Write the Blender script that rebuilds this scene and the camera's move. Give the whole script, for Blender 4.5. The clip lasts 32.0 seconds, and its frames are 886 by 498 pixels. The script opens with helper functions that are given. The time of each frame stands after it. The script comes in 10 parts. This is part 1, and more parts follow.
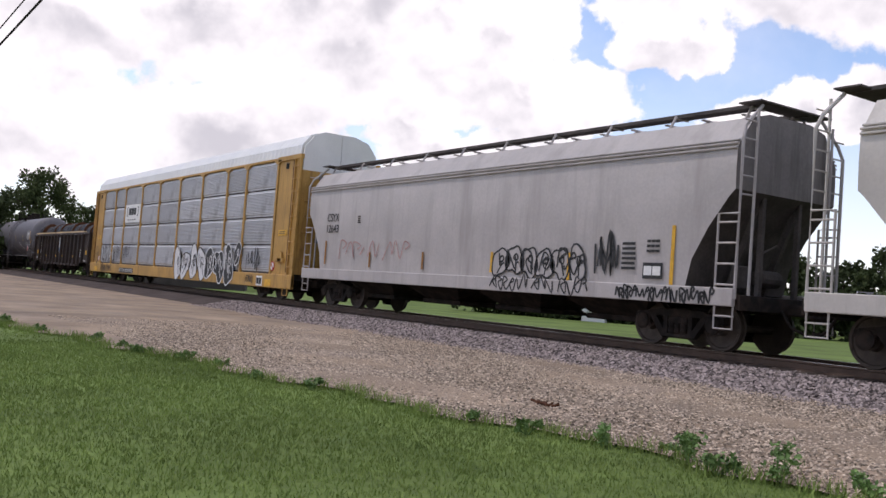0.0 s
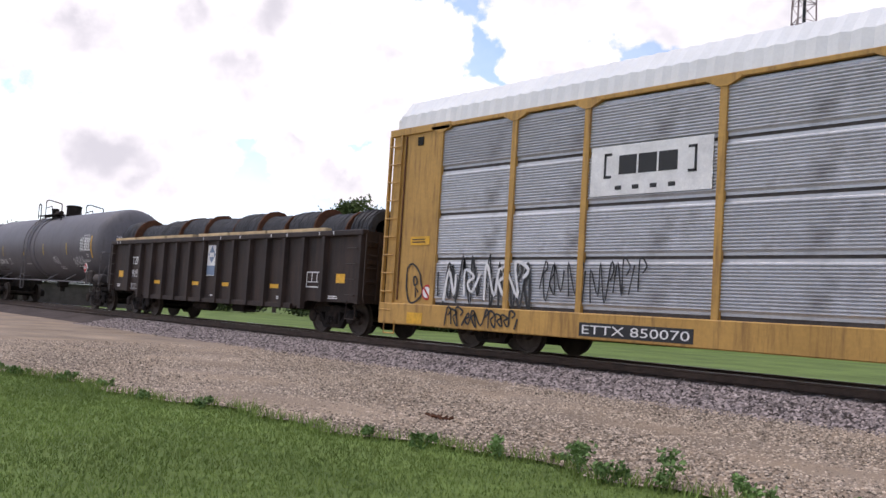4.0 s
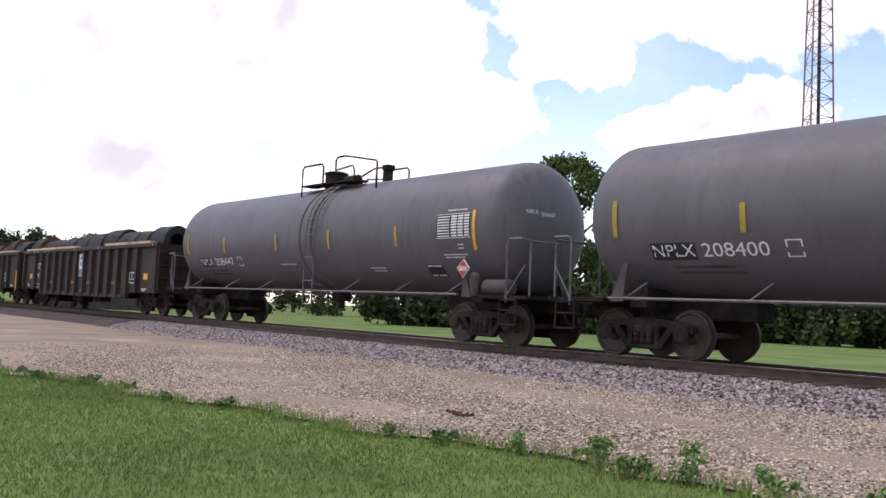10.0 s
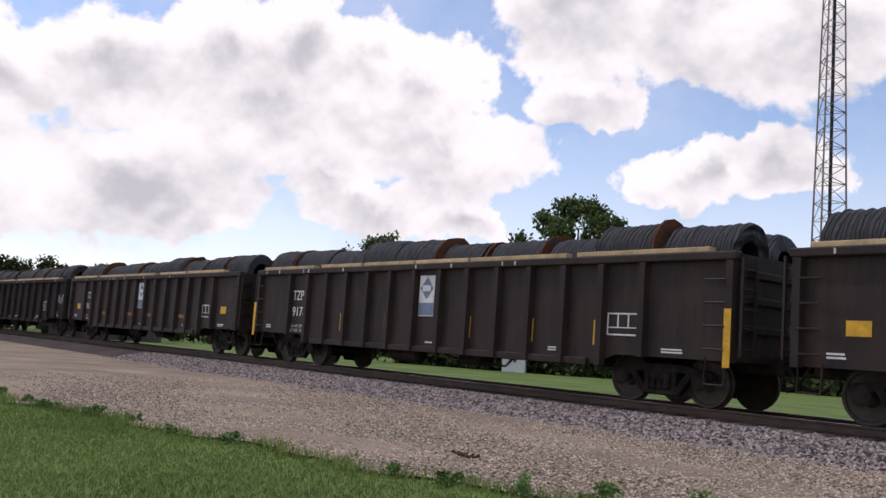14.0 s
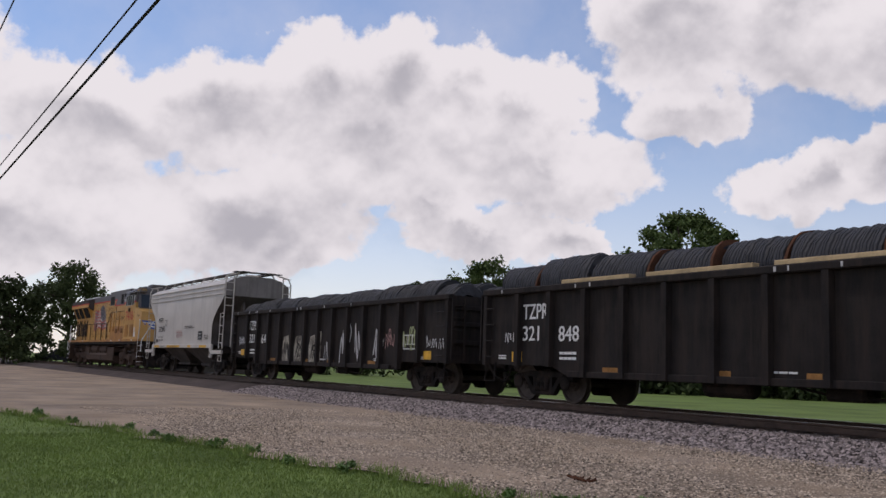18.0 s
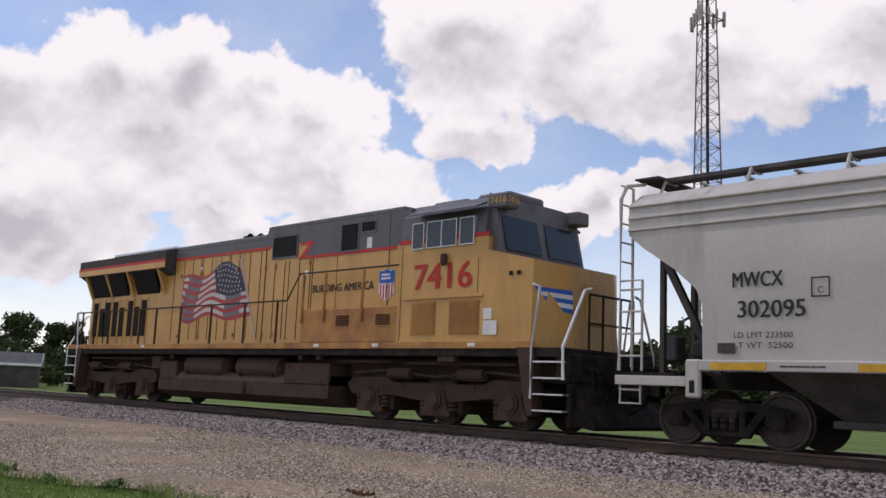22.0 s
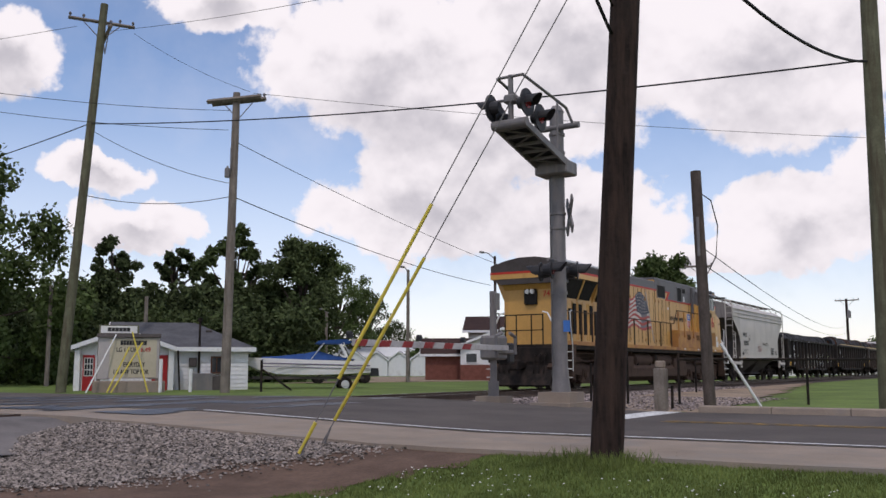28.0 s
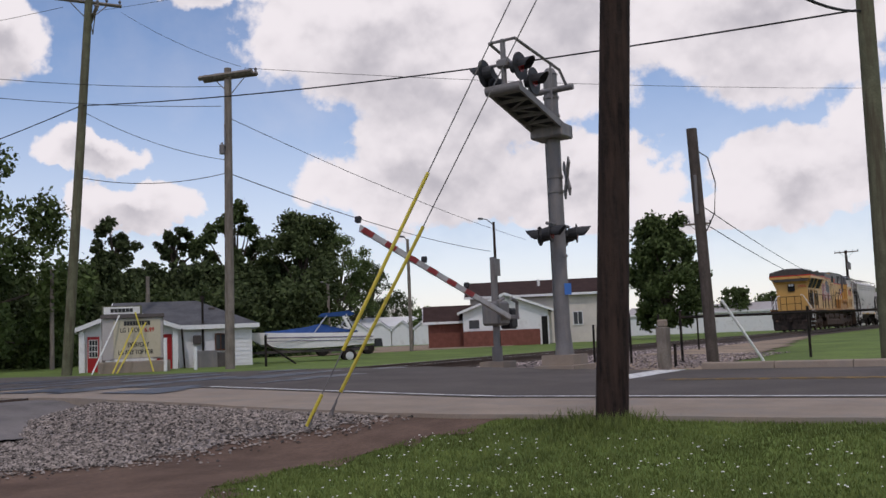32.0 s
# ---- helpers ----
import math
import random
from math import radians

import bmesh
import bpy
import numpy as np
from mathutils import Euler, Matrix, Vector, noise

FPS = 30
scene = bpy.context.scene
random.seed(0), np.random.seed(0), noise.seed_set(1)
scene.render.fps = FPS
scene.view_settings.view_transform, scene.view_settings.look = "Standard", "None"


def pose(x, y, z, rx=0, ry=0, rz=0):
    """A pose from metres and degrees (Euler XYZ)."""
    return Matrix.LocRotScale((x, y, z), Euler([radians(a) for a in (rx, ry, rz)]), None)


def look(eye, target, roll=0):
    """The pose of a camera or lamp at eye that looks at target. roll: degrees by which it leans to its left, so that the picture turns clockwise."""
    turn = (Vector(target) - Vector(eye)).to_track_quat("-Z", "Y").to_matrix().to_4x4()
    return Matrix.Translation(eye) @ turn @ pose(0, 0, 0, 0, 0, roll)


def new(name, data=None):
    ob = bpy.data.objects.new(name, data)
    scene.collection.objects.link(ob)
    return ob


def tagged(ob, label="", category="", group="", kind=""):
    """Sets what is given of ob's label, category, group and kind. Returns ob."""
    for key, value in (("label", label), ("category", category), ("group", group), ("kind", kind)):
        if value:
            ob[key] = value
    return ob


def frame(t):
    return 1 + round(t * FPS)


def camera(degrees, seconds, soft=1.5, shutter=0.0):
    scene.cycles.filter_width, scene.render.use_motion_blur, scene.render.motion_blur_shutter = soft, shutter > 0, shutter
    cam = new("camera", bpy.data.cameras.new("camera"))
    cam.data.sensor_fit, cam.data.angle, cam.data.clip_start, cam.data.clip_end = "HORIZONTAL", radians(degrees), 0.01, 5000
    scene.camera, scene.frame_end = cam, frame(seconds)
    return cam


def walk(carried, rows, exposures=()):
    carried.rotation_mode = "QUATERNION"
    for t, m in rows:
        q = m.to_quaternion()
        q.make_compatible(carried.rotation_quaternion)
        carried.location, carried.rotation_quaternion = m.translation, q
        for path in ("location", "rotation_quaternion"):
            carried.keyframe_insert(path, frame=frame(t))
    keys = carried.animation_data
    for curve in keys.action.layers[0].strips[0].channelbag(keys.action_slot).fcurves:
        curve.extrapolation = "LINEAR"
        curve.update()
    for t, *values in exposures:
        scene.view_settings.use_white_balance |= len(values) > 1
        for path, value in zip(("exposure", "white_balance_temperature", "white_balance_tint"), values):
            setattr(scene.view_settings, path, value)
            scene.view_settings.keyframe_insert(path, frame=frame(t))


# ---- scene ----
cam = camera(51.09, 32.0)
# seconds, heading, tilt, roll of the hand-held camera, which stays on one spot beside the track
PATH = [
    (0, 55.75, 2.64, -4.29), (0.5, 55.77, 2.50, -4.54), (1, 55.66, 2.07, -4.31),
    (1.5, 55.19, 1.92, -3.87), (2, 53.65, 1.94, -3.86), (2.5, 53.01, 2.28, -4.17),
    (4.5, 46.97, 4.05, -3.71), (5, 45.12, 3.98, -4.07), (5.5, 45.97, 5.94, -3.95),
    (6, 47.51, 6.77, -4.60), (6.5, 49.27, 5.59, -4.27), (7, 44.47, 2.47, -3.55),
    (7.5, 41.56, 3.13, -3.30), (8, 40.47, 2.99, -3.45), (8.5, 44.72, 3.06, -4.39),
    (9, 45.62, 3.84, -4.66), (9.5, 47.75, 4.17, -4.60), (10, 50.35, 3.73, -2.57),
    (10.5, 52.04, 8.80, -1.92), (11, 51.46, 8.01, -2.40), (11.5, 51.55, 5.53, -2.45),
    (12, 52.30, 5.35, -2.61), (12.5, 52.06, 4.90, -2.66), (13, 51.94, 4.14, -2.70),
    (13.5, 53.66, 5.20, -3.68), (14, 50.84, 6.12, -4.06), (14.5, 51.71, 5.72, -4.04),
    (15, 54.93, 5.09, -4.28), (15.5, 56.42, 3.51, -4.87), (17.5, 59.01, 5.65, -3.10),
    (18, 57.58, 7.27, -2.07), (18.5, 57.40, 8.18, -1.92), (19, 56.90, 8.70, -1.46),
    (19.5, 56.54, 8.94, -2.07), (20, 55.98, 7.69, -2.10), (20.5, 54.38, 6.77, -2.04),
    (21, 52.88, 6.94, -2.75), (21.5, 48.38, 7.50, -2.47), (22, 44.33, 8.64, -2.41),
    (22.5, 39.28, 10.08, -2.12), (23, 30.50, 10.51, -1.27), (23.5, 18.35, 10.22, -0.94),
    (24, 2.06, 11.02, -0.69), (24.5, -18.43, 9.63, 0.01), (26.5, -53.56, 6.79, 0.07),
    (27, -55.97, 6.76, -0.06), (27.5, -56.77, 7.23, 0.06), (28, -57.89, 7.37, 0.08),
    (28.5, -59.70, 6.62, 0.35), (29, -61.36, 5.82, 0.70), (29.5, -60.61, 5.49, 0.72),
    (30, -59.25, 5.29, 0.71), (30.5, -57.78, 5.39, 0.76), (31, -57.88, 5.40, 1.07),
    (31.5, -58.10, 5.33, 1.77), (32, -57.69, 5.40, 2.39),
]
EYE = (0.0, 0.0, 0.74)
# seconds and the distance that the train has rolled along the track
ROLL = [
    (0, -247.90), (0.5, -243.01), (1, -238.11), (1.5, -233.22), (2, -228.33), (2.5, -223.45),
    (4.5, -203.88), (5, -198.96), (5.5, -194.02), (6, -189.06), (6.5, -184.08), (7, -179.08),
    (7.5, -174.06), (8, -169.02), (8.5, -163.94), (9, -158.81), (9.5, -153.64), (10, -148.43),
    (10.5, -143.19), (11, -137.93), (11.5, -132.67), (12, -127.40), (12.5, -122.13), (13, -116.86),
    (13.5, -111.59), (14, -106.32), (14.5, -101.02), (15, -95.69), (15.5, -90.33), (17.5, -68.76),
    (18, -63.36), (18.5, -57.95), (19, -52.55), (19.5, -47.16), (20, -41.79), (20.5, -36.44),
    (21, -31.12), (21.5, -25.84), (22, -20.61), (22.5, -15.41), (23, -10.26), (23.5, -5.15),
    (24, -0.08), (24.5, 4.95), (26.5, 24.94), (27, 29.97), (27.5, 35.06), (28, 40.20),
    (28.5, 45.40), (29, 50.67), (29.5, 56.03), (30, 61.47), (30.5, 66.99), (31, 72.58),
    (31.5, 78.21), (32, 83.86),
]
walk(cam, [(t, pose(*EYE, 90 + tilt, roll, heading)) for t, heading, tilt, roll in PATH],
     exposures=[(t, stops, 6400, 20) for t, stops in (
         (0, 0.12), (1, 0.2), (2, 0.32), (2.5, 0.34), (5, 0.2), (6, -0.22), (7, 0.6), (8, 0.74), (9.5, 0.58), (10, 0.5), (10.5, -0.1), (11, -0.32), (12, -0.08), (13, 0.03), (14, -0.08), (15, -0.08), (18, -0.45), (19, -0.5), (20, -0.46), (21, -0.34), (22.5, -0.2), (23, -0.16), (24, 0.25), (24.5, 0.28), (26.5, 0.14), (27, 0.1), (28, -0.22), (32, -0.36))])

# ---- world: a summer noon with large cumulus clouds ----
TRACK_Y = 15.18   # centre line of the track, which runs along x; rail heads are at z = 0
SUN_EL, SUN_AZ = 58.0, 118.0   # degrees; heading counted from +y towards -x

world = bpy.data.worlds.new("sky")
scene.world = world
world.use_nodes = True


def cloud_sky(tree, banks):
    """A Nishita sky with cumulus clouds: soft blobs (heading, height, half width, half height in degrees) roughened by noise."""
    N, L = tree.nodes, tree.links
    N.clear()

    def math1(op, a, b=None, c=None, clamp=False):
        n = N.new("ShaderNodeMath")
        n.operation, n.use_clamp = op, clamp
        for i, v in enumerate((a, b, c)):
            if v is None:
                continue
            if isinstance(v, (int, float)):
                n.inputs[i].default_value = v
            else:
                L.new(v, n.inputs[i])
        return n.outputs[0]

    tc = N.new("ShaderNodeTexCoord")
    sep = N.new("ShaderNodeSeparateXYZ")
    L.new(tc.outputs["Generated"], sep.inputs[0])
    az = math1("ARCTAN2", math1("MULTIPLY", sep.outputs[0], -1.0), sep.outputs[1])
    el = math1("ARCSINE", sep.outputs[2])
    ae = N.new("ShaderNodeCombineXYZ")
    L.new(math1("MULTIPLY", az, 57.2958), ae.inputs[0])
    L.new(math1("MULTIPLY", el, 57.2958), ae.inputs[1])

    def fractal(scale, detail, rough, offset):
        mp = N.new("ShaderNodeMapping")
        mp.inputs["Location"].default_value = (offset, offset * 0.7, 0)
        L.new(ae.outputs[0], mp.inputs[0])
        n = N.new("ShaderNodeTexNoise")
        n.inputs["Scale"].default_value, n.inputs["Detail"].default_value, n.inputs["Roughness"].default_value = scale, detail, rough
        L.new(mp.outputs[0], n.inputs["Vector"])
        return n

    warp = fractal(0.22, 5, 0.56, 3.0)
    w1 = N.new("ShaderNodeVectorMath")
    w1.operation = "SUBTRACT"
    w1.inputs[1].default_value = (0.5, 0.5, 0.5)
    L.new(warp.outputs["Color"], w1.inputs[0])
    w2 = N.new("ShaderNodeVectorMath")
    w2.operation = "MULTIPLY_ADD"
    w2.inputs[1].default_value = (7.5, 5.6, 0)
    L.new(w1.outputs[0], w2.inputs[0])
    L.new(ae.outputs[0], w2.inputs[2])
    best, low = None, None
    for a, e, ra, re in [b for bank in banks for b in bank]:
        s1 = N.new("ShaderNodeVectorMath")
        s1.operation = "MULTIPLY_ADD"
        s1.inputs[1].default_value = (1 / ra, 1 / re, 0)
        s1.inputs[2].default_value = (-a / ra, -e / re, 0)
        L.new(w2.outputs[0], s1.inputs[0])
        ln = N.new("ShaderNodeVectorMath")
        ln.operation = "LENGTH"
        L.new(s1.outputs[0], ln.inputs[0])
        v = math1("SUBTRACT", 1.0, ln.outputs["Value"])
        best = v if best is None else math1("SMOOTH_MAX", best, v, 0.12)
        # the lower half of each billow lies in shade
        part_y = N.new("ShaderNodeSeparateXYZ")
        L.new(s1.outputs[0], part_y.inputs[0])
        under = math1("SUBTRACT", v, math1("MULTIPLY_ADD", part_y.outputs[1], 0.55, 0.1))
        low = under if low is None else math1("SMOOTH_MAX", low, under, 0.6)
    # beyond the banks the same kind of cloud goes on all round
    far = fractal(0.055, 5, 0.6, 40.0)
    off = math1("MULTIPLY", math1("SUBTRACT", math1("ABSOLUTE", math1("SUBTRACT", math1("MULTIPLY", az, 57.2958), 3.0)), 96.0), 0.1, clamp=True)
    high = math1("MULTIPLY", math1("SUBTRACT", math1("MULTIPLY", el, 57.2958), 33.0), 0.1, clamp=True)
    outside = math1("MAXIMUM", off, high)
    filler = math1("SUBTRACT", math1("MULTIPLY", far.outputs["Fac"], 3.0), 1.45)
    filler = math1("MINIMUM", filler, math1("SUBTRACT", math1("MULTIPLY", outside, 3.0), 1.5))
    dens = math1("MAXIMUM", best, filler)
    puff = fractal(0.45, 6, 0.55, 11.0)
    dens2 = math1("ADD", dens, math1("MULTIPLY", math1("SUBTRACT", puff.outputs["Fac"], 0.5), 0.85))
    mask = N.new("ShaderNodeMapRange")
    mask.interpolation_type = "SMOOTHSTEP"
    mask.inputs["From Min"].default_value, mask.inputs["From Max"].default_value = -0.03, 0.2
    L.new(dens2, mask.inputs["Value"])
    # a thin high veil, and haze that whitens the sky towards the horizon
    thin = fractal(0.08, 6, 0.6, 90.0)
    veil = math1("MULTIPLY", math1("SUBTRACT", thin.outputs["Fac"], 0.36), 1.7, clamp=True)
    haze = math1("MULTIPLY", math1("SUBTRACT", 1.0, math1("MULTIPLY", el, 57.2958 / 16.0), clamp=True), 0.62)
    cover = math1("MAXIMUM", mask.outputs[0], math1("MAXIMUM", math1("MULTIPLY", veil, 0.45), haze))
    # thick middles are greyer than the lit rims
    shade = fractal(0.07, 5, 0.5, 71.0)
    core = math1("ADD", math1("MAXIMUM", low, math1("MULTIPLY", filler, 0.8)), math1("MULTIPLY", math1("SUBTRACT", shade.outputs["Fac"], 0.5), 0.5))
    # each billow is lit from above: where the cloud grows thicker upwards, its underside lies in shade
    for scale, step, gain in ((0.13, 1.6, 1.7), (0.36, 0.6, 0.6), (0.95, 0.25, 0.2)):
        here, above = fractal(scale, 4, 0.5, 130.0), fractal(scale, 4, 0.5, 130.0)
        above.inputs["Vector"].links[0].from_node.inputs["Location"].default_value = (130.0, 91.0 + step, 0)
        core = math1("ADD", core, math1("MULTIPLY", math1("SUBTRACT", above.outputs["Fac"], here.outputs["Fac"]), gain))
    cr = N.new("ShaderNodeMapRange")
    cr.interpolation_type = "SMOOTHSTEP"
    cr.inputs["From Min"].default_value, cr.inputs["From Max"].default_value = 0.2, 1.15
    L.new(core, cr.inputs["Value"])
    tint = N.new("ShaderNodeMix")
    tint.data_type = "RGBA"
    L.new(cr.outputs[0], tint.inputs["Factor"])
    tint.inputs["A"].default_value = (1.0, 0.985, 0.96, 1)
    tint.inputs["B"].default_value = (0.56, 0.56, 0.58, 1)
    sky = N.new("ShaderNodeTexSky")
    sky.sky_type, sky.sun_disc = "NISHITA", False
    sky.sun_elevation, sky.sun_rotation = radians(SUN_EL), radians(-SUN_AZ)
    sky.air_density, sky.dust_density, sky.ozone_density = 1.0, 0.2, 1.5
    b1, b2 = N.new("ShaderNodeBackground"), N.new("ShaderNodeBackground")
    L.new(sky.outputs[0], b1.inputs["Color"])
    b1.inputs["Strength"].default_value = SKY
    L.new(tint.outputs["Result"], b2.inputs["Color"])
    b2.inputs["Strength"].default_value = CLOUD
    mx, out = N.new("ShaderNodeMixShader"), N.new("ShaderNodeOutputWorld")
    L.new(cover, mx.inputs["Fac"])
    L.new(b1.outputs[0], mx.inputs[1])
    L.new(b2.outputs[0], mx.inputs[2])
    L.new(mx.outputs[0], out.inputs["Surface"])


SKY, CLOUD = 0.16, 1.08
BANK_WEST = [  # the great cumulus over the train, its shoulders and the low white bank behind it
    (66, 17.5, 4.5, 3.4), (61.5, 18, 4.2, 3.4), (57, 17.5, 4.2, 3.4), (53, 16, 4.0, 3.4), (62, 13.5, 10, 4.6),
    (52, 12.2, 7.5, 2.8), (72, 14.5, 7, 3.6), (79, 13.8, 8, 3.8), (83, 8, 12, 5.0), (70, 8.5, 8, 4.0),
    (59, 9.3, 3.2, 1.8), (55.5, 8.3, 7.5, 1.9), (49.5, 8.4, 2.8, 1.9), (67.5, 7.0, 3.0, 1.4), (92, 16, 9, 4),
]
BANK_NORTH = [  # the high cloud beside the tower and the small ones under it
    (44, 21.5, 6.0, 5.5), (37, 21, 8.0, 5.5), (29, 20, 9.0, 5.5), (43, 15.6, 4.6, 2.2), (36, 11.4, 4.4, 2.0),
    (31, 12.2, 4.0, 2.2), (18, 21, 9, 4.5), (22.5, 11.5, 2.4, 1.5), (12, 18.0, 8, 3.8), (5, 23, 9, 4.0),
]
BANK_EAST = [  # over the crossing
    (-22, 12.5, 5.0, 2.6), (-25, 15.5, 3.0, 2.2), (-31, 17.5, 4.0, 2.6), (-37, 11.5, 3.6, 1.4),
    (-39, 8.5, 4, 1.8), (-54, 19, 8.0, 6.0), (-60, 15.5, 10, 4.5), (-66, 20, 9, 7.0), (-57, 10, 8, 3.6),
    (-66, 9, 8, 3.4), (-78, 18.5, 10, 6.0), (-79, 8.6, 5.0, 3.6), (-85, 9.5, 6, 4.0), (-73, 6.5, 5, 1.8), (-44, 22, 5, 2.0),
]
cloud_sky(world.node_tree, (BANK_WEST, BANK_NORTH, BANK_EAST))

sun = new("sun", bpy.data.lights.new("sun", "SUN"))
sun.data.energy, sun.data.angle, sun.data.color = 1.25, radians(1.5), (1.0, 0.95, 0.87)
sun_dir = Vector((-math.sin(radians(SUN_AZ)) * math.cos(radians(SUN_EL)), math.cos(radians(SUN_AZ)) * math.cos(radians(SUN_EL)), math.sin(radians(SUN_EL))))
sun.matrix_world = look(sun_dir * 100, (0, 0, 0))
# ---- materials ----
def mat(name, color, rough=0.6, metal=0.0, var=0.25, scale=3.0, fine=40.0, bump=0.0, dirt=None, dirt_scale=0.8, dirt_amount=0.5, streak=False,
        rand=0.0, alt=None, alt_scale=1.0, alt_sharp=0.15, alt_level=0.55, emit=0.0, transmit=0.0):
    """A procedural surface: base colour varied at two scales, a second colour (dirt, rust, soil) in patches or upright streaks, and fine relief."""
    m = bpy.data.materials.new(name)
    m.use_nodes = True
    N, L = m.node_tree.nodes, m.node_tree.links
    b = N["Principled BSDF"]
    b.inputs["Roughness"].default_value, b.inputs["Metallic"].default_value = rough, metal
    b.inputs["Specular IOR Level"].default_value = 0.5 if rough < 0.5 else 0.3 if rough < 0.7 else 0.12
    tc = N.new("ShaderNodeTexCoord")

    def noise_node(sc, detail=5, stretch=None, rough_=0.6):
        n = N.new("ShaderNodeTexNoise")
        n.inputs["Scale"].default_value, n.inputs["Detail"].default_value, n.inputs["Roughness"].default_value = sc, detail, rough_
        src = tc.outputs["Object"]
        if stretch:
            mp = N.new("ShaderNodeMapping")
            mp.inputs["Scale"].default_value = stretch
            L.new(src, mp.inputs[0])
            src = mp.outputs[0]
        L.new(src, n.inputs["Vector"])
        return n.outputs["Fac"]

    def mixed(fac, a, b_, mode="MIX"):
        n = N.new("ShaderNodeMix")
        n.data_type, n.blend_type = "RGBA", mode
        for key, v in (("Factor", fac), ("A", a), ("B", b_)):
            if isinstance(v, (tuple, float, int)):
                n.inputs[key].default_value = (*v, 1) if isinstance(v, tuple) and len(v) == 3 else v
            else:
                L.new(v, n.inputs[key])
        return n.outputs["Result"]

    def ranged(v, lo, hi, to0=0.0, to1=1.0):
        n = N.new("ShaderNodeMapRange")
        for key, x in (("From Min", lo), ("From Max", hi), ("To Min", to0), ("To Max", to1)):
            n.inputs[key].default_value = x
        L.new(v, n.inputs["Value"])
        return n.outputs[0]

    col = tuple(color)
    big, small = noise_node(scale), noise_node(fine, 3)
    v1 = ranged(big, 0.3, 0.7, 1 - var, 1 + var)
    v2 = ranged(small, 0.3, 0.7, 1 - var * 0.6, 1 + var * 0.6)
    if alt:
        col = mixed(ranged(noise_node(alt_scale, 6), alt_level - alt_sharp, alt_level + alt_sharp), col, tuple(alt))
    mul = N.new("ShaderNodeMath")
    mul.operation = "MULTIPLY"
    L.new(v1, mul.inputs[0]), L.new(v2, mul.inputs[1])
    fac = mul.outputs[0]
    if rand:
        oi = N.new("ShaderNodeObjectInfo")
        geo = N.new("ShaderNodeNewGeometry")
        ad = N.new("ShaderNodeMath")
        ad.operation = "ADD"
        L.new(oi.outputs["Random"], ad.inputs[0]), L.new(geo.outputs["Random Per Island"], ad.inputs[1])
        r = ranged(ad.outputs[0], 0.0, 2.0, 1 - rand, 1 + rand) if rand < 0.8 else ranged(geo.outputs["Random Per Island"], 0.0, 1.0, 1 - rand, 1 + rand)
        m3 = N.new("ShaderNodeMath")
        m3.operation = "MULTIPLY"
        L.new(fac, m3.inputs[0]), L.new(r, m3.inputs[1])
        fac = m3.outputs[0]
    cc = N.new("ShaderNodeCombineColor")
    for i in range(3):
        L.new(fac, cc.inputs[i])
    col = mixed(1.0, col, cc.outputs[0], "MULTIPLY")
    if dirt:
        d = noise_node(dirt_scale, 6, (6, 6, 0.7) if streak else None, 0.65)
        col = mixed(ranged(d, 0.62 - 0.25 * dirt_amount, 0.85 - 0.25 * dirt_amount), col, tuple(dirt))
    L.new(col, b.inputs["Base Color"])
    L.new(ranged(small, 0.2, 0.8, max(rough - 0.12, 0.02), min(rough + 0.12, 1)), b.inputs["Roughness"])
    if bump:
        bp = N.new("ShaderNodeBump")
        bp.inputs["Strength"].default_value, bp.inputs["Distance"].default_value = 0.6, bump
        L.new(small, bp.inputs["Height"])
        L.new(bp.outputs[0], b.inputs["Normal"])
    if emit:
        L.new(col, b.inputs["Emission Color"])
        b.inputs["Emission Strength"].default_value = emit
    if transmit:
        b.inputs["Transmission Weight"].default_value = transmit
    return m


GRASS = mat("lawn_grass", (0.125, 0.178, 0.044), 0.9, var=0.3, scale=0.35, fine=9, bump=0.03, alt=(0.115, 0.16, 0.042), alt_scale=1.3)
BLADE = mat("grass_blade", (0.185, 0.25, 0.064), 0.75, var=0.22, scale=0.6, fine=6, rand=0.25)
# same grass by the road, dulled in colour to stand for cloud shade
SHADEDBLADE = mat("cloud_shaded_blade", (0.115, 0.145, 0.04), 0.75, var=0.3, scale=1.2, fine=6, rand=0.5)
CLOVER = mat("clover_flower", (0.72, 0.72, 0.66), 0.8, var=0.1)
WEED = mat("weed_leaf", (0.13, 0.215, 0.06), 0.65, var=0.3, scale=3, fine=25, rand=0.3)
DRIVE = mat("drive_gravel", (0.31, 0.235, 0.165), 0.95, var=0.3, scale=0.5, fine=42, bump=0.02, alt=(0.245, 0.195, 0.15), alt_scale=0.6)
PEBBLE = mat("pebble", (0.36, 0.29, 0.22), 0.9, var=0.2, scale=9, fine=60, rand=0.8)
BALLAST = mat("ballast_bed", (0.08, 0.063, 0.056), 0.95, var=0.3, scale=1.2, fine=28, bump=0.04)
STONE = mat("ballast_stone", (0.24, 0.20, 0.185), 0.9, var=0.25, scale=8, fine=50, rand=0.85)
SOIL = mat("bare_soil", (0.13, 0.085, 0.062), 0.95, var=0.3, scale=1.5, fine=20, bump=0.02)
RAILSTEEL = mat("rail_steel", (0.09, 0.06, 0.045), 0.6, 0.4, var=0.25, scale=4, fine=60)
RAILTOP = mat("rail_head", (0.5, 0.49, 0.48), 0.25, 1.0, var=0.1)
TIE = mat("creosote_tie", (0.075, 0.06, 0.05), 0.9, var=0.35, scale=3, fine=30, bump=0.01, rand=0.3)
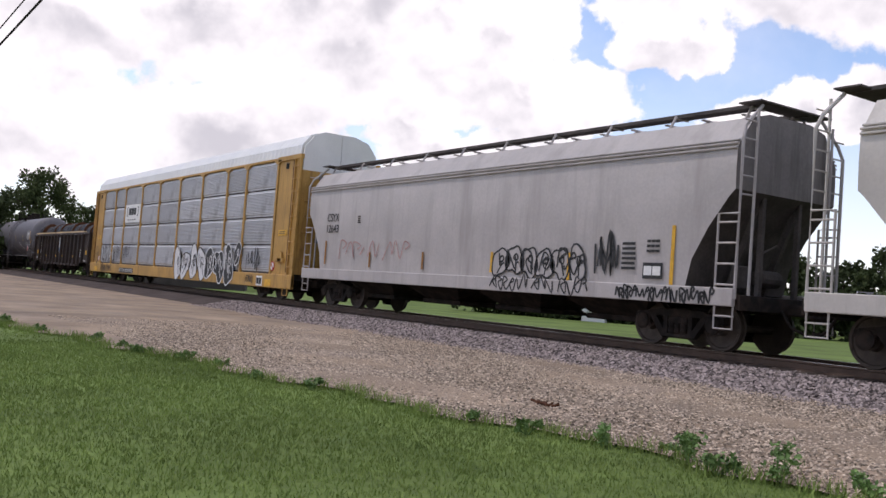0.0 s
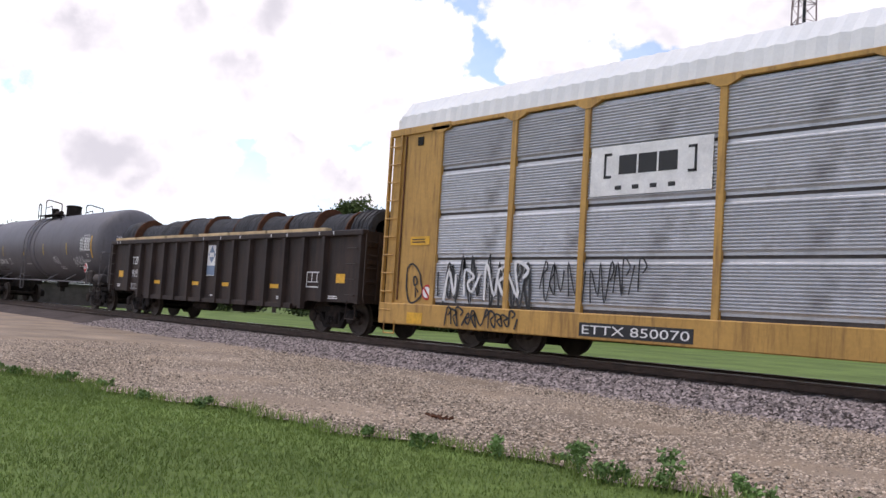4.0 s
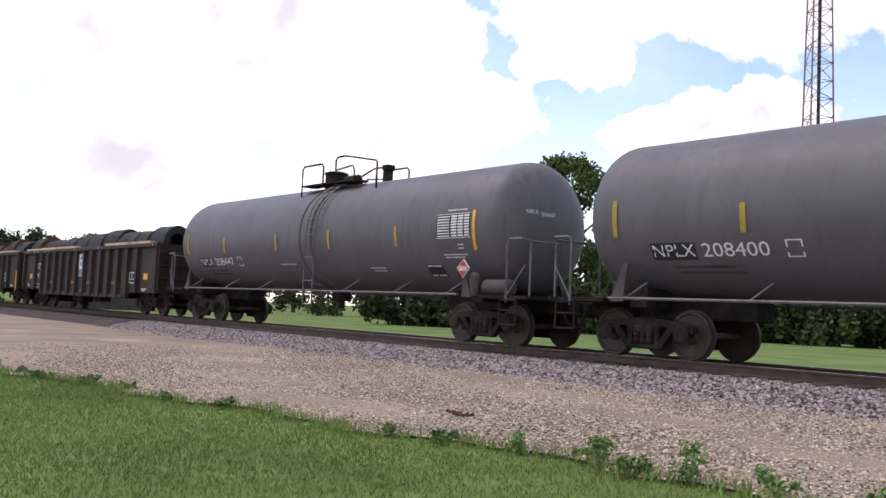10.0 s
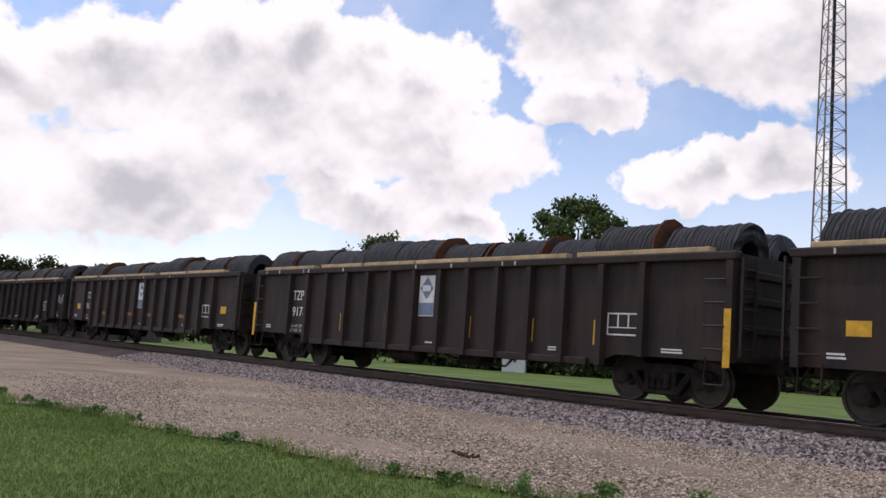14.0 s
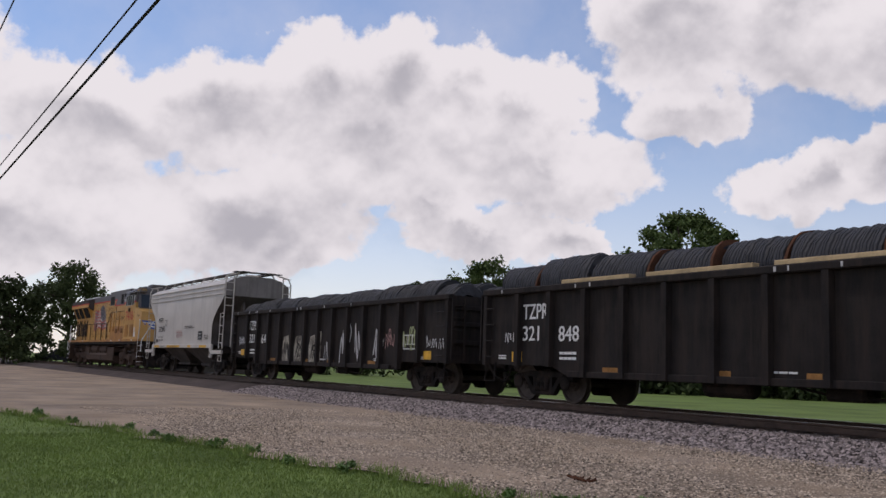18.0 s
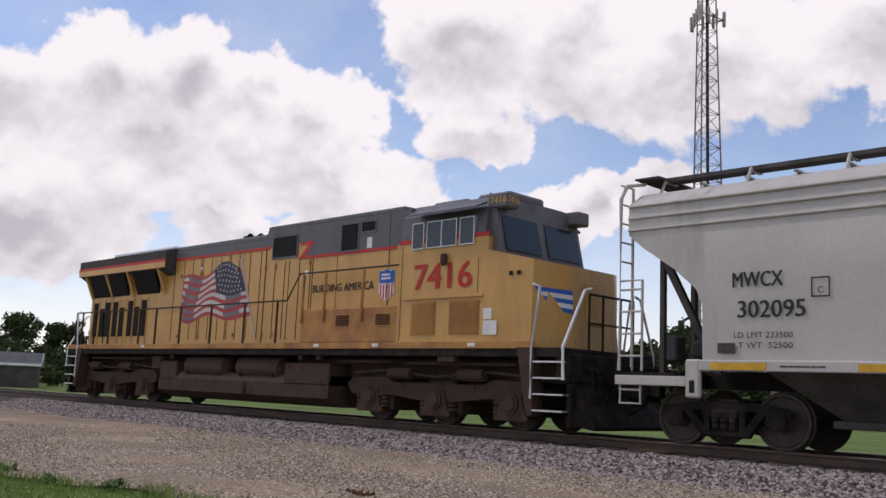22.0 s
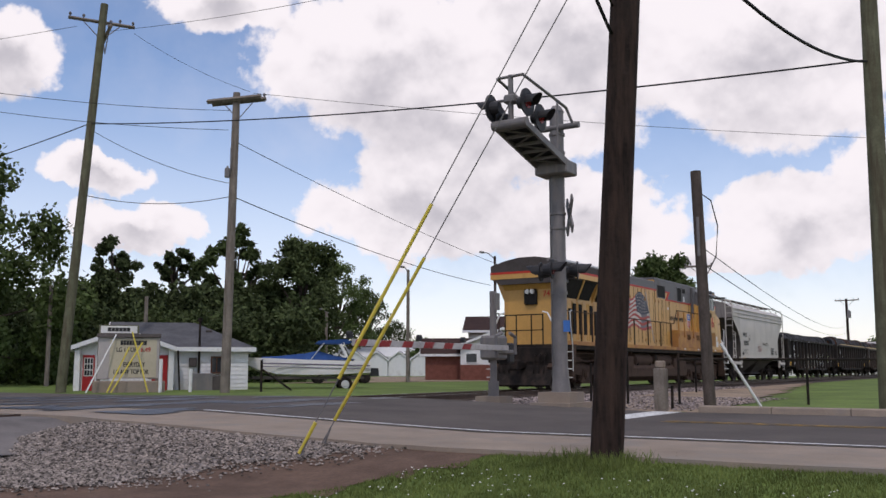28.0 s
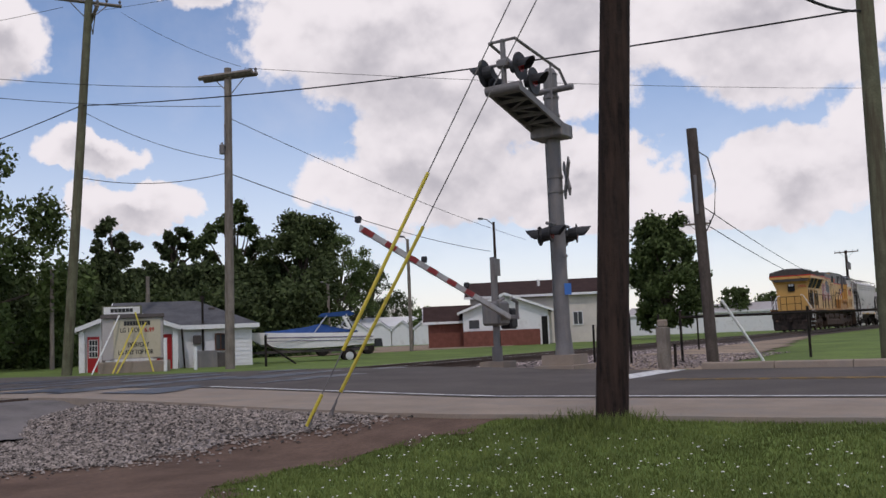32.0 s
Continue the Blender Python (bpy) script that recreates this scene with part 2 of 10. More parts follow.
ASPHALT = mat("asphalt", (0.112, 0.097, 0.087), 0.9, var=0.2, scale=0.5, fine=60, bump=0.005, alt=(0.09, 0.079, 0.072), alt_scale=0.4)
CONCRETE = mat("concrete", (0.29, 0.235, 0.185), 0.9, var=0.15, scale=1.2, fine=40, bump=0.004, dirt=(0.25, 0.22, 0.19), dirt_scale=1.5)
ROADPAINT = mat("road_paint", (0.75, 0.75, 0.72), 0.7, var=0.12, scale=3, fine=50, dirt=(0.3, 0.29, 0.28), dirt_scale=6, dirt_amount=0.7)
WHITE = mat("white_paint", (0.78, 0.78, 0.76), 0.5, var=0.06, scale=2, fine=20, dirt=(0.5, 0.47, 0.42), dirt_scale=2, dirt_amount=0.3)
# ---- building helpers ----
def finish(name, me, material, parent=None, label=""):
    ob = new(name, me)
    for m in (material if isinstance(material, (list, tuple)) else [material]):
        me.materials.append(m)
    if parent is not None:
        ob.parent = parent
    if label:
        ob["label"] = label
    return ob


def part(name, bm, material, parent=None, label="", smooth=0.0):
    """Links a bmesh as one mesh object under a thing or a part."""
    bmesh.ops.recalc_face_normals(bm, faces=bm.faces)
    me = bpy.data.meshes.new(name)
    bm.to_mesh(me)
    bm.free()
    if smooth:
        me.shade_smooth()
        me.set_sharp_from_angle(angle=radians(smooth))
    return finish(name, me, material, parent, label)


def raw(name, verts, faces, material, parent=None, label="", smooth=False):
    me = bpy.data.meshes.new(name)
    me.from_pydata(verts, [], faces)
    if smooth:
        me.shade_smooth()
    me.update()
    return finish(name, me, material, parent, label)


def thing(name, label, category, m=None, group=""):
    ob = new(name)
    if m is not None:
        ob.matrix_basis = m
    return tagged(ob, label, category, group)


def box(bm, x0, x1, y0, y1, z0, z1, bevel=0.0, mi=0):
    vs = [bm.verts.new((x, y, z)) for z in (z0, z1) for y in (y0, y1) for x in (x0, x1)]
    fs = [bm.faces.new([vs[i] for i in q]) for q in ((0, 2, 3, 1), (4, 5, 7, 6), (0, 1, 5, 4), (2, 6, 7, 3), (0, 4, 6, 2), (1, 3, 7, 5))]
    for f in fs:
        f.material_index = mi
    if bevel:
        es = {e for f in fs for e in f.edges}
        bmesh.ops.bevel(bm, geom=list(es), offset=bevel, segments=1, affect="EDGES", clamp_overlap=True)
    return vs


def prism(bm, pts, axis, a, b, mi=0):
    """A closed outline swept from a to b along an axis; pts are the two other coordinates in xyz order."""
    def p(u, v, w):
        return {"x": (w, u, v), "y": (u, w, v), "z": (u, v, w)}[axis]
    A = [bm.verts.new(p(u, v, a)) for u, v in pts]
    B = [bm.verts.new(p(u, v, b)) for u, v in pts]
    n = len(pts)
    fs = [bm.faces.new(A), bm.faces.new(B[::-1])]
    fs += [bm.faces.new((A[i], B[i], B[(i + 1) % n], A[(i + 1) % n])) for i in range(n)]
    for f in fs:
        f.material_index = mi


def tube(bm, pts, r, seg=6, r2=None, caps=True, mi=0):
    """A round bar along a path of points."""
    pts = [Vector(p) for p in pts]
    rings = []
    n = len(pts)
    for i, p in enumerate(pts):
        d = (pts[min(i + 1, n - 1)] - pts[max(i - 1, 0)]).normalized()
        side = d.cross(Vector((0, 0, 1)))
        if side.length < 1e-3:
            side = d.cross(Vector((0, 1, 0)))
        side.normalize()
        up = side.cross(d)
        rr = r if r2 is None else r + (r2 - r) * i / (n - 1)
        rings.append([bm.verts.new(p + side * (rr * math.cos(2 * math.pi * k / seg)) + up * (rr * math.sin(2 * math.pi * k / seg))) for k in range(seg)])
    for a, b in zip(rings, rings[1:]):
        for k in range(seg):
            f = bm.faces.new((a[k], a[(k + 1) % seg], b[(k + 1) % seg], b[k]))
            f.material_index = mi
    if caps:
        for c in (rings[0][::-1], rings[-1]):
            bm.faces.new(c).material_index = mi


def turned(bm, rings, axis="x", seg=24, cx=0, cy=0, cz=0, mi=0):
    """A surface of revolution: rings of (place along the axis, radius) about a line through (cx, cy, cz)."""
    out = []
    for a, r in rings:
        ring = []
        for k in range(seg):
            c, s_ = r * math.cos(2 * math.pi * k / seg), r * math.sin(2 * math.pi * k / seg)
            ring.append(bm.verts.new({"x": (cx + a, cy + c, cz + s_), "y": (cx + c, cy + a, cz + s_), "z": (cx + c, cy + s_, cz + a)}[axis]))
        out.append(ring)
    for a, b in zip(out, out[1:]):
        for k in range(seg):
            bm.faces.new((a[k], a[(k + 1) % seg], b[(k + 1) % seg], b[k])).material_index = mi
    for c in (out[0][::-1], out[-1]):
        bm.faces.new(c).material_index = mi


def text_mesh(text, size, width=None):
    """The built-in font's letters as a flat mesh, centred, in the local x-z plane facing -y."""
    cu = bpy.data.curves.new("letters", "FONT")
    cu.body, cu.size, cu.align_x, cu.align_y, cu.fill_mode, cu.extrude = text, size, "CENTER", "CENTER", "FRONT", 0.0
    cu.resolution_u, cu.offset = 3, 0.0
    ob = bpy.data.objects.new("letters", cu)
    me = bpy.data.meshes.new_from_object(ob)
    bpy.data.objects.remove(ob)
    xs = [v.co.x for v in me.vertices] or [0, 1]
    k = width / (max(xs) - min(xs)) if width else 1.0
    for v in me.vertices:
        v.co = (v.co.x * k, 0.0, v.co.y)
    return me


def lettering(name, text, size, place, material, parent, width=None, bold=0.0, rot=None):
    me = text_mesh(text, size, width)
    if size > 0.25:
        # heavier strokes: a second layer a little to the side and in front
        bm = bmesh.new()
        bm.from_mesh(me)
        twin = bmesh.ops.duplicate(bm, geom=bm.verts[:] + bm.edges[:] + bm.faces[:])["geom"]
        bmesh.ops.translate(bm, verts=[v for v in twin if isinstance(v, bmesh.types.BMVert)], vec=(0.045 * size, -0.003, 0.012 * size))
        bm.to_mesh(me)
        bm.free()
    ob = finish(name, me, material, parent)
    ob.matrix_basis = Matrix.Translation(place) @ (rot if rot is not None else Matrix())
    return ob


def stones(name, places, size, material, label, category, seed=1):
    """Loose stones as low lumps, joined into one stuff object."""
    rng = np.random.RandomState(seed)
    base = np.array([(1, 0, 0), (-0.5, 0.8, 0), (-0.5, -0.8, 0), (0.1, 0.1, 0.75), (0.5, 0.75, 0.25), (-0.9, 0, 0.3), (0.45, -0.7, 0.3)])
    fs = np.array([(3, 0, 4), (3, 4, 1), (3, 1, 5), (3, 5, 2), (3, 2, 6), (3, 6, 0), (0, 1, 4), (1, 2, 5), (2, 0, 6)])
    n = len(places)
    P = np.asarray(places)
    s_ = size * rng.uniform(0.45, 1.15, (n, 1)) * rng.uniform(0.8, 1.25, (n, 3))
    a = rng.uniform(0, 6.283, n)
    V = base[None] * s_[:, None] * rng.uniform(0.8, 1.2, (n, 7, 3))
    X = V[..., 0] * np.cos(a)[:, None] - V[..., 1] * np.sin(a)[:, None]
    Y = V[..., 0] * np.sin(a)[:, None] + V[..., 1] * np.cos(a)[:, None]
    V = np.stack([X, Y, V[..., 2] - 0.12 * size], -1) + P[:, None]
    F = (fs[None] + 7 * np.arange(n)[:, None, None]).reshape(-1, 3)
    return tagged(raw(name, V.reshape(-1, 3).tolist(), F.tolist(), material), label, category, kind="stuff")


# ---- ground ----
LOW = -0.46       # the lawn and the gravel drive beside the track


def road_z(y):
    """Height of the road, which climbs a little to the rails."""
    if y < 7:
        return -0.2
    if y < 13:
        return -0.2 + 0.19 * (y - 7) / 6
    if y < 17.4:
        return -0.01
    if y < 24:
        return -0.01 - 0.07 * (y - 17.4) / 6.6
    return -0.08


def ground_z(x, y):
    if y > 12.4:
        return LOW if y < 17.5 else (-0.16 if x > 8 else -0.40)
    if x <= 6.8:
        return LOW
    if x < 20.5:
        f = min(1.0, (x - 6.8) / 2.8)
        return LOW + (road_z(y) - 0.05 - LOW) * f * f * (3 - 2 * f)
    return -0.21


def lines(*spans):
    out = []
    for a, b, step in spans:
        n = max(1, round((b - a) / step))
        out += [a + (b - a) * i / n for i in range(n)]
    return out + [spans[-1][1]]


gx = lines((-3000, -400, 650), (-400, -60, 40), (-60, 4, 2), (4, 11, 0.25), (11, 60, 2.45), (60, 400, 40), (400, 3000, 650))
gy = lines((-3000, -400, 650), (-400, -20, 40), (-20, 0, 2), (0, 13, 0.25), (13, 61, 2), (61, 400, 40), (400, 3000, 650))
verts = [(x, y, ground_z(x, y)) for y in gy for x in gx]
nx = len(gx)
tagged(raw("ground", verts, [(j * nx + i, j * nx + i + 1, (j + 1) * nx + i + 1, (j + 1) * nx + i) for j in range(len(gy) - 1) for i in range(nx - 1)], GRASS, smooth=True),
       "mown green lawn that reaches the horizon", "ground", kind="structure")


def lawn_edge(x):
    """The line where the near lawn ends at the gravel."""
    w = 0.16 * math.sin(1.9 * x) + 0.1 * math.sin(4.7 * x + 1)
    if x < -4:
        return 5.95 + (x + 4) * 0.21 + w
    if x < 5:
        return 5.95 - 0.06 * (x + 4) + w
    return 5.4 + 0.75 * min(1.0, x - 5) - 0.27 * max(0.0, x - 6) + 0.5 * w


def patch(name, inside, x0, x1, y0, y1, lift, material, label, category, height=None, step=0.25):
    """A thin ragged sheet that hugs the ground wherever inside(x, y) holds."""
    height = height or ground_z
    nx_, ny_ = round((x1 - x0) / step), round((y1 - y0) / step)
    idx, vs, fs = {}, [], []

    def vert(i, j):
        if (i, j) not in idx:
            idx[(i, j)] = len(vs)
            x, y = x0 + i * step, y0 + j * step
            jx, jy = 0.09 * math.sin(7.1 * x + 3.3 * y), 0.09 * math.sin(5.3 * x - 6.7 * y)
            vs.append((x + jx, y + jy, height(x + jx, y + jy) + lift))
        return idx[(i, j)]
    for j in range(ny_):
        for i in range(nx_):
            if inside(x0 + (i + 0.5) * step, y0 + (j + 0.5) * step):
                fs.append((vert(i, j), vert(i + 1, j), vert(i + 1, j + 1), vert(i, j + 1)))
    return tagged(raw(name, vs, fs, material, smooth=True), label, category, kind="structure")


# gravel drive between the lawn and the ballast
bm = bmesh.new()
cols = []
xs = [-140 + i * 4 for i in range(25)] + [-40 + 0.5 * i for i in range(87)]
for x in xs:
    e = lawn_edge(x) if x > -60 else -8
    e = max(e, -3.0) if x > -60 else e
    row = []
    for k in range(7):
        y = e + (12.6 - e) * k / 6
        row.append(bm.verts.new((x, y, LOW + 0.025 + 0.012 * math.sin(0.7 * x + 2.1 * k) * (k not in (0, 6)))))
    cols.append(row)
for a, b in zip(cols, cols[1:]):
    for k in range(6):
        bm.faces.new((a[k], b[k], b[k + 1], a[k + 1]))
tagged(part("gravel_drive", bm, DRIVE, smooth=60), "tan packed gravel drive along the track", "drive", kind="structure")

# ballast bed under the track
bm = bmesh.new()
prof = [(11.95, LOW - 0.02), (12.2, LOW + 0.02), (13.35, -0.2), (17.0, -0.2), (18.4, LOW + 0.04), (18.6, LOW - 0.05)]
prism(bm, prof, "x", -400, 10.3)
prism(bm, prof, "x", 20.6, 400)
tagged(part("ballast_bed", bm, BALLAST), "grey crushed-stone ballast bed of the track", "ballast", kind="structure")

# rails
rail_profile = [(-0.075, -0.18), (0.075, -0.18), (0.075, -0.165), (0.012, -0.145), (0.012, -0.045), (0.037, -0.035), (0.037, -0.004), (0.03, 0), (-0.03, 0), (-0.037, -0.004), (-0.037, -0.035), (-0.012, -0.045), (-0.012, -0.145), (-0.075, -0.165)]
for side in (-1, 1):
    bm = bmesh.new()
    prism(bm, [(TRACK_Y + side * 0.755 + y, z) for y, z in rail_profile], "x", -400, 400)
    rail = tagged(part("rail", bm, RAILSTEEL), "rusty brown steel rail with a bright worn head", "rail", "rails of the track", "structure")
    bm = bmesh.new()
    box(bm, -400, 400, TRACK_Y + side * 0.755 - 0.03, TRACK_Y + side * 0.755 + 0.03, 0, 0.002)
    part("running_surface", bm, RAILTOP, rail)
bm = bmesh.new()
box(bm, -0.11, 0.11, -1.3, 1.3, -0.19, -0.155, 0.01)
me = bpy.data.meshes.new("railroad_tie")
bm.to_mesh(me), bm.free()
me.materials.append(TIE)
ties = tagged(new("track_ties"), "weathered black wooden ties under the rails", "tie", kind="structure")
for i in range(220):
    x = -62 + 0.53 * i
    if 10.4 < x < 20.4:
        continue
    t_ = new("railroad_tie", me)
    t_.parent = ties
    t_.matrix_basis = pose(x + random.uniform(-0.03, 0.03), TRACK_Y + random.uniform(-0.05, 0.05), 0, 0, 0, random.uniform(-1.5, 1.5))
# ---- the train ----
UNDER = mat("underframe_black", (0.02, 0.0165, 0.0145), 0.8, var=0.3, scale=3, fine=30, bump=0.003, dirt=(0.045, 0.032, 0.025), dirt_scale=3, dirt_amount=0.6)
WHEEL = mat("wheel_steel", (0.07, 0.055, 0.045), 0.6, 0.5, var=0.3, scale=5, fine=40)
GONBROWN = mat("gondola_paint", (0.027, 0.0175, 0.0135), 0.62, var=0.3, scale=1.2, fine=25, bump=0.002, dirt=(0.046, 0.026, 0.018), dirt_scale=0.9, streak=True, dirt_amount=0.6)
GONBLACK = mat("old_gondola_paint", (0.020, 0.017, 0.016), 0.7, var=0.35, scale=1.5, fine=25, bump=0.003, dirt=(0.034, 0.026, 0.022), dirt_scale=1.1, streak=True, dirt_amount=0.8)
WIRE = mat("drawn_wire", (0.036, 0.036, 0.039), 0.6, 0.25, var=0.25, scale=2, fine=70)
RUST = mat("rusty_plate", (0.105, 0.046, 0.025), 0.9, var=0.35, scale=2.5, fine=30, bump=0.004, alt=(0.07, 0.035, 0.022), alt_scale=2)
# fine turns of wire across each coil
N_, L_ = WIRE.node_tree.nodes, WIRE.node_tree.links
wv, tcw, bpw = N_.new("ShaderNodeTexWave"), N_.new("ShaderNodeTexCoord"), N_.new("ShaderNodeBump")
wv.wave_type, wv.bands_direction = "BANDS", "X"
wv.inputs["Scale"].default_value, wv.inputs["Distortion"].default_value, wv.inputs["Detail"].default_value, wv.inputs["Detail Scale"].default_value = 4.5, 5.0, 3.0, 0.6
bpw.inputs["Strength"].default_value, bpw.inputs["Distance"].default_value = 1.0, 0.03
L_.new(tcw.outputs["Object"], wv.inputs["Vector"])
L_.new(wv.outputs["Fac"], bpw.inputs["Height"])
L_.new(bpw.outputs[0], N_["Principled BSDF"].inputs["Normal"])
LUMBER = mat("raw_lumber", (0.50, 0.37, 0.21), 0.8, var=0.2, scale=4, fine=30, rand=0.2)
TANKGREY = mat("tank_paint", (0.12, 0.112, 0.118), 0.58, var=0.12, scale=0.8, fine=12, dirt=(0.095, 0.088, 0.09), dirt_scale=0.8, streak=True, dirt_amount=0.5)
HOPGREY = mat("hopper_grey", (0.43, 0.395, 0.375), 0.6, var=0.10, scale=0.7, fine=15, dirt=(0.33, 0.30, 0.28), dirt_scale=0.3, streak=True, dirt_amount=0.5)
# dark grey of grimy fittings; on sloped hopper ends it holds their shade
HOPDARK = mat("hopper_end_shade_grime", (0.085, 0.074, 0.068), 0.8, var=0.3, scale=1.5, fine=20)
# end-wall grey: grime plus the shade of the ends put into the colour
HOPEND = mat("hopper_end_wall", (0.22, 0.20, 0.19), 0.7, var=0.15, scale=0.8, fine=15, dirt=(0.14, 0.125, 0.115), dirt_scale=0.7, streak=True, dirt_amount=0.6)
HOPWHITE = mat("hopper_cream", (0.50, 0.465, 0.42), 0.55, var=0.08, scale=0.8, fine=15, dirt=(0.40, 0.37, 0.33), dirt_scale=0.5, streak=True, dirt_amount=0.4)
RACKZINC = mat("rack_zinc", (0.52, 0.52, 0.53), 0.42, 0.3, var=0.12, scale=0.8, fine=18, rand=0.3, dirt=(0.28, 0.27, 0.27), dirt_scale=0.9, dirt_amount=0.4)
RACKYELLOW = mat("rack_yellow", (0.46, 0.265, 0.07), 0.6, var=0.15, scale=1.0, fine=15, dirt=(0.24, 0.13, 0.045), dirt_scale=1.3, streak=True, dirt_amount=0.5)
RACKROOF = mat("rack_white_roof", (0.70, 0.70, 0.68), 0.55, var=0.06, scale=1, fine=20)
LOCOYELLOW = mat("engine_yellow", (0.56, 0.31, 0.08), 0.42, var=0.10, scale=0.8, fine=14, dirt=(0.44, 0.23, 0.06), dirt_scale=0.5, streak=True, dirt_amount=0.45)
LOCORUSTY = mat("engine_yellow_worn", (0.46, 0.23, 0.06), 0.6, var=0.15, scale=1.0, fine=14, dirt=(0.27, 0.115, 0.05), dirt_scale=0.9, dirt_amount=0.8)
LOCOGREY = mat("engine_grey", (0.125, 0.12, 0.125), 0.5, var=0.15, scale=1.2, fine=18, dirt=(0.08, 0.065, 0.055), dirt_scale=1.2, dirt_amount=0.5)
LOCOSOOT = mat("engine_sooty_roof", (0.085, 0.075, 0.071), 0.8, var=0.2, scale=1.2, fine=18, dirt=(0.05, 0.042, 0.038), dirt_scale=1.2, dirt_amount=0.6)
LOCORED = mat("engine_red", (0.50, 0.035, 0.02), 0.5, var=0.1)
LOCOUNDER = mat("engine_underframe", (0.075, 0.049, 0.036), 0.8, var=0.25, scale=2, fine=25, bump=0.002, dirt=(0.04, 0.026, 0.02), dirt_scale=2, dirt_amount=0.6)
FLAGRED = mat("flag_red", (0.38, 0.06, 0.05), 0.5, var=0.15, scale=1.5, fine=8)
FLAGWHITE = mat("flag_white", (0.54, 0.49, 0.44), 0.5, var=0.15, scale=1.5, fine=8)
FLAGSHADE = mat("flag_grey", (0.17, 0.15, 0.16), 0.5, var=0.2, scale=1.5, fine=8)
FLAGBLUE = mat("flag_blue", (0.032, 0.036, 0.062), 0.5, var=0.2, scale=2, fine=8)
SHIELDBLUE = mat("shield_blue", (0.03, 0.12, 0.45), 0.5, var=0.08)
GRILLE = mat("dark_grille", (0.016, 0.015, 0.014), 0.7, var=0.3, scale=4, fine=60)
CABGLASS = mat("cab_glass", (0.025, 0.03, 0.035), 0.06, 0.0, var=0.1)
ALU = mat("bare_aluminium", (0.62, 0.62, 0.61), 0.4, 0.7, var=0.1)
LETTERWHITE = mat("white_lettering", (0.72, 0.71, 0.68), 0.6, var=0.12, scale=3, fine=30)
LETTERBLACK = mat("black_lettering", (0.03, 0.03, 0.03), 0.6, var=0.1)
LETTERRED = mat("red_lettering", (0.46, 0.025, 0.02), 0.5, var=0.1)
REFLECT = mat("yellow_reflector", (0.66, 0.36, 0.03), 0.5, var=0.2, scale=5, fine=30)
PLACARDBLUE = mat("sign_blue", (0.17, 0.225, 0.31), 0.6, var=0.15)
RUSTYREFLECT = mat("faded_reflector", (0.30, 0.15, 0.05), 0.7, var=0.3, scale=5, fine=30)
SPRAYPINK = mat("faded_pink_spray", (0.42, 0.25, 0.23), 0.7, var=0.25)
SPRAYPALE = mat("pale_spray", (0.66, 0.65, 0.64), 0.6, var=0.12)
SPRAYGREY = mat("silver_spray", (0.52, 0.51, 0.50), 0.6, var=0.2)
SPRAYLIME = mat("pale_green_spray", (0.38, 0.42, 0.22), 0.7, var=0.25)

MOVERS, WHEELS = [], []
R_CAR, R_ENGINE = 0.46, 0.53


def rolling(ob, u, y=0.0, z=0.0):
    """Puts a thing on the train, u metres along it."""
    ob.matrix_basis = pose(u + ROLL[0][1], TRACK_Y + y, z)
    MOVERS.append((ob, u, y, z))
    return ob


def wheelset_mesh(r):
    bm = bmesh.new()
    turned(bm, [(-0.9, 0.07), (0.9, 0.07)], "y", 8)
    for s_ in (-1, 1):
        y0 = s_ * 0.755
        turned(bm, [(y0 - s_ * 0.06, r + 0.025), (y0 - s_ * 0.03, r + 0.025), (y0 - s_ * 0.025, r), (y0 + s_ * 0.07, r - 0.008), (y0 + s_ * 0.07, r - 0.06), (y0 + s_ * 0.045, r - 0.08), (y0 + s_ * 0.035, 0.17), (y0 + s_ * 0.10, 0.13), (y0 + s_ * 0.10, 0.08)], "y", 28)
    me = bpy.data.meshes.new("wheelset")
    bmesh.ops.recalc_face_normals(bm, faces=bm.faces)
    bm.to_mesh(me), bm.free()
    me.materials.append(WHEEL)
    return me


WHEEL_CAR, WHEEL_ENGINE = wheelset_mesh(R_CAR), wheelset_mesh(R_ENGINE)


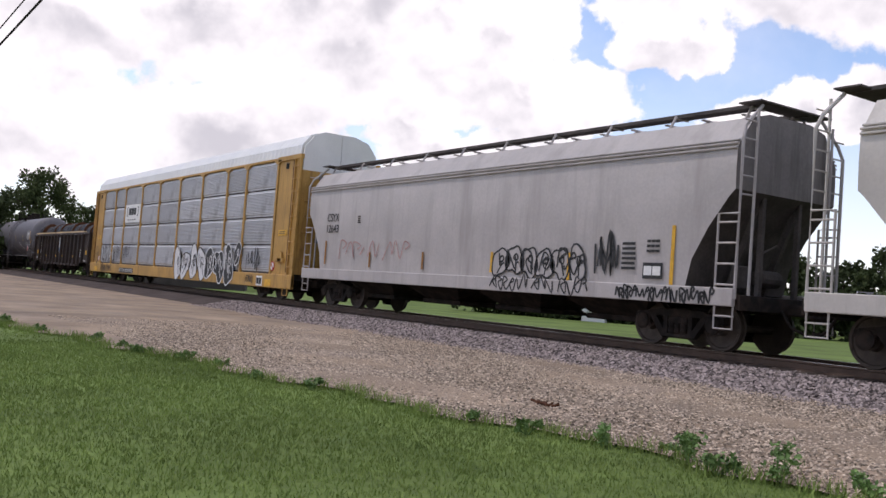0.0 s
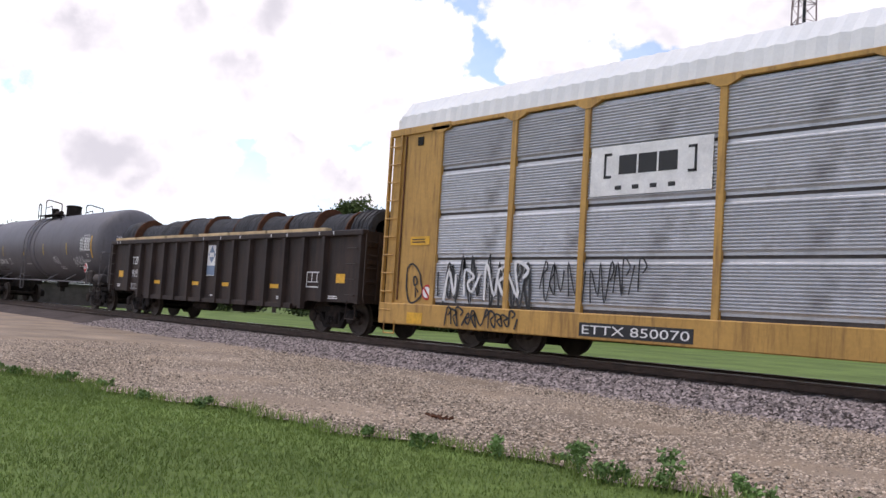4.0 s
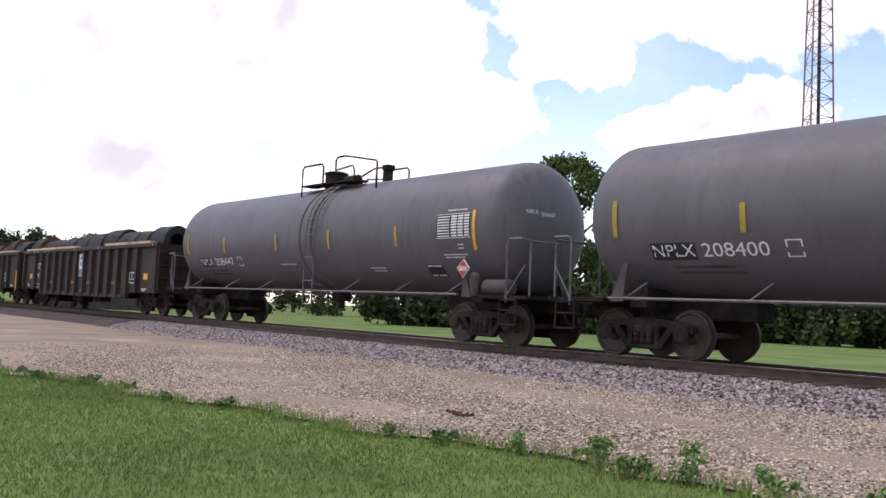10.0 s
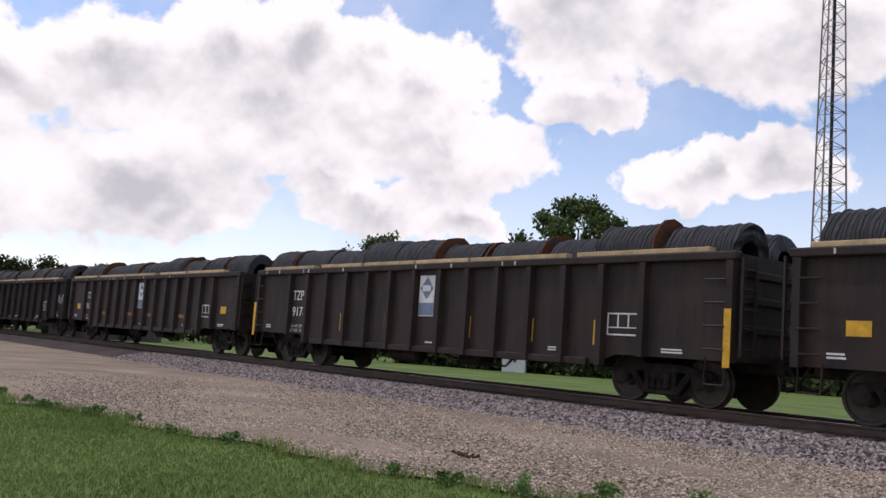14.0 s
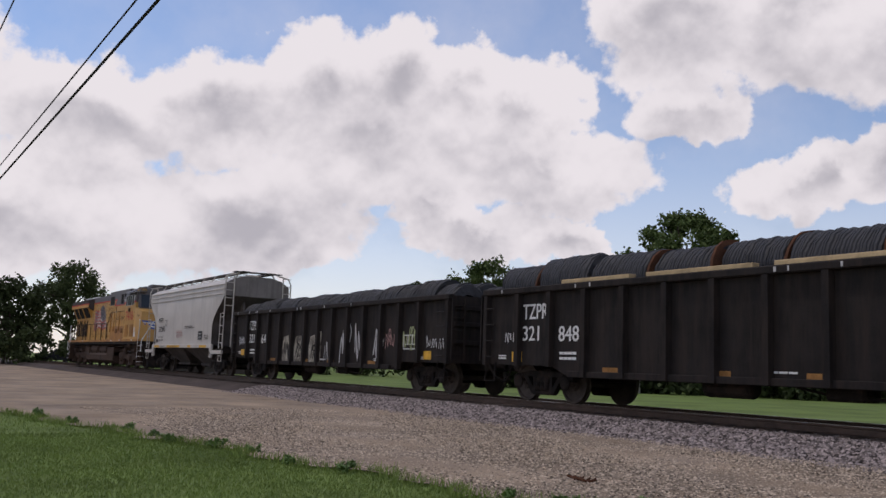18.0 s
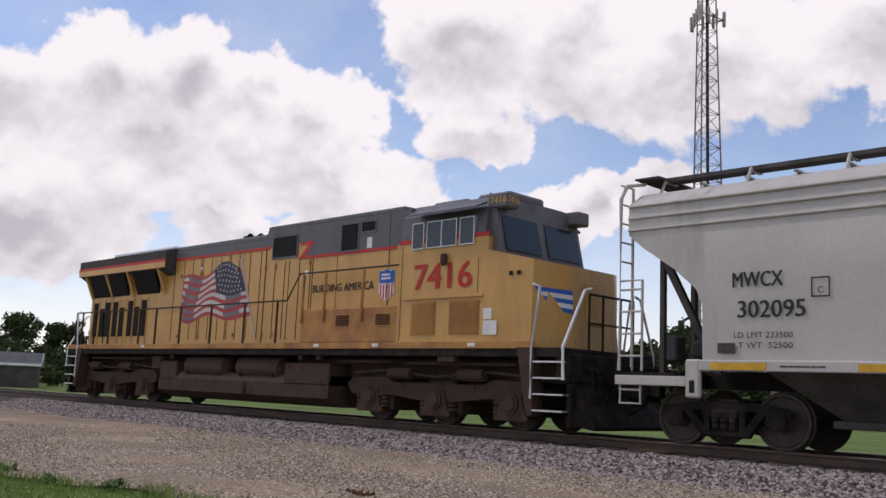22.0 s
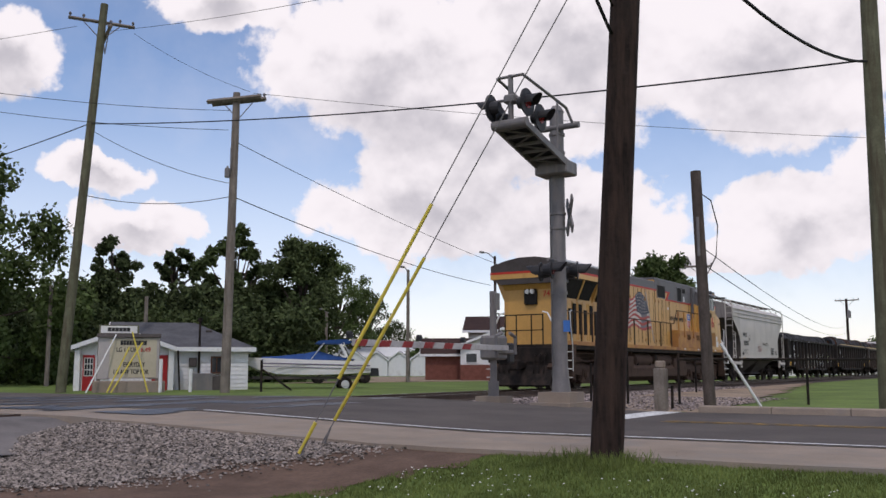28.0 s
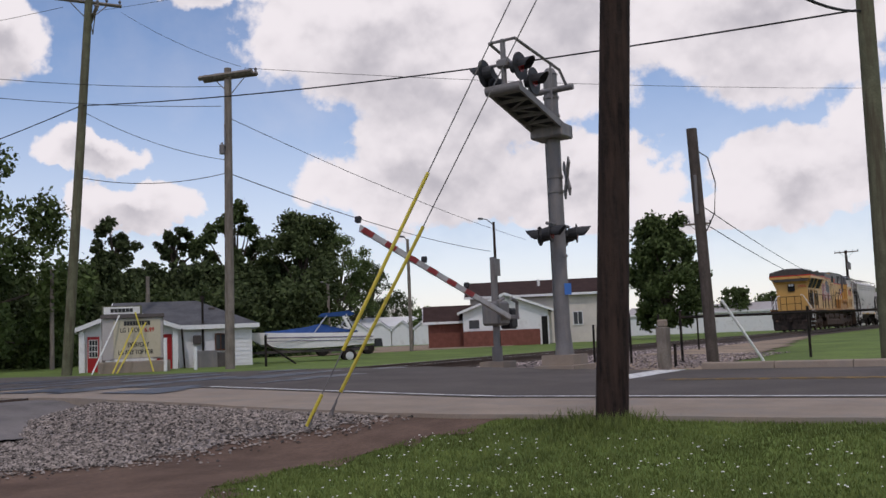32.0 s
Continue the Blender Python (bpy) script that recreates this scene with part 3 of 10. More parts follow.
def truck_mesh():
    """A three-piece freight truck: two cast side frames with openings, spring nests, bolster."""
    bm = bmesh.new()
    for s_ in (-1, 1):
        y0, y1 = s_ * 0.98 - 0.07, s_ * 0.98 + 0.07
        prism(bm, [(-1.12, 0.62), (-1.0, 0.66), (-0.45, 0.74), (0.45, 0.74), (1.0, 0.66), (1.12, 0.62), (1.12, 0.5), (0.95, 0.52), (0.5, 0.6), (-0.5, 0.6), (-0.95, 0.52), (-1.12, 0.5)], "y", y0, y1)
        for e in (-1, 1):
            prism(bm, [(e * 0.72, 0.58), (e * 0.58, 0.6), (e * 0.3, 0.26), (e * 0.42, 0.2)], "y", y0, y1)
            prism(bm, [(e * 0.36, 0.62), (e * 0.26, 0.62), (e * 0.26, 0.25), (e * 0.36, 0.25)], "y", y0, y1)
            turned(bm, [(s_ * 0.98 - 0.1, 0.17), (s_ * 0.98 + 0.13 * s_, 0.17), (s_ * 0.98 + 0.15 * s_, 0.12)], "y", 12, e * 0.89, 0, 0.47)
            box(bm, e * 0.89 - 0.16, e * 0.89 + 0.16, y0 - 0.02, y1 + 0.02, 0.5, 0.66, 0.02)
            for k in (-1, 0, 1):
                turned(bm, [(0.28, 0.06), (0.33, 0.075), (0.38, 0.06), (0.43, 0.075), (0.48, 0.06)], "z", 8, k * 0.15, s_ * 0.98 + 0.05 * e, 0)
        box(bm, -0.44, 0.44, y0, y1, 0.17, 0.28, 0.03)
        box(bm, -0.24, 0.24, y0 - 0.02, y1 + 0.03, 0.47, 0.6, 0.02)
    box(bm, -0.2, 0.2, -0.95, 0.95, 0.48, 0.78, 0.03)
    for e in (-1, 1):
        box(bm, e * 0.42 - 0.05, e * 0.42 + 0.05, -0.85, 0.85, 0.3, 0.42, 0.02)
    bmesh.ops.recalc_face_normals(bm, faces=bm.faces)
    me = bpy.data.meshes.new("truck")
    bm.to_mesh(me), bm.free()
    me.materials.append(UNDER)
    return me


TRUCK = truck_mesh()


def truck(car, x, u):
    tr = new("truck", TRUCK)
    tr.parent = car
    tr.location = (x, 0, 0)
    for e in (-0.89, 0.89):
        w = new("wheelset", WHEEL_CAR)
        w.parent = tr
        w.location = (e, 0, R_CAR)
        WHEELS.append((w, e, u + x + e, R_CAR))


def coupler(car, x, end):
    bm = bmesh.new()
    box(bm, min(x, x + end * 0.55), max(x, x + end * 0.55), -0.09, 0.09, 0.76, 0.98, 0.03)
    box(bm, min(x + end * 0.5, x + end * 0.74), max(x + end * 0.5, x + end * 0.74), -0.17, 0.15, 0.7, 1.04, 0.05)
    tube(bm, [(x + end * 0.1, -0.35, 0.85), (x + end * 0.3, -0.33, 0.55), (x + end * 0.6, -0.2, 0.42), (x + end * 0.75, -0.1, 0.5)], 0.03, 6)
    part("coupler", bm, UNDER, car)


def ladder(name, car, x0, x1, y, z0, z1, n, material, r=0.018, label=""):
    bm = bmesh.new()
    for x in (x0, x1):
        box(bm, x - 0.03, x + 0.03, y - 0.02, y + 0.02, z0, z1)
    for i in range(n):
        z = z0 + (z1 - z0) * (i + 0.4) / n
        tube(bm, [(x0, y - 0.02, z), (x1, y - 0.02, z)], r, 5)
    return part(name, bm, material, car, label)


def end_ladder(name, car, x, y0, y1, z0, z1, n, material):
    bm = bmesh.new()
    for y in (y0, y1):
        box(bm, x - 0.02, x + 0.02, y - 0.03, y + 0.03, z0, z1)
    for i in range(n):
        z = z0 + (z1 - z0) * (i + 0.4) / n
        tube(bm, [(x, y0, z), (x, y1, z)], 0.018, 5)
    return part(name, bm, material, car)


def bars(name, car, x, y, z, w, h, rows, material, cols=1, fill=0.55, seed=1):
    """Small print too fine to read: rows of plain bars on the surface that faces -y."""
    rng = random.Random(seed)
    bm = bmesh.new()
    for r in range(rows):
        zz = z + h / 2 - (r + 0.5) * h / rows
        for c in range(cols):
            a = x - w / 2 + w * c / cols
            b = a + w / cols * (0.9 if cols > 1 else rng.uniform(0.7, 1.0))
            box(bm, a, b, y - 0.003, y, zz - fill * h / rows / 2, zz + fill * h / rows / 2)
    return part(name, bm, material, car)


def plate(name, car, x0, x1, z0, z1, y, material, label="", proud=0.004):
    bm = bmesh.new()
    box(bm, x0, x1, y - proud, y, z0, z1)
    return part(name, bm, material, car, label)


def graffiti(car, x0, x1, z0, z1, y, line, fill=None, n=4, width=0.035, seed=1, tall=1.0):
    """Sprayed bubble shapes: round outlines side by side, with a filling where the paint has one."""
    rng = random.Random(seed)
    lb, fb = bmesh.new(), bmesh.new()
    step = (x1 - x0) / n
    for i in range(n):
        cx, cz = x0 + step * (i + 0.5), (z0 + z1) / 2 + rng.uniform(-0.06, 0.06) * (z1 - z0)
        ph, a, b = rng.uniform(0, 6), rng.uniform(0.1, 0.24), rng.uniform(0.05, 0.14)
        ring = []
        m = 26
        for k in range(m):
            t = 2 * math.pi * k / m
            q = 1 + a * math.sin(2 * t + ph) + b * math.sin(3 * t + 2 * ph) + 0.06 * math.sin(5 * t + ph)
            ring.append((cx + 0.54 * step * q * math.cos(t), cz + 0.48 * (z1 - z0) * q * math.sin(t) * tall))
        hole = [(cx + (px - cx) * 0.22 + 0.08 * step, cz + (pz - cz) * 0.22 + 0.1 * (z1 - z0)) for px, pz in ring]
        slash = [(cx - 0.3 * step * math.cos(ph), z0 + 0.12 * (z1 - z0)), (cx + 0.1 * step, cz - 0.05), (cx + 0.28 * step, z0 + (0.25 + 0.4 * rng.random()) * (z1 - z0))]
        if fill:
            fb.faces.new([fb.verts.new((px, y - 0.003, pz)) for px, pz in ring])
        for path, closed in ((ring, True), (hole, True), (slash, False)):
            mm = len(path)
            pts = []
            for k, (px, pz) in enumerate(path):
                ax, az_ = path[(k - 1) % mm] if closed or k else path[k]
                bx, bz = path[(k + 1) % mm] if closed or k < mm - 1 else path[k]
                dx, dz = bx - ax, bz - az_
                d = math.hypot(dx, dz) or 1
                w = width * rng.uniform(0.8, 1.15)
                pts.append((lb.verts.new((px - dz / d * w / 2, y - 0.006, pz + dx / d * w / 2)), lb.verts.new((px + dz / d * w / 2, y - 0.006, pz - dx / d * w / 2))))
            for k in range(mm if closed else mm - 1):
                p, q = pts[k], pts[(k + 1) % mm]
                lb.faces.new((p[0], p[1], q[1], q[0]))
    if fill:
        part("graffiti_filling", fb, fill, car)
    else:
        fb.free()
    part("graffiti_outline", lb, line, car)


def tag(car, x0, x1, z0, z1, y, line, width=0.04, seed=1, strokes=12):
    """A sprayed handstyle: sharp up-and-down strokes with loops, drawn from left to right."""
    rng = random.Random(seed)
    lb = bmesh.new()
    w, h = x1 - x0, z1 - z0
    path = []
    for i in range(strokes):
        cx = x0 + w * (i + 0.5) / strokes
        top, foot = z1 - h * rng.uniform(0, 0.3), z0 + h * rng.uniform(0, 0.3)
        lean = w / strokes * rng.uniform(-0.3, 0.7)
        path += [(cx - lean * 0.3, foot), (cx + lean, top)]
        if rng.random() < 0.45:
            path += [(cx + w / strokes * 0.9, top - 0.15 * h), (cx + w / strokes * 0.3, (top + foot) / 2)]
        if rng.random() < 0.22:
            path.append(None)
    run = []
    for p in path + [None]:
        if p is not None:
            run.append(p)
            continue
        smooth = []
        for k in range(len(run) - 1):
            a, b, c, d = run[max(k - 1, 0)], run[k], run[k + 1], run[min(k + 2, len(run) - 1)]
            for s_ in range(4):
                t = s_ / 4
                smooth.append(tuple(0.5 * (2 * b[j] + (c[j] - a[j]) * t + (2 * a[j] - 5 * b[j] + 4 * c[j] - d[j]) * t * t + (3 * b[j] - a[j] - 3 * c[j] + d[j]) * t ** 3) for j in (0, 1)))
        pts = []
        for k, (px, pz) in enumerate(smooth):
            q, r = smooth[max(k - 1, 0)], smooth[min(k + 1, len(smooth) - 1)]
            dx, dz = r[0] - q[0], r[1] - q[1]
            n_ = math.hypot(dx, dz) or 1
            ww = width * rng.uniform(0.75, 1.2) / 2
            pts.append((lb.verts.new((px - dz / n_ * ww, y - 0.006, pz + dx / n_ * ww)), lb.verts.new((px + dz / n_ * ww, y - 0.006, pz - dx / n_ * ww))))
        for p_, q_ in zip(pts, pts[1:]):
            lb.faces.new((p_[0], p_[1], q_[1], q_[0]))
        run = []
    part("graffiti_tag", lb, line, car)


# ---- covered hoppers ----
def hopper_body(bm, hl, zs, ze, zr, half, cut, z_in):
    """Sloped-end hopper shell: vertical sides, a rounded shoulder, a low roof, ends that slope in towards the chutes."""
    def section(x, zb):
        h = half
        pts = [(-h * 0.99, zb), (-h, zb + 0.5 * (ze - zb)), (-h * 0.99, ze), (-h * 0.97, ze + 0.05), (-h * 0.72, zr - 0.12), (-h * 0.42, zr), (h * 0.42, zr), (h * 0.72, zr - 0.12), (h * 0.97, ze + 0.05), (h * 0.99, ze), (h, zb + 0.5 * (ze - zb)), (h * 0.99, zb)]
        return [bm.verts.new((x, y, z)) for y, z in pts]
    # the end wall's slope as (way in from the end, height)
    slope = cut if isinstance(cut, tuple) else ((0, z_in), (0.12 * cut, z_in - 0.12), (0.55 * cut, zs + 0.62 * (z_in - zs)), (0.88 * cut, zs + 0.3 * (z_in - zs)), (cut, zs))
    deep = slope[-1][0]
    xs = [(-hl + d, z) for d, z in slope] + [(-hl + deep + (2 * hl - 2 * deep) * k / 8, zs) for k in range(1, 8)] + [(hl - d, z) for d, z in slope[::-1]]
    rings = [section(x, z) for x, z in xs]
    for a, b in zip(rings, rings[1:]):
        for k in range(11):
            bm.faces.new((a[k], a[k + 1], b[k + 1], b[k]))
        # the sloped underside takes a darker slot that stands for its shade
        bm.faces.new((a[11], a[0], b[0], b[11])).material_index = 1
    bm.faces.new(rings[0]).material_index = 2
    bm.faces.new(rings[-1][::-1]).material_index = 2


def covered_hopper(label, u, hl, ends, paint, posts, chutes, sill=1.0, ze=3.78, zr=4.5, cut=1.05, z_in=2.85, beads=(-0.02, 0.06, 0.13), stepped=0.0):
    """hl: half the shell's length; ends: half the length over the end platforms."""
    car = rolling(thing("covered_hopper", label, "train car", group="cars of the train"), u)
    bm = bmesh.new()
    hopper_body(bm, hl, sill + 0.15, ze, zr, 1.52, cut, z_in)
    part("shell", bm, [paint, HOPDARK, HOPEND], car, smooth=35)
    slope = cut if isinstance(cut, tuple) else None
    cut = slope[-1][0] if slope else cut
    for z in beads:
        for s_ in (-1, 1):
            bm = bmesh.new()
            y = 1.52 if z < 0.1 else 1.46
            box(bm, -hl, hl, s_ * y - 0.03, s_ * y + 0.03, ze + z - 0.02, ze + z + 0.02, 0.01)
            part("shoulder_bead", bm, paint, car)
    for s_ in (-1, 1):
        reach = stepped or ends - 0.05
        bm = bmesh.new()
        box(bm, -reach, reach, s_ * 1.54 - 0.05, s_ * 1.54 + 0.05, sill + (0.02 if stepped else -0.14), sill + 0.19, 0.015)
        part("side_sill", bm, paint, car)
        if stepped:
            # the sill steps down to the end platforms past a drilled jacking plate
            for e in (-1, 1):
                bm = bmesh.new()
                xa, xb = sorted((e * (stepped + 0.12), e * ends))
                box(bm, xa, xb, s_ * 1.54 - 0.05, s_ * 1.54 + 0.05, sill - 0.24, sill - 0.08, 0.01)
                part("end_sill", bm, paint, car)
                bm = bmesh.new()
                box(bm, e * stepped - 0.13, e * stepped + 0.13, s_ * 1.54 - 0.06, s_ * 1.54 + 0.06, sill - 0.42, sill + 0.2, 0.03)
                part("jacking_plate", bm, paint, car)
                bm = bmesh.new()
                box(bm, e * stepped - 0.045, e * stepped + 0.045, s_ * 1.605 - 0.006, s_ * 1.605 + 0.006, sill - 0.34, sill - 0.14, 0.02)
                part("jacking_hole", bm, UNDER, car)
    # end platforms, frame and braces
    for e in (-1, 1):
        bm = bmesh.new()
        box(bm, min(e * (hl - 0.9), e * ends), max(e * (hl - 0.9), e * ends), -1.5, 1.5, sill - 0.1, sill - 0.02)
        box(bm, e * ends - 0.05, e * ends + 0.05, -1.5, 1.5, sill - 0.2, sill + 0.08, 0.01)
        part("end_platform", bm, UNDER, car)
        for y in (-0.55, 0.55):
            bm = bmesh.new()
            prism(bm, [(e * (hl - cut * 0.9), sill), (e * (hl - cut * 0.9 + 0.12), sill), (e * (hl - 0.05), z_in), (e * (hl - 0.2), z_in)], "y", y - 0.05, y + 0.05)
            box(bm, e * (hl - 0.12) - 0.05, e * (hl - 0.12) + 0.05, y - 0.05, y + 0.05, sill, z_in, 0.01)
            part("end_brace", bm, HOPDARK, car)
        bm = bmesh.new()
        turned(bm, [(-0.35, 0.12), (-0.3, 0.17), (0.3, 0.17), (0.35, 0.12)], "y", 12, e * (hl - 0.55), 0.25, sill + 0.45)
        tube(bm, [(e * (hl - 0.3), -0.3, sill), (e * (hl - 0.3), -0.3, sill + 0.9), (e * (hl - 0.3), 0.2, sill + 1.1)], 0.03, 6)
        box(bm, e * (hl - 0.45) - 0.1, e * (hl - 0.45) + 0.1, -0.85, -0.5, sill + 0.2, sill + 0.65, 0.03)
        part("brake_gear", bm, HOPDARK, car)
        for y in (-1.53, 1.53):
            bm = bmesh.new()
            x0, x1 = e * (ends - 0.5), e * (ends - 0.05)
            tube(bm, [(x1, y, sill), (x1, y, ze + 0.15), (x1 - e * 0.05, y * 0.93, ze + 0.4), (x1 - e * 0.1, y * 0.6, zr + 0.12)], 0.035, 6)
            tube(bm, [(x0, y, sill), (x0, y, sill + 1.55), (x1, y, sill + 1.55)], 0.025, 6)
            for k in range(4):
                tube(bm, [(x0, y, sill + 0.25 + 0.38 * k), (x1, y, sill + 0.25 + 0.38 * k)], 0.02, 5)
            for k in range(5):
                tube(bm, [(x1, y, sill + 1.9 + 0.34 * k), (x1, y * 0.75, sill + 1.9 + 0.34 * k)], 0.018, 5)
            tube(bm, [(x1, y * 0.75, sill), (x1, y * 0.75, zr)], 0.03, 6)
            tube(bm, [(x0 + 0.02 * e, y, sill - 0.1), (x0 + 0.02 * e, y, sill - 0.55), (x1 - 0.02 * e, y, sill - 0.55), (x1 - 0.02 * e, y, sill - 0.1)], 0.022, 5)
            tube(bm, [(x0, y, sill - 0.32), (x1, y, sill - 0.32)], 0.018, 5)
            part("corner_ladder", bm, paint, car)
    # roof walk
    bm = bmesh.new()
    for s_ in (-1, 1):
        box(bm, -ends + 0.1, ends - 0.1, s_ * 0.62 - 0.16, s_ * 0.62 + 0.16, zr + 0.15, zr + 0.22)
    for e in (-1, 1):
        box(bm, e * (ends - 0.3) - 0.25, e * (ends - 0.3) + 0.25, -1.1, 1.1, zr + 0.17, zr + 0.2)
    part("roof_walk", bm, HOPDARK, car, "dark steel grating walkway")
    n = posts
    for k in range(n):
        x = -hl + 0.3 + (2 * hl - 0.6) * k / (n - 1)
        for s_ in (-1, 1):
            bm = bmesh.new()
            tube(bm, [(x, s_ * 0.98, zr - 0.14), (x, s_ * 0.78, zr + 0.19)], 0.03, 5)
            box(bm, x - 0.03, x + 0.03, s_ * 0.45 - 0.02, s_ * 0.8 + 0.02, zr + 0.13, zr + 0.17) if s_ > 0 else box(bm, x - 0.03, x + 0.03, -0.82, -0.43, zr + 0.13, zr + 0.17)
            part("walk_bracket", bm, paint, car)
    for k in range(n * 2 - 3):
        x = -hl + 0.8 + (2 * hl - 1.6) * k / (n * 2 - 4)
        bm = bmesh.new()
        turned(bm, [(zr - 0.02, 0.3), (zr + 0.1, 0.3), (zr + 0.13, 0.24)], "z", 14, x, 0, 0)
        box(bm, x - 0.04, x + 0.04, -0.42, 0.42, zr + 0.12, zr + 0.15)
        part("roof_hatch", bm, paint, car)
    # chutes
    bm = bmesh.new()
    box(bm, -ends + 0.3, ends - 0.3, -0.25, 0.25, sill - 0.25, sill + 0.05)
    part("centre_sill", bm, UNDER, car)
    w = (2 * hl - 2 * cut - 1.8) / chutes
    for k in range(chutes):
        cx = -hl + cut + 0.9 + w * (k + 0.5)
        bm = bmesh.new()
        A = [bm.verts.new(p) for p in ((cx - w * 0.5, -1.42, sill + 0.1), (cx + w * 0.5, -1.42, sill + 0.1), (cx + w * 0.5, 1.42, sill + 0.1), (cx - w * 0.5, 1.42, sill + 0.1))]
        B = [bm.verts.new(p) for p in ((cx - w * 0.22, -0.6, 0.5), (cx + w * 0.22, -0.6, 0.5), (cx + w * 0.22, 0.6, 0.5), (cx - w * 0.22, 0.6, 0.5))]
        bm.faces.new(A), bm.faces.new(B[::-1])
        for i in range(4):
            bm.faces.new((A[i], B[i], B[(i + 1) % 4], A[(i + 1) % 4]))
        box(bm, cx - w * 0.27, cx + w * 0.27, -0.7, 0.7, 0.4, 0.52, 0.02)
        tube(bm, [(cx + w * 0.27, -0.75, 0.45), (cx + w * 0.27, 0.75, 0.45)], 0.05, 6)
        part("discharge_chute", bm, HOPDARK if paint is HOPWHITE else UNDER, car)
    for e in (-1, 1):
        truck(car, e * (ends - 1.75), u)
        coupler(car, e * ends, e)
    return car


hopA = covered_hopper("cream covered hopper car with faded lettering", 247.6, 8.25, 9.1, HOPWHITE, 9, 4)
plate("notice_panel", hopA, -7.2, -6.75, 1.55, 1.95, -1.53, LETTERWHITE)
bars("small_print", hopA, -6.98, -1.536, 1.75, 0.36, 0.3, 5, LETTERBLACK, seed=3)
plate("roster_plate", hopA, -7.25, -6.85, 1.16, 1.3, -1.6, HOPDARK)

hopB = covered_hopper("weathered grey covered hopper car with black graffiti", 228.25, 8.72, 8.9, HOPGREY, 10, 4, z_in=3.0)
yb = -1.535
lettering("car_initials", "CSYX", 0.36, (-6.95, yb, 2.83), LETTERBLACK, hopB, width=0.78)
lettering("car_number", "12643", 0.36, (-6.95, yb, 2.47), LETTERBLACK, hopB, width=0.78)
tag(hopB, -6.55, -2.4, 1.5, 2.15, yb, SPRAYPINK, 0.04, 4, 9)
graffiti(hopB, 1.7, 4.95, 1.2, 1.95, yb, LETTERBLACK, HOPGREY, 6, 0.05, 7)
tag(hopB, 5.15, 5.95, 1.25, 2.3, yb, LETTERBLACK, 0.06, 9, 5)
tag(hopB, 5.25, 5.85, 1.45, 2.0, yb - 0.004, LETTERBLACK, 0.05, 10, 4)
tag(hopB, 1.8, 4.8, 1.3, 1.9, yb - 0.008, LETTERBLACK, 0.05, 8, 10)
tag(hopB, 1.6, 5.2, 0.86, 1.3, -1.592, LETTERBLACK, 0.04, 17, 16)
tag(hopB, 5.9, 8.4, 0.86, 1.18, -1.592, LETTERBLACK, 0.045, 19, 22)
bars("small_print", hopB, 6.2, yb, 1.75, 0.4, 0.6, 6, LETTERBLACK, seed=5)
bars("small_print", hopB, 6.85, yb, 1.95, 0.35, 0.3, 3, LETTERBLACK, cols=3, seed=6)
plate("inspection_panel", hopB, 6.6, 7.12, 1.3, 1.62, yb, LETTERBLACK, "black panel with white frame")
bars("inspection_frame", hopB, 6.86, yb - 0.004, 1.46, 0.46, 0.26, 1, LETTERWHITE, cols=2, fill=0.7, seed=8)
bars("small_print", hopB, -5.2, yb, 2.75, 0.2, 0.25, 4, HOPDARK, seed=9)
for x, z0, z1 in ((7.35, 1.2, 2.35), (-7.3, 1.35, 2.1), (-4.4, 1.3, 1.75), (-1.5, 1.3, 1.78), (1.6, 1.3, 1.8), (4.4, 1.2, 1.8)):
    plate("reflector_strip", hopB, x - 0.045, x + 0.045, z0, z1, yb, REFLECT if x > 1 else RUSTYREFLECT)

hopW = covered_hopper("clean cream covered hopper car with black car number", 17.65, 6.0, 6.2, HOPWHITE, 8, 2, sill=1.2, ze=4.06, zr=4.46,
                      cut=((0, 3.55), (0.3, 3.3), (0.9, 2.9), (1.3, 2.55), (1.45, 2.2), (1.42, 1.35)), z_in=3.3, beads=(-0.43, -0.22, -0.01), stepped=4.72)
lettering("car_initials", "MWCX", 0.34, (-3.64, yb - 0.004, 2.64), LETTERBLACK, hopW, width=0.82)
lettering("car_number", "302095", 0.38, (-3.42, yb, 2.17), LETTERBLACK, hopW, width=1.08)
lettering("sill_words", "ARI THROUGH SILL", 0.13, (-1.0, -1.6, 1.29), LETTERBLACK, hopW, width=1.3)
lettering("load_limit", "LD LMT 233500", 0.13, (-3.55, yb, 1.78), LETTERBLACK, hopW, width=0.95)
lettering("light_weight", "LT WT  52500", 0.13, (-3.55, yb, 1.62), LETTERBLACK, hopW, width=0.95)
plate("data_patch", hopW, -4.3, -4.0, 1.5, 1.66, yb, HOPDARK)
bm = bmesh.new()
for a, b, c, d in ((-2.78, -2.5, 2.34, 2.36), (-2.78, -2.5, 2.62, 2.64), (-2.78, -2.76, 2.34, 2.64), (-2.52, -2.5, 2.34, 2.64)):
    box(bm, a, b, yb - 0.003, yb, c, d)
part("class_box", bm, LETTERBLACK, hopW)
lettering("class_letter", "C", 0.14, (-2.64, yb - 0.002, 2.44), LETTERBLACK, hopW)
bars("warning_print", hopW, -0.2, yb, 1.9, 1.1, 0.36, 5, SPRAYPINK, seed=13, fill=0.4)
bars("small_print", hopW, 1.37, yb, 2.22, 1.74, 0.15, 2, HOPDARK, seed=14, fill=0.4)
plate("inspection_panel", hopW, 2.7, 3.29, 1.6, 2.0, yb, LETTERBLACK)
bars("inspection_frame", hopW, 2.99, yb - 0.004, 1.8, 0.5, 0.32, 2, LETTERWHITE, cols=2, fill=0.12, seed=15)
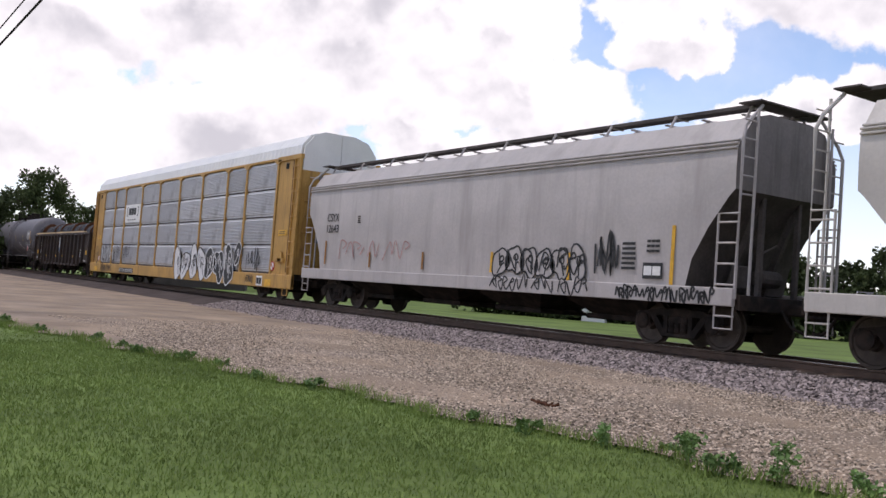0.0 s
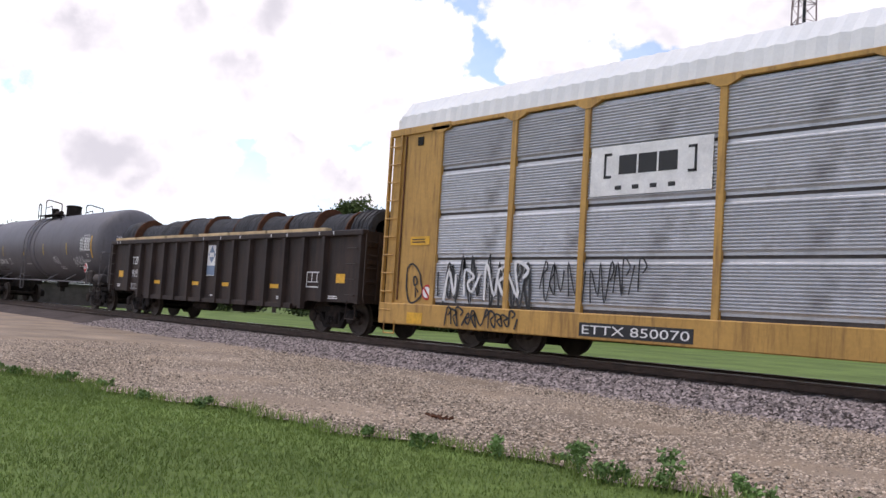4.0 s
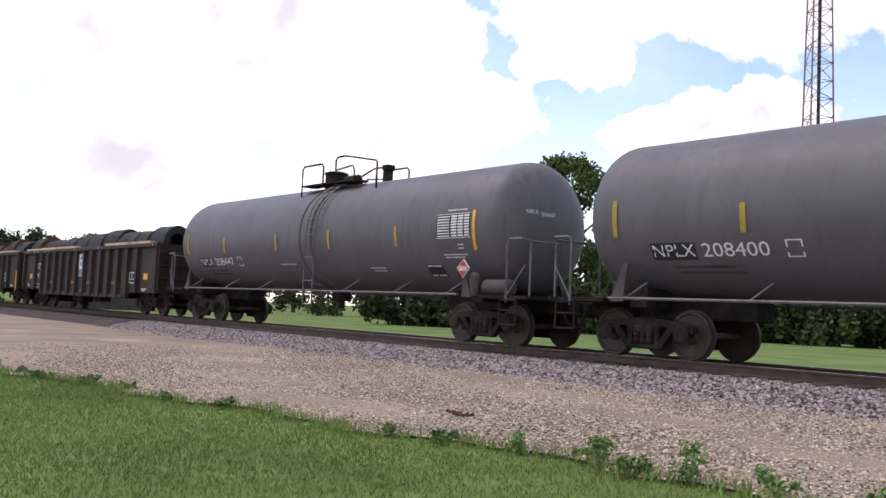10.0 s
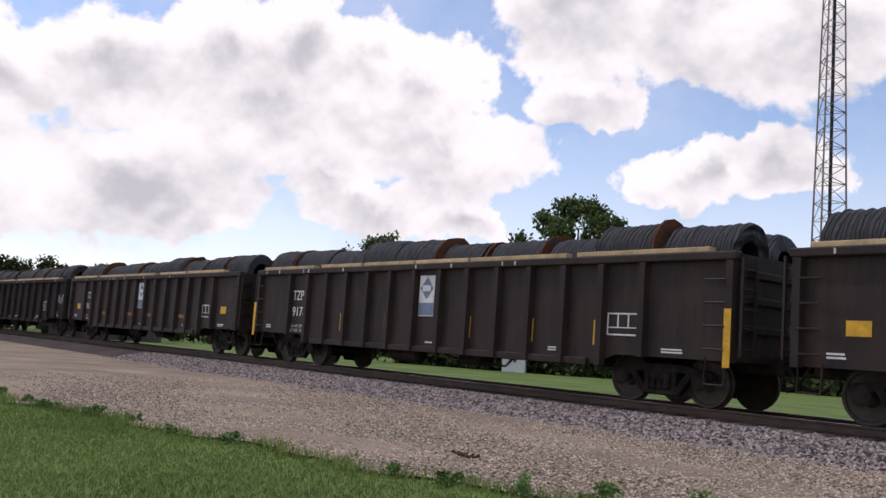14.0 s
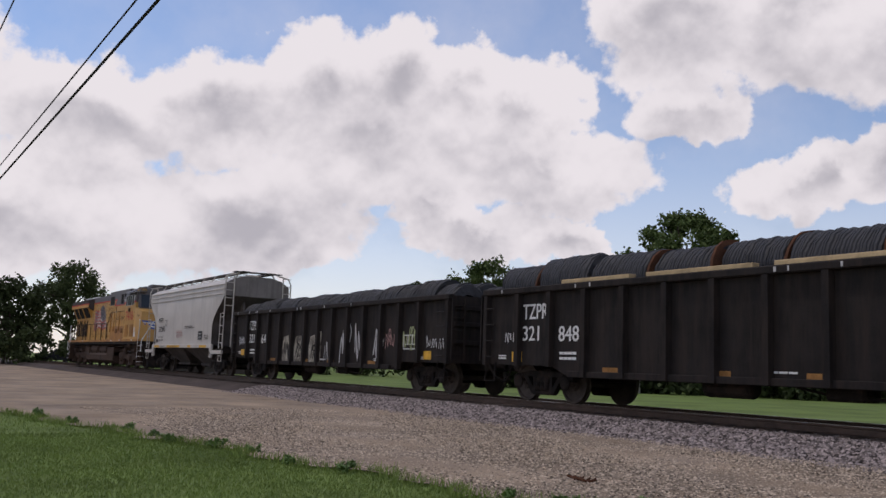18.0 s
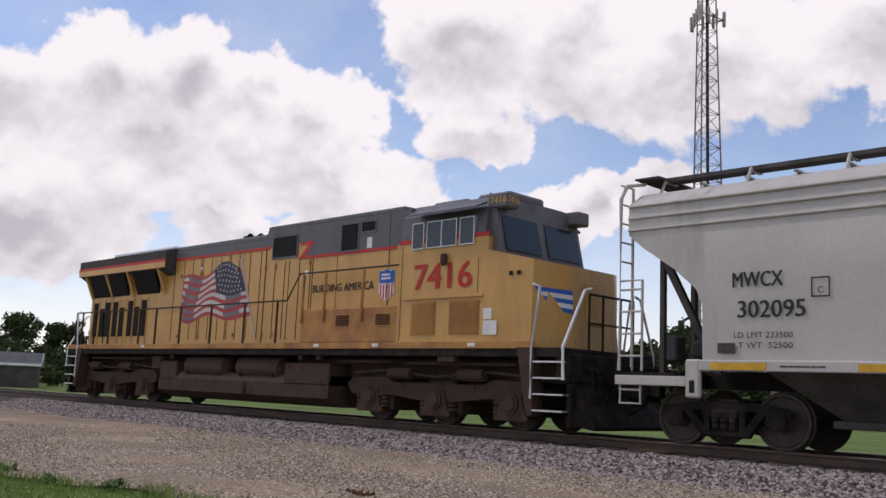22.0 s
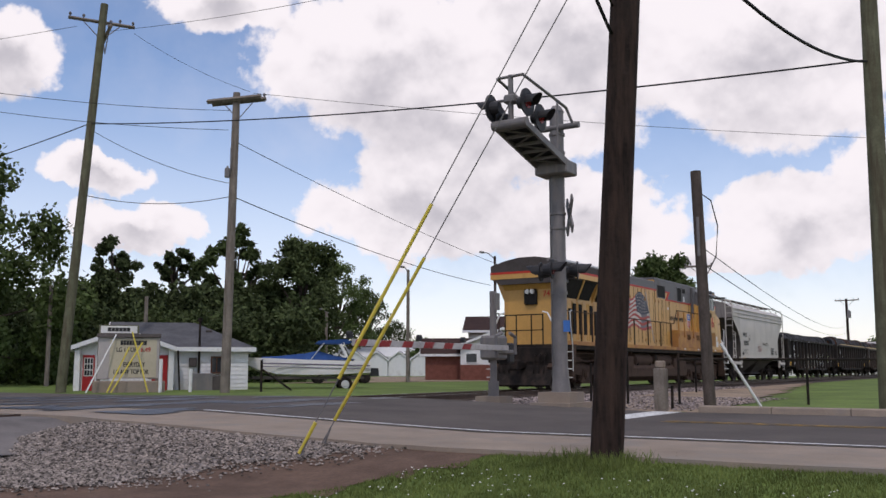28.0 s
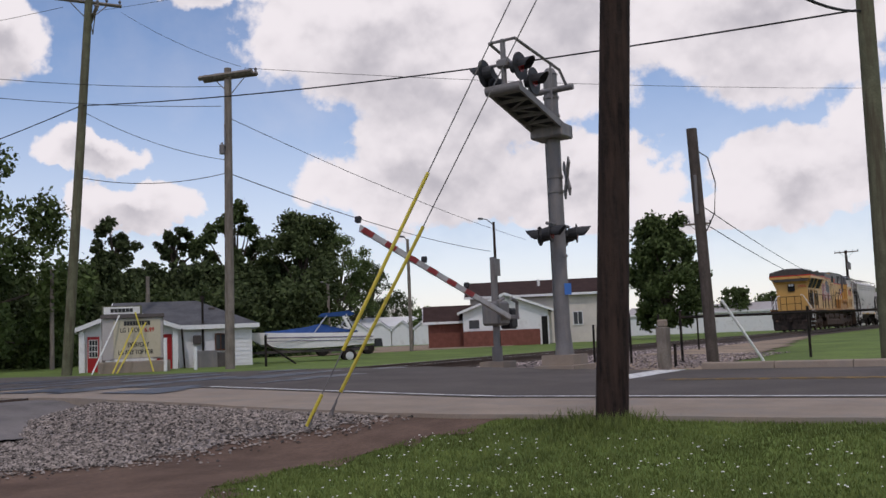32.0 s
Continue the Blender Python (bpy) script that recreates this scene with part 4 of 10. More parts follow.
bars("small_print", hopW, 3.9, yb, 1.72, 0.6, 0.25, 3, HOPDARK, cols=3, seed=16, fill=0.35)
for x0, x1 in ((-4.4, -3.47), (-2.1, 0.1), (1.4, 1.85), (3.18, 4.15)):
    plate("reflector_strip", hopW, x0, x1, 1.24, 1.35, -1.593, REFLECT)
bars("sill_print", hopW, -2.9, -1.593, 1.3, 0.7, 0.05, 1, HOPDARK, cols=6, seed=17)
# ---- autorack ----
rack = rolling(thing("autorack_car", "autorack car with zinc side panels, yellow ends and graffiti", "train car", group="cars of the train"), 204.65)
bm = bmesh.new()
HLR = 14.0
# solid dark box fills the hollow car; its colour stands for shade inside
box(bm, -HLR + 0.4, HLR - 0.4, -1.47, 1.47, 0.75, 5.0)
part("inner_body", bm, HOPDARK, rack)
for s_ in (-1, 1):
    bm = bmesh.new()
    box(bm, -HLR, HLR, s_ * 1.54 - 0.06, s_ * 1.54 + 0.06, 0.42, 0.92, 0.02)
    part("side_sill", bm, RACKYELLOW, rack)
    bm = bmesh.new()
    box(bm, -HLR + 0.05, HLR - 0.05, s_ * 1.5 - 0.06, s_ * 1.5 + 0.06, 5.03, 5.12, 0.01)
    part("top_rail", bm, RACKYELLOW, rack)
# roof of corrugated white sheets
bm = bmesh.new()
n = 150
rings = []
for i in range(n + 1):
    x = -HLR + 0.25 + (2 * HLR - 0.5) * i / n
    d = 0.02 if i % 2 else 0.0
    prof_ = [(-1.5, 5.1), (-1.45, 5.5), (-1.15, 5.88), (-0.6, 6.05), (0.6, 6.05), (1.15, 5.88), (1.45, 5.5), (1.5, 5.1)]
    rings.append([bm.verts.new((x, y * (1 - d * 0.6), z - d)) for y, z in prof_])
for a, b in zip(rings, rings[1:]):
    for k in range(7):
        bm.faces.new((a[k], a[k + 1], b[k + 1], b[k]))
bm.faces.new(rings[0]), bm.faces.new(rings[-1][::-1])
part("roof", bm, RACKROOF, rack, "white corrugated roof")
# one corrugated side panel, shared
ROWS, PZ = 4, 0.96
POSTS = (-12.1, -9.7, -7.7, -4.69, -1.78, 1.22, 4.2, 7.13, 9.15, 12.05)
X0, X1 = POSTS[0], POSTS[-1]
ph = (5.03 - PZ) / ROWS


def rack_panel(wide):
    """A corrugated sheet with a flat lip along its top and bottom."""
    bm = bmesh.new()
    ridges = [(0.03, 0.012), (0.08, 0.012)]
    for k in range(14):
        z = 0.1 + (ph - 0.2) * k / 14
        ridges += [(z + 0.004, 0.0), (z + (ph - 0.2) / 28, -0.03), (z + (ph - 0.2) / 14 - 0.012, -0.028)]
    ridges += [(ph - 0.08, 0.012), (ph - 0.03, 0.012)]
    a = [bm.verts.new((0.06, d, z)) for z, d in ridges]
    b = [bm.verts.new((wide - 0.06, d, z)) for z, d in ridges]
    for k in range(len(ridges) - 1):
        bm.faces.new((a[k], b[k], b[k + 1], a[k + 1]))
    me = bpy.data.meshes.new("side_panel")
    bmesh.ops.recalc_face_normals(bm, faces=bm.faces)
    bm.to_mesh(me), bm.free()
    me.materials.append(RACKZINC)
    return me


PANELS = [rack_panel(b - a) for a, b in zip(POSTS, POSTS[1:])]
for side in (-1, 1):
    for c, me in enumerate(PANELS):
        for r in range(ROWS):
            p = new("side_panel", me)
            p.parent = rack
            p.matrix_basis = pose(POSTS[c], -1.5, PZ + r * ph) if side < 0 else pose(POSTS[c + 1], 1.5, PZ + r * ph, 0, 0, 180)
    for x in POSTS:
        bm = bmesh.new()
        box(bm, x - 0.075, x + 0.075, side * 1.52 - 0.045, side * 1.52 + 0.045, 0.9, 5.0, 0.01)
        prism(bm, [(x - 0.08, 4.9), (x + 0.08, 4.9), (x + 0.34, 5.02), (x + 0.34, 5.06), (x - 0.34, 5.06), (x - 0.34, 5.02)], "y", side * 1.53 - 0.05, side * 1.53 + 0.05)
        part("side_post", bm, RACKYELLOW, rack)
    for e, xa, xb in ((-1, -HLR, X0), (1, X1, HLR)):
        xe = xa if e < 0 else xb - 0.5
        for nm, box_ in (("end_wall_panel", (xa + 0.12, xb - 0.08, side * 1.5 - 0.03, side * 1.5 + 0.03, 0.9, 5.0)), ("end_top_beam", (xa, xb + 0.3 * (e < 0), side * 1.52 - 0.06, side * 1.52 + 0.06, 4.98, 5.14)),
                         ("ladder_rail", (xe, xe + 0.06, side * 1.55 - 0.04, side * 1.55 + 0.04, 0.5, 4.98)), ("ladder_rail", (xe + 0.44, xe + 0.5, side * 1.55 - 0.04, side * 1.55 + 0.04, 0.5, 4.98))):
            bm = bmesh.new()
            box(bm, *box_)
            part(nm, bm, RACKYELLOW, rack)
        for x, w, z in ((xe + 0.62 if e < 0 else xe - 0.12, 0.02, 0.0),):
            bm = bmesh.new()
            box(bm, x - w, x + w, side * 1.545 - 0.01, side * 1.545 + 0.01, 1.0, 4.95)
            part("wall_seam", bm, RUST, rack)
        bm = bmesh.new()
        x = xe + 1.15 if e < 0 else xe - 0.65
        box(bm, x - 0.1, x + 0.1, side * 1.54 - 0.012, side * 1.54 + 0.012, 4.68, 4.88)
        part("vent_hole", bm, GRILLE, rack)
        for k in range(10):
            bm = bmesh.new()
            tube(bm, [(xe + 0.03, side * 1.6, 0.75 + 0.44 * k), (xe + 0.47, side * 1.6, 0.75 + 0.44 * k)], 0.02, 5)
            part("ladder_rung", bm, RACKYELLOW, rack)
for e in (-1, 1):
    for s_ in (-1, 1):
        bm = bmesh.new()
        box(bm, e * (HLR - 0.12) - 0.04, e * (HLR - 0.12) + 0.04, min(0.01 * s_, 1.46 * s_), max(0.01 * s_, 1.46 * s_), 0.95, 4.6, 0.01)
        part("end_door", bm, RACKYELLOW, rack)
        for k in range(6):
            z = 1.3 + 0.55 * k
            bm = bmesh.new()
            box(bm, e * (HLR - 0.08) - 0.02, e * (HLR - 0.08) + 0.02, min(0.15 * s_, 1.3 * s_), max(0.15 * s_, 1.3 * s_), z, z + 0.14, 0.01)
            part("end_door_rib", bm, RACKYELLOW, rack)
        bm = bmesh.new()
        prism(bm, [(0.01 * s_, 4.6), (1.44 * s_, 4.6), (1.42 * s_, 5.42), (1.1 * s_, 5.82), (0.5 * s_, 5.99), (0.01 * s_, 5.99)], "x", e * (HLR - 0.14) - 0.04, e * (HLR - 0.14) + 0.04)
        part("end_door_top", bm, RACKROOF, rack, "white upper door panel")
        for z in (2.1, 3.4, 4.3):
            bm = bmesh.new()
            box(bm, e * (HLR - 0.06) - 0.02, e * (HLR - 0.06) + 0.02, min(0.3 * s_, 0.8 * s_), max(0.3 * s_, 0.8 * s_), z, z + 0.14)
            part("door_slot", bm, GRILLE, rack)
    bm = bmesh.new()
    box(bm, min(e * 10.5, e * HLR), max(e * 10.5, e * HLR), -0.6, 0.6, 0.55, 0.8)
    part("end_sill", bm, UNDER, rack)
    truck(rack, e * 10.6, 204.65)
    coupler(rack, e * HLR, e)
    bm = bmesh.new()
    tube(bm, [(e * 13.75, -1.6, 0.5), (e * 13.75, -1.6, 0.2), (e * 13.35, -1.6, 0.2), (e * 13.35, -1.6, 0.5)], 0.022, 5)
    part("stirrup_step", bm, RACKYELLOW, rack)
bm = bmesh.new()
box(bm, -10, 10, -0.5, 0.5, 0.5, 0.78, 0.03)
part("centre_sill", bm, UNDER, rack)
ya = -1.545
graffiti(rack, 1.4, 5.55, 0.5, 1.8, -1.606, LETTERBLACK, SPRAYPALE, 4, 0.05, 21)
graffiti(rack, 5.5, 8.65, 0.46, 1.82, -1.611, SPRAYPALE, LETTERBLACK, 3, 0.06, 22)
graffiti(rack, 8.62, 9.3, 1.15, 1.98, -1.606, SPRAYPALE, LETTERBLACK, 1, 0.05, 23)
tag(rack, 1.0, 1.7, 0.95, 1.75, ya, LETTERBLACK, 0.05, 29, 9)
tag(rack, 5.7, 8.3, 0.8, 1.75, -1.618, SPRAYPALE, 0.05, 30, 8)
tag(rack, 1.8, 5.2, 0.8, 1.7, -1.613, LETTERBLACK, 0.04, 36, 9)
tag(rack, -12.0, -8.9, 0.8, 2.1, ya, LETTERBLACK, 0.06, 24, 14)
tag(rack, -11.8, -9.2, 1.0, 1.9, ya - 0.004, SPRAYPALE, 0.07, 37, 8)
tag(rack, -8.8, -6.2, 1.1, 2.0, ya, LETTERBLACK, 0.035, 25, 14)
tag(rack, 9.7, 11.1, 1.0, 1.9, ya, LETTERBLACK, 0.04, 26, 8)
graffiti(rack, -13.1, -12.45, 0.98, 1.75, -1.54, LETTERBLACK, None, 1, 0.05, 27)
tag(rack, -11.6, -9.2, 0.46, 0.9, -1.61, LETTERBLACK, 0.045, 28, 12)
tag(rack, 9.9, 10.7, 0.5, 0.85, -1.61, LETTERBLACK, 0.035, 38, 5)
plate("number_board", rack, -7.6, -5.05, 0.48, 0.74, -1.603, LETTERBLACK)
lettering("car_number", "ETTX 850070", 0.24, (-6.33, -1.612, 0.6), LETTERWHITE, rack, width=2.4)
plate("emblem_panel", rack, -7.55, -4.85, 3.15, 4.1, ya, LETTERWHITE)
bars("emblem", rack, -6.2, ya - 0.005, 3.72, 1.35, 0.4, 1, LETTERBLACK, cols=3, fill=0.9, seed=31)
bm = bmesh.new()
for e in (-1, 1):
    for a, b, c, d in ((0.98, 1.03, 3.48, 3.96), (0.85, 1.03, 3.48, 3.53), (0.85, 1.03, 3.91, 3.96)):
        box(bm, -6.2 + min(e * a, e * b), -6.2 + max(e * a, e * b), ya - 0.009, ya - 0.004, c, d)
part("emblem_brackets", bm, LETTERBLACK, rack)
for k in range(4):
    plate("emblem_mark", rack, -6.95 + 0.4 * k, -6.8 + 0.4 * k, 3.25, 3.33, ya - 0.004, LETTERBLACK)
plate("inspection_panel", rack, 11.0, 11.55, 0.46, 0.82, -1.603, LETTERWHITE)
bars("inspection_frame", rack, 11.27, -1.608, 0.64, 0.46, 0.28, 1, LETTERBLACK, cols=2, fill=0.8, seed=33)
for x in (12.5, -13.0):
    plate("yellow_placard", rack, x, x + 0.7, 2.3, 2.5, -1.54, REFLECT)
    bars("small_print", rack, x + 0.35, -1.546, 2.4, 0.55, 0.12, 2, LETTERBLACK, seed=34, fill=0.4)
for x in (12.22, -12.28):
    bm = bmesh.new()
    turned(bm, [(-1.55, 0.17), (-1.54, 0.18)], "y", 20, x, 0, 1.2)
    part("warning_sign", bm, LETTERRED, rack)
    bm = bmesh.new()
    turned(bm, [(-1.556, 0.13), (-1.55, 0.13)], "y", 20, x, 0, 1.2)
    part("warning_sign_face", bm, LETTERWHITE, rack)
    bm = bmesh.new()
    prism(bm, [(x - 0.11, 1.29), (x - 0.08, 1.32), (x + 0.11, 1.11), (x + 0.08, 1.08)], "y", -1.562, -1.556)
    part("warning_sign_bar", bm, LETTERRED, rack)
bm = bmesh.new()
turned(bm, [(-1.62, 0.2), (-1.58, 0.2)], "y", 16, 12.9, 0, 1.55)
box(bm, 12.6, 13.2, -1.62, -1.52, 1.35, 1.5, 0.02)
part("hand_brake", bm, RACKYELLOW, rack)
for x in (12.05, -12.6):
    plate("reflector_strip", rack, x - 0.28, x + 0.28, 0.46, 0.72, -1.606, REFLECT)
# ---- tank cars ----
TC, TR = 2.70, 1.53   # height of the tank's middle, its radius


def on_tank(bm, pts, y_proud=0.004):
    """Lays flat x-z outlines on the near side of the tank's curve."""
    for path in pts:
        vs = []
        for x, z in path:
            dz = z - TC
            vs.append(bm.verts.new((x, -math.sqrt(max((TR + y_proud) ** 2 - dz * dz, 0.01)), z)))
        bm.faces.new(vs)


def curved_rect(x0, x1, z0, z1, n=3):
    out = []
    for k in range(n):
        a, b = z0 + (z1 - z0) * k / n, z0 + (z1 - z0) * (k + 1) / n
        out.append([(x0, a), (x1, a), (x1, b), (x0, b)])
    return out


def tank_letters(name, text, size, x, z, material, car, width=None):
    me = text_mesh(text, size, width)
    for v in me.vertices:
        zz = v.co.z + z
        v.co = (v.co.x + x, -math.sqrt((TR + 0.005) ** 2 - (zz - TC) ** 2), zz)
    return finish(name, me, material, car)


# pipes paler than the underframe: light on them is put into the colour
RAILGREY = mat("lit_sooty_pipe", (0.15, 0.14, 0.14), 0.55, var=0.25, scale=3, fine=20, dirt=(0.06, 0.05, 0.045), dirt_scale=3, dirt_amount=0.6)
DULLREFLECT = mat("dusty_yellow_strip", (0.40, 0.27, 0.035), 0.5, var=0.2, scale=4, fine=20)


def tank_car(label, u, number, turned_round=False):
    car = rolling(thing("tank_car", label, "train car", group="cars of the train"), u)
    hl = 8.62
    bm = bmesh.new()
    cap = [(0.77 * (1 - math.sin(a)), max(TR * math.cos(a), 0.03)) for a in (radians(d) for d in (90, 78, 66, 54, 42, 30, 20, 10, 0))]
    rings = [(-hl + a, r) for a, r in cap] + [(-0.7, TR), (0.7, TR)] + [(hl - a, r) for a, r in cap[::-1]]
    turned(bm, rings, "x", 48, 0, 0, TC)
    part("tank", bm, TANKGREY, car, smooth=40)
    for x in (-0.5, 0.1) if turned_round else (-0.1, 0.5):
        bm = bmesh.new()
        turned(bm, [(x - 0.1, TR + 0.001), (x - 0.09, TR + 0.03), (x + 0.09, TR + 0.03), (x + 0.1, TR + 0.001)], "x", 48, 0, 0, TC)
        part("tank_band", bm, TANKGREY, car, smooth=40)
    # stub sills, bolsters
    for e in (-1, 1):
        xt = 7.24 * e + 0.11      # truck centre
        bm = bmesh.new()
        box(bm, min(e * 5.2, e * 9.1), max(e * 5.2, e * 9.1), -0.3, 0.3, 0.75, 1.12, 0.03)
        prism(bm, [(-1.2, 0.95), (1.2, 0.95), (1.2, 1.32), (0.8, 1.3), (-0.8, 1.3), (-1.2, 1.32)], "x", xt - 0.2, xt + 0.2)
        part("stub_sill", bm, UNDER, car)
        bm = bmesh.new()
        box(bm, min(e * 7.75, e * 9.2), max(e * 7.75, e * 9.2), -1.5, 1.5, 1.03, 1.1)
        part("end_platform", bm, UNDER, car)
        for y in (-1.5, 1.5):
            bm = bmesh.new()
            tube(bm, [(e * 8.6, y, 0.95), (e * 8.6, y, 2.22), (e * 8.67, y, 2.31), (e * 9.05, y, 2.31), (e * 9.16, y * 0.9, 2.26), (e * 9.16, y * 0.3, 2.26)], 0.03, 6)
            tube(bm, [(e * 9.16, y * 0.9, 2.26), (e * 9.16, y * 0.9, 1.08)], 0.026, 6)
            tube(bm, [(e * 8.62, y, 1.1), (e * 9.1, y * 0.96, 1.75)], 0.018, 5)
            part("end_railing", bm, RAILGREY, car)
            bm = bmesh.new()
            for x0 in (8.45, 8.95):
                tube(bm, [(e * x0, y * 1.02, 1.05), (e * x0, y * 1.02, 0.48)], 0.02, 5)
            for z in (0.48, 0.78, 1.0):
                tube(bm, [(e * 8.45, y * 1.02, z), (e * 8.95, y * 1.02, z)], 0.018, 5)
            part("stirrup_step", bm, UNDER, car)
        truck(car, xt, u)
        coupler(car, e * 9.05, e)
    for y in (-1.52, 1.52):
        bm = bmesh.new()
        tube(bm, [(-7.6, y, 1.1), (7.0, y, 1.1)], 0.03, 6)
        for x in (-7.2, -4.6, -2.3, 2.3, 4.6, 6.6):
            tube(bm, [(x, y, 1.1), (x + 0.18, y * 0.72, 1.42)], 0.022, 5)
        part("side_handrail", bm, RAILGREY, car)
        bm = bmesh.new()
        prism(bm, [(7.2, 1.04), (7.5, 1.04), (7.33, 1.5), (7.23, 1.5)], "y", y - 0.02, y + 0.02)
        part("corner_gusset", bm, HOPDARK, car)
        bm = bmesh.new()
        prism(bm, [(-7.55, 1.04), (-7.25, 1.04), (-7.15, 1.75), (-7.25, 1.75)], "y", y - 0.02, y + 0.02)
        part("corner_gusset", bm, HOPDARK, car)
    # ladder beside the middle, top platform and fittings; one car stands the other way round
    e = -1 if turned_round else 1
    for s_ in (-1, 1):
        bm = bmesh.new()
        arc = [(s_ * (TR + 0.12) * math.sin(a), TC + (TR + 0.12) * math.cos(a)) for a in (0.35, 0.55, 0.75, 0.95, 1.15, 1.4, 1.6)] + [(s_ * (TR + 0.12), 1.7), (s_ * (TR + 0.12), 0.72)]
        for x in (0.53, 1.0):
            tube(bm, [(e * x, y, z) for y, z in arc], 0.025, 5)
        for k in range(13):
            i = k * (len(arc) - 1) / 12
            j = min(int(i), len(arc) - 2)
            f = i - j
            y, z = arc[j][0] * (1 - f) + arc[j + 1][0] * f, arc[j][1] * (1 - f) + arc[j + 1][1] * f
            tube(bm, [(e * 0.53, y, z), (e * 1.0, y, z)], 0.018, 5)
        for x in (0.5, 1.03):
            tube(bm, [(e * x, s_ * (TR + 0.12), 1.3), (e * x, s_ * (TR - 0.2), 1.25)], 0.02, 5)
        part("side_ladder", bm, RAILGREY, car)
    for y0 in (-0.95, 0.45):
        bm = bmesh.new()
        xa, xb = sorted((e * -1.1, e * 1.45) if turned_round else (-1.05, 1.75))
        box(bm, xa, xb, y0, y0 + 0.5, 4.2, 4.24)
        part("top_platform", bm, UNDER, car)
    for y in (-0.95, 0.95):
        bm = bmesh.new()
        low, high = (-1.0, 0.15), (0.8, 2.83)
        if turned_round:
            low, high = (1.15, 1.5), (-1.8, 0.47)
        elif y > 0:
            low, high = (0.75, 1.75), (-1.0, 0.5)
        a, b = low
        tube(bm, [(e * a, y, 3.9), (e * a, y, 4.72), (e * (a + 0.1), y, 4.8), (e * (b - 0.1), y, 4.8), (e * b, y, 4.72), (e * b, y, 4.1)], 0.028, 6)
        part("platform_railing", bm, UNDER, car)
        bm = bmesh.new()
        a, b = high if y < 0 and not turned_round else high[::-1]
        d = 1 if b > a else -1
        tube(bm, [(e * a, y, 4.05), (e * a, y, 4.84), (e * (a + d * 0.1), y, 4.92), (e * (a + d * 0.5), y, 4.92), (e * (b - d * 0.08), y, 4.66), (e * b, y, 4.6), (e * b, y, 3.9)], 0.028, 6)
        tube(bm, [(e * a, y, 4.55), (e * (a + d * 0.85), y, 4.62), (e * (a + d * 0.95), y, 4.5), (e * (a + d * 0.95), y, 4.15)], 0.022, 6)
        part("platform_railing", bm, UNDER, car)
    bm = bmesh.new()
    turned(bm, [(4.15, 0.33), (4.62, 0.33), (4.64, 0.36), (4.7, 0.36), (4.74, 0.24)], "z", 20, -0.62 * e, 0, 0)
    part("manway_dome", bm, UNDER, car)
    bm = bmesh.new()
    turned(bm, [(4.1, 0.13), (4.55, 0.13), (4.57, 0.18), (4.7, 0.18), (4.72, 0.08)], "z", 14, 2.05 * e, 0, 0)
    part("safety_valve", bm, UNDER, car)
    bm = bmesh.new()
    turned(bm, [(0.35 * e, 0.13), (0.95 * e, 0.13)], "x", 12, 0, -0.25, 4.38)
    xa, xb = sorted((0.4 * e, 0.9 * e))
    box(bm, xa, xb, -0.35, 0.35, 4.15, 4.28)
    part("valve_housing", bm, UNDER, car)
    bm = bmesh.new()
    box(bm, -0.22, 0.22, -0.22, 0.22, 0.85, 1.25, 0.05)
    turned(bm, [(0.65, 0.1), (0.9, 0.12)], "z", 12, 0, 0, 0)
    part("bottom_outlet", bm, UNDER, car)
    bm = bmesh.new()
    turned(bm, [(7.68, 0.13), (7.73, 0.18), (8.5, 0.18), (8.55, 0.13)], "x", 20, 0, -1.25, 1.27)
    part("air_reservoir", bm, HOPDARK, car, smooth=40)
    # markings
    for x, z0, z1 in ((7.5, 2.1, 3.0), (4.57, 2.25, 2.75), (1.5, 2.25, 2.75), (-1.4, 2.25, 2.75), (-4.76, 2.25, 2.75), (-7.5, 2.25, 2.95)):
        bm = bmesh.new()
        on_tank(bm, curved_rect(x - 0.055, x + 0.055, z0, z1, 14), 0.012)
        part("reflector_strip", bm, REFLECT if x > 7 else DULLREFLECT, car)
    bm = bmesh.new()
    on_tank(bm, curved_rect(6.17, 7.38, 2.38, 2.95))
    part("data_panel", bm, LETTERBLACK, car)
    bm = bmesh.new()
    for r in range(8):
        z = 2.42 + 0.064 * r
        for c, (a, b) in enumerate(((6.21, 6.65), (6.71, 6.91), (6.95, 7.13), (7.17, 7.34))):
            on_tank(bm, [[(a, z), (b, z), (b, z + 0.03 + 0.012 * (c > 0)), (a, z + 0.03 + 0.012 * (c > 0))]], 0.008)
    for r in (2.385, 2.935):
        on_tank(bm, [[(6.17, r), (7.38, r), (7.38, r + 0.014), (6.17, r + 0.014)]], 0.009)
    part("data_panel_print", bm, LETTERWHITE, car)
    plate_ = bmesh.new()
    on_tank(plate_, curved_rect(5.5, 6.1, 1.52, 1.8, 2), 0.006)
    part("inspection_panel", plate_, LETTERBLACK, car)
    for a, b in ((5.54, 5.74), (5.78, 6.06)):
        for z0, z1 in ((1.54, 1.57), (1.75, 1.78)):
            bm = bmesh.new()
            on_tank(bm, [[(a, z0), (b, z0), (b, z1), (a, z1)]], 0.01)
            part("inspection_mark", bm, LETTERWHITE, car)
    for x, z, w, h in ((-0.95, 1.85, 0.9, 0.03), (3.45, 1.72, 0.65, 0.03), (3.5, 1.65, 0.55, 0.03), (6.75, 2.0, 0.85, 0.03), (6.7, 1.94, 0.7, 0.03), (7.0, 2.22, 0.2, 0.03), (7.0, 2.14, 0.2, 0.03), (6.9, 3.02, 0.7, 0.03),
                       (-5.75, 1.68, 1.3, 0.045), (-5.6, 1.58, 1.4, 0.045)):
        bm = bmesh.new()
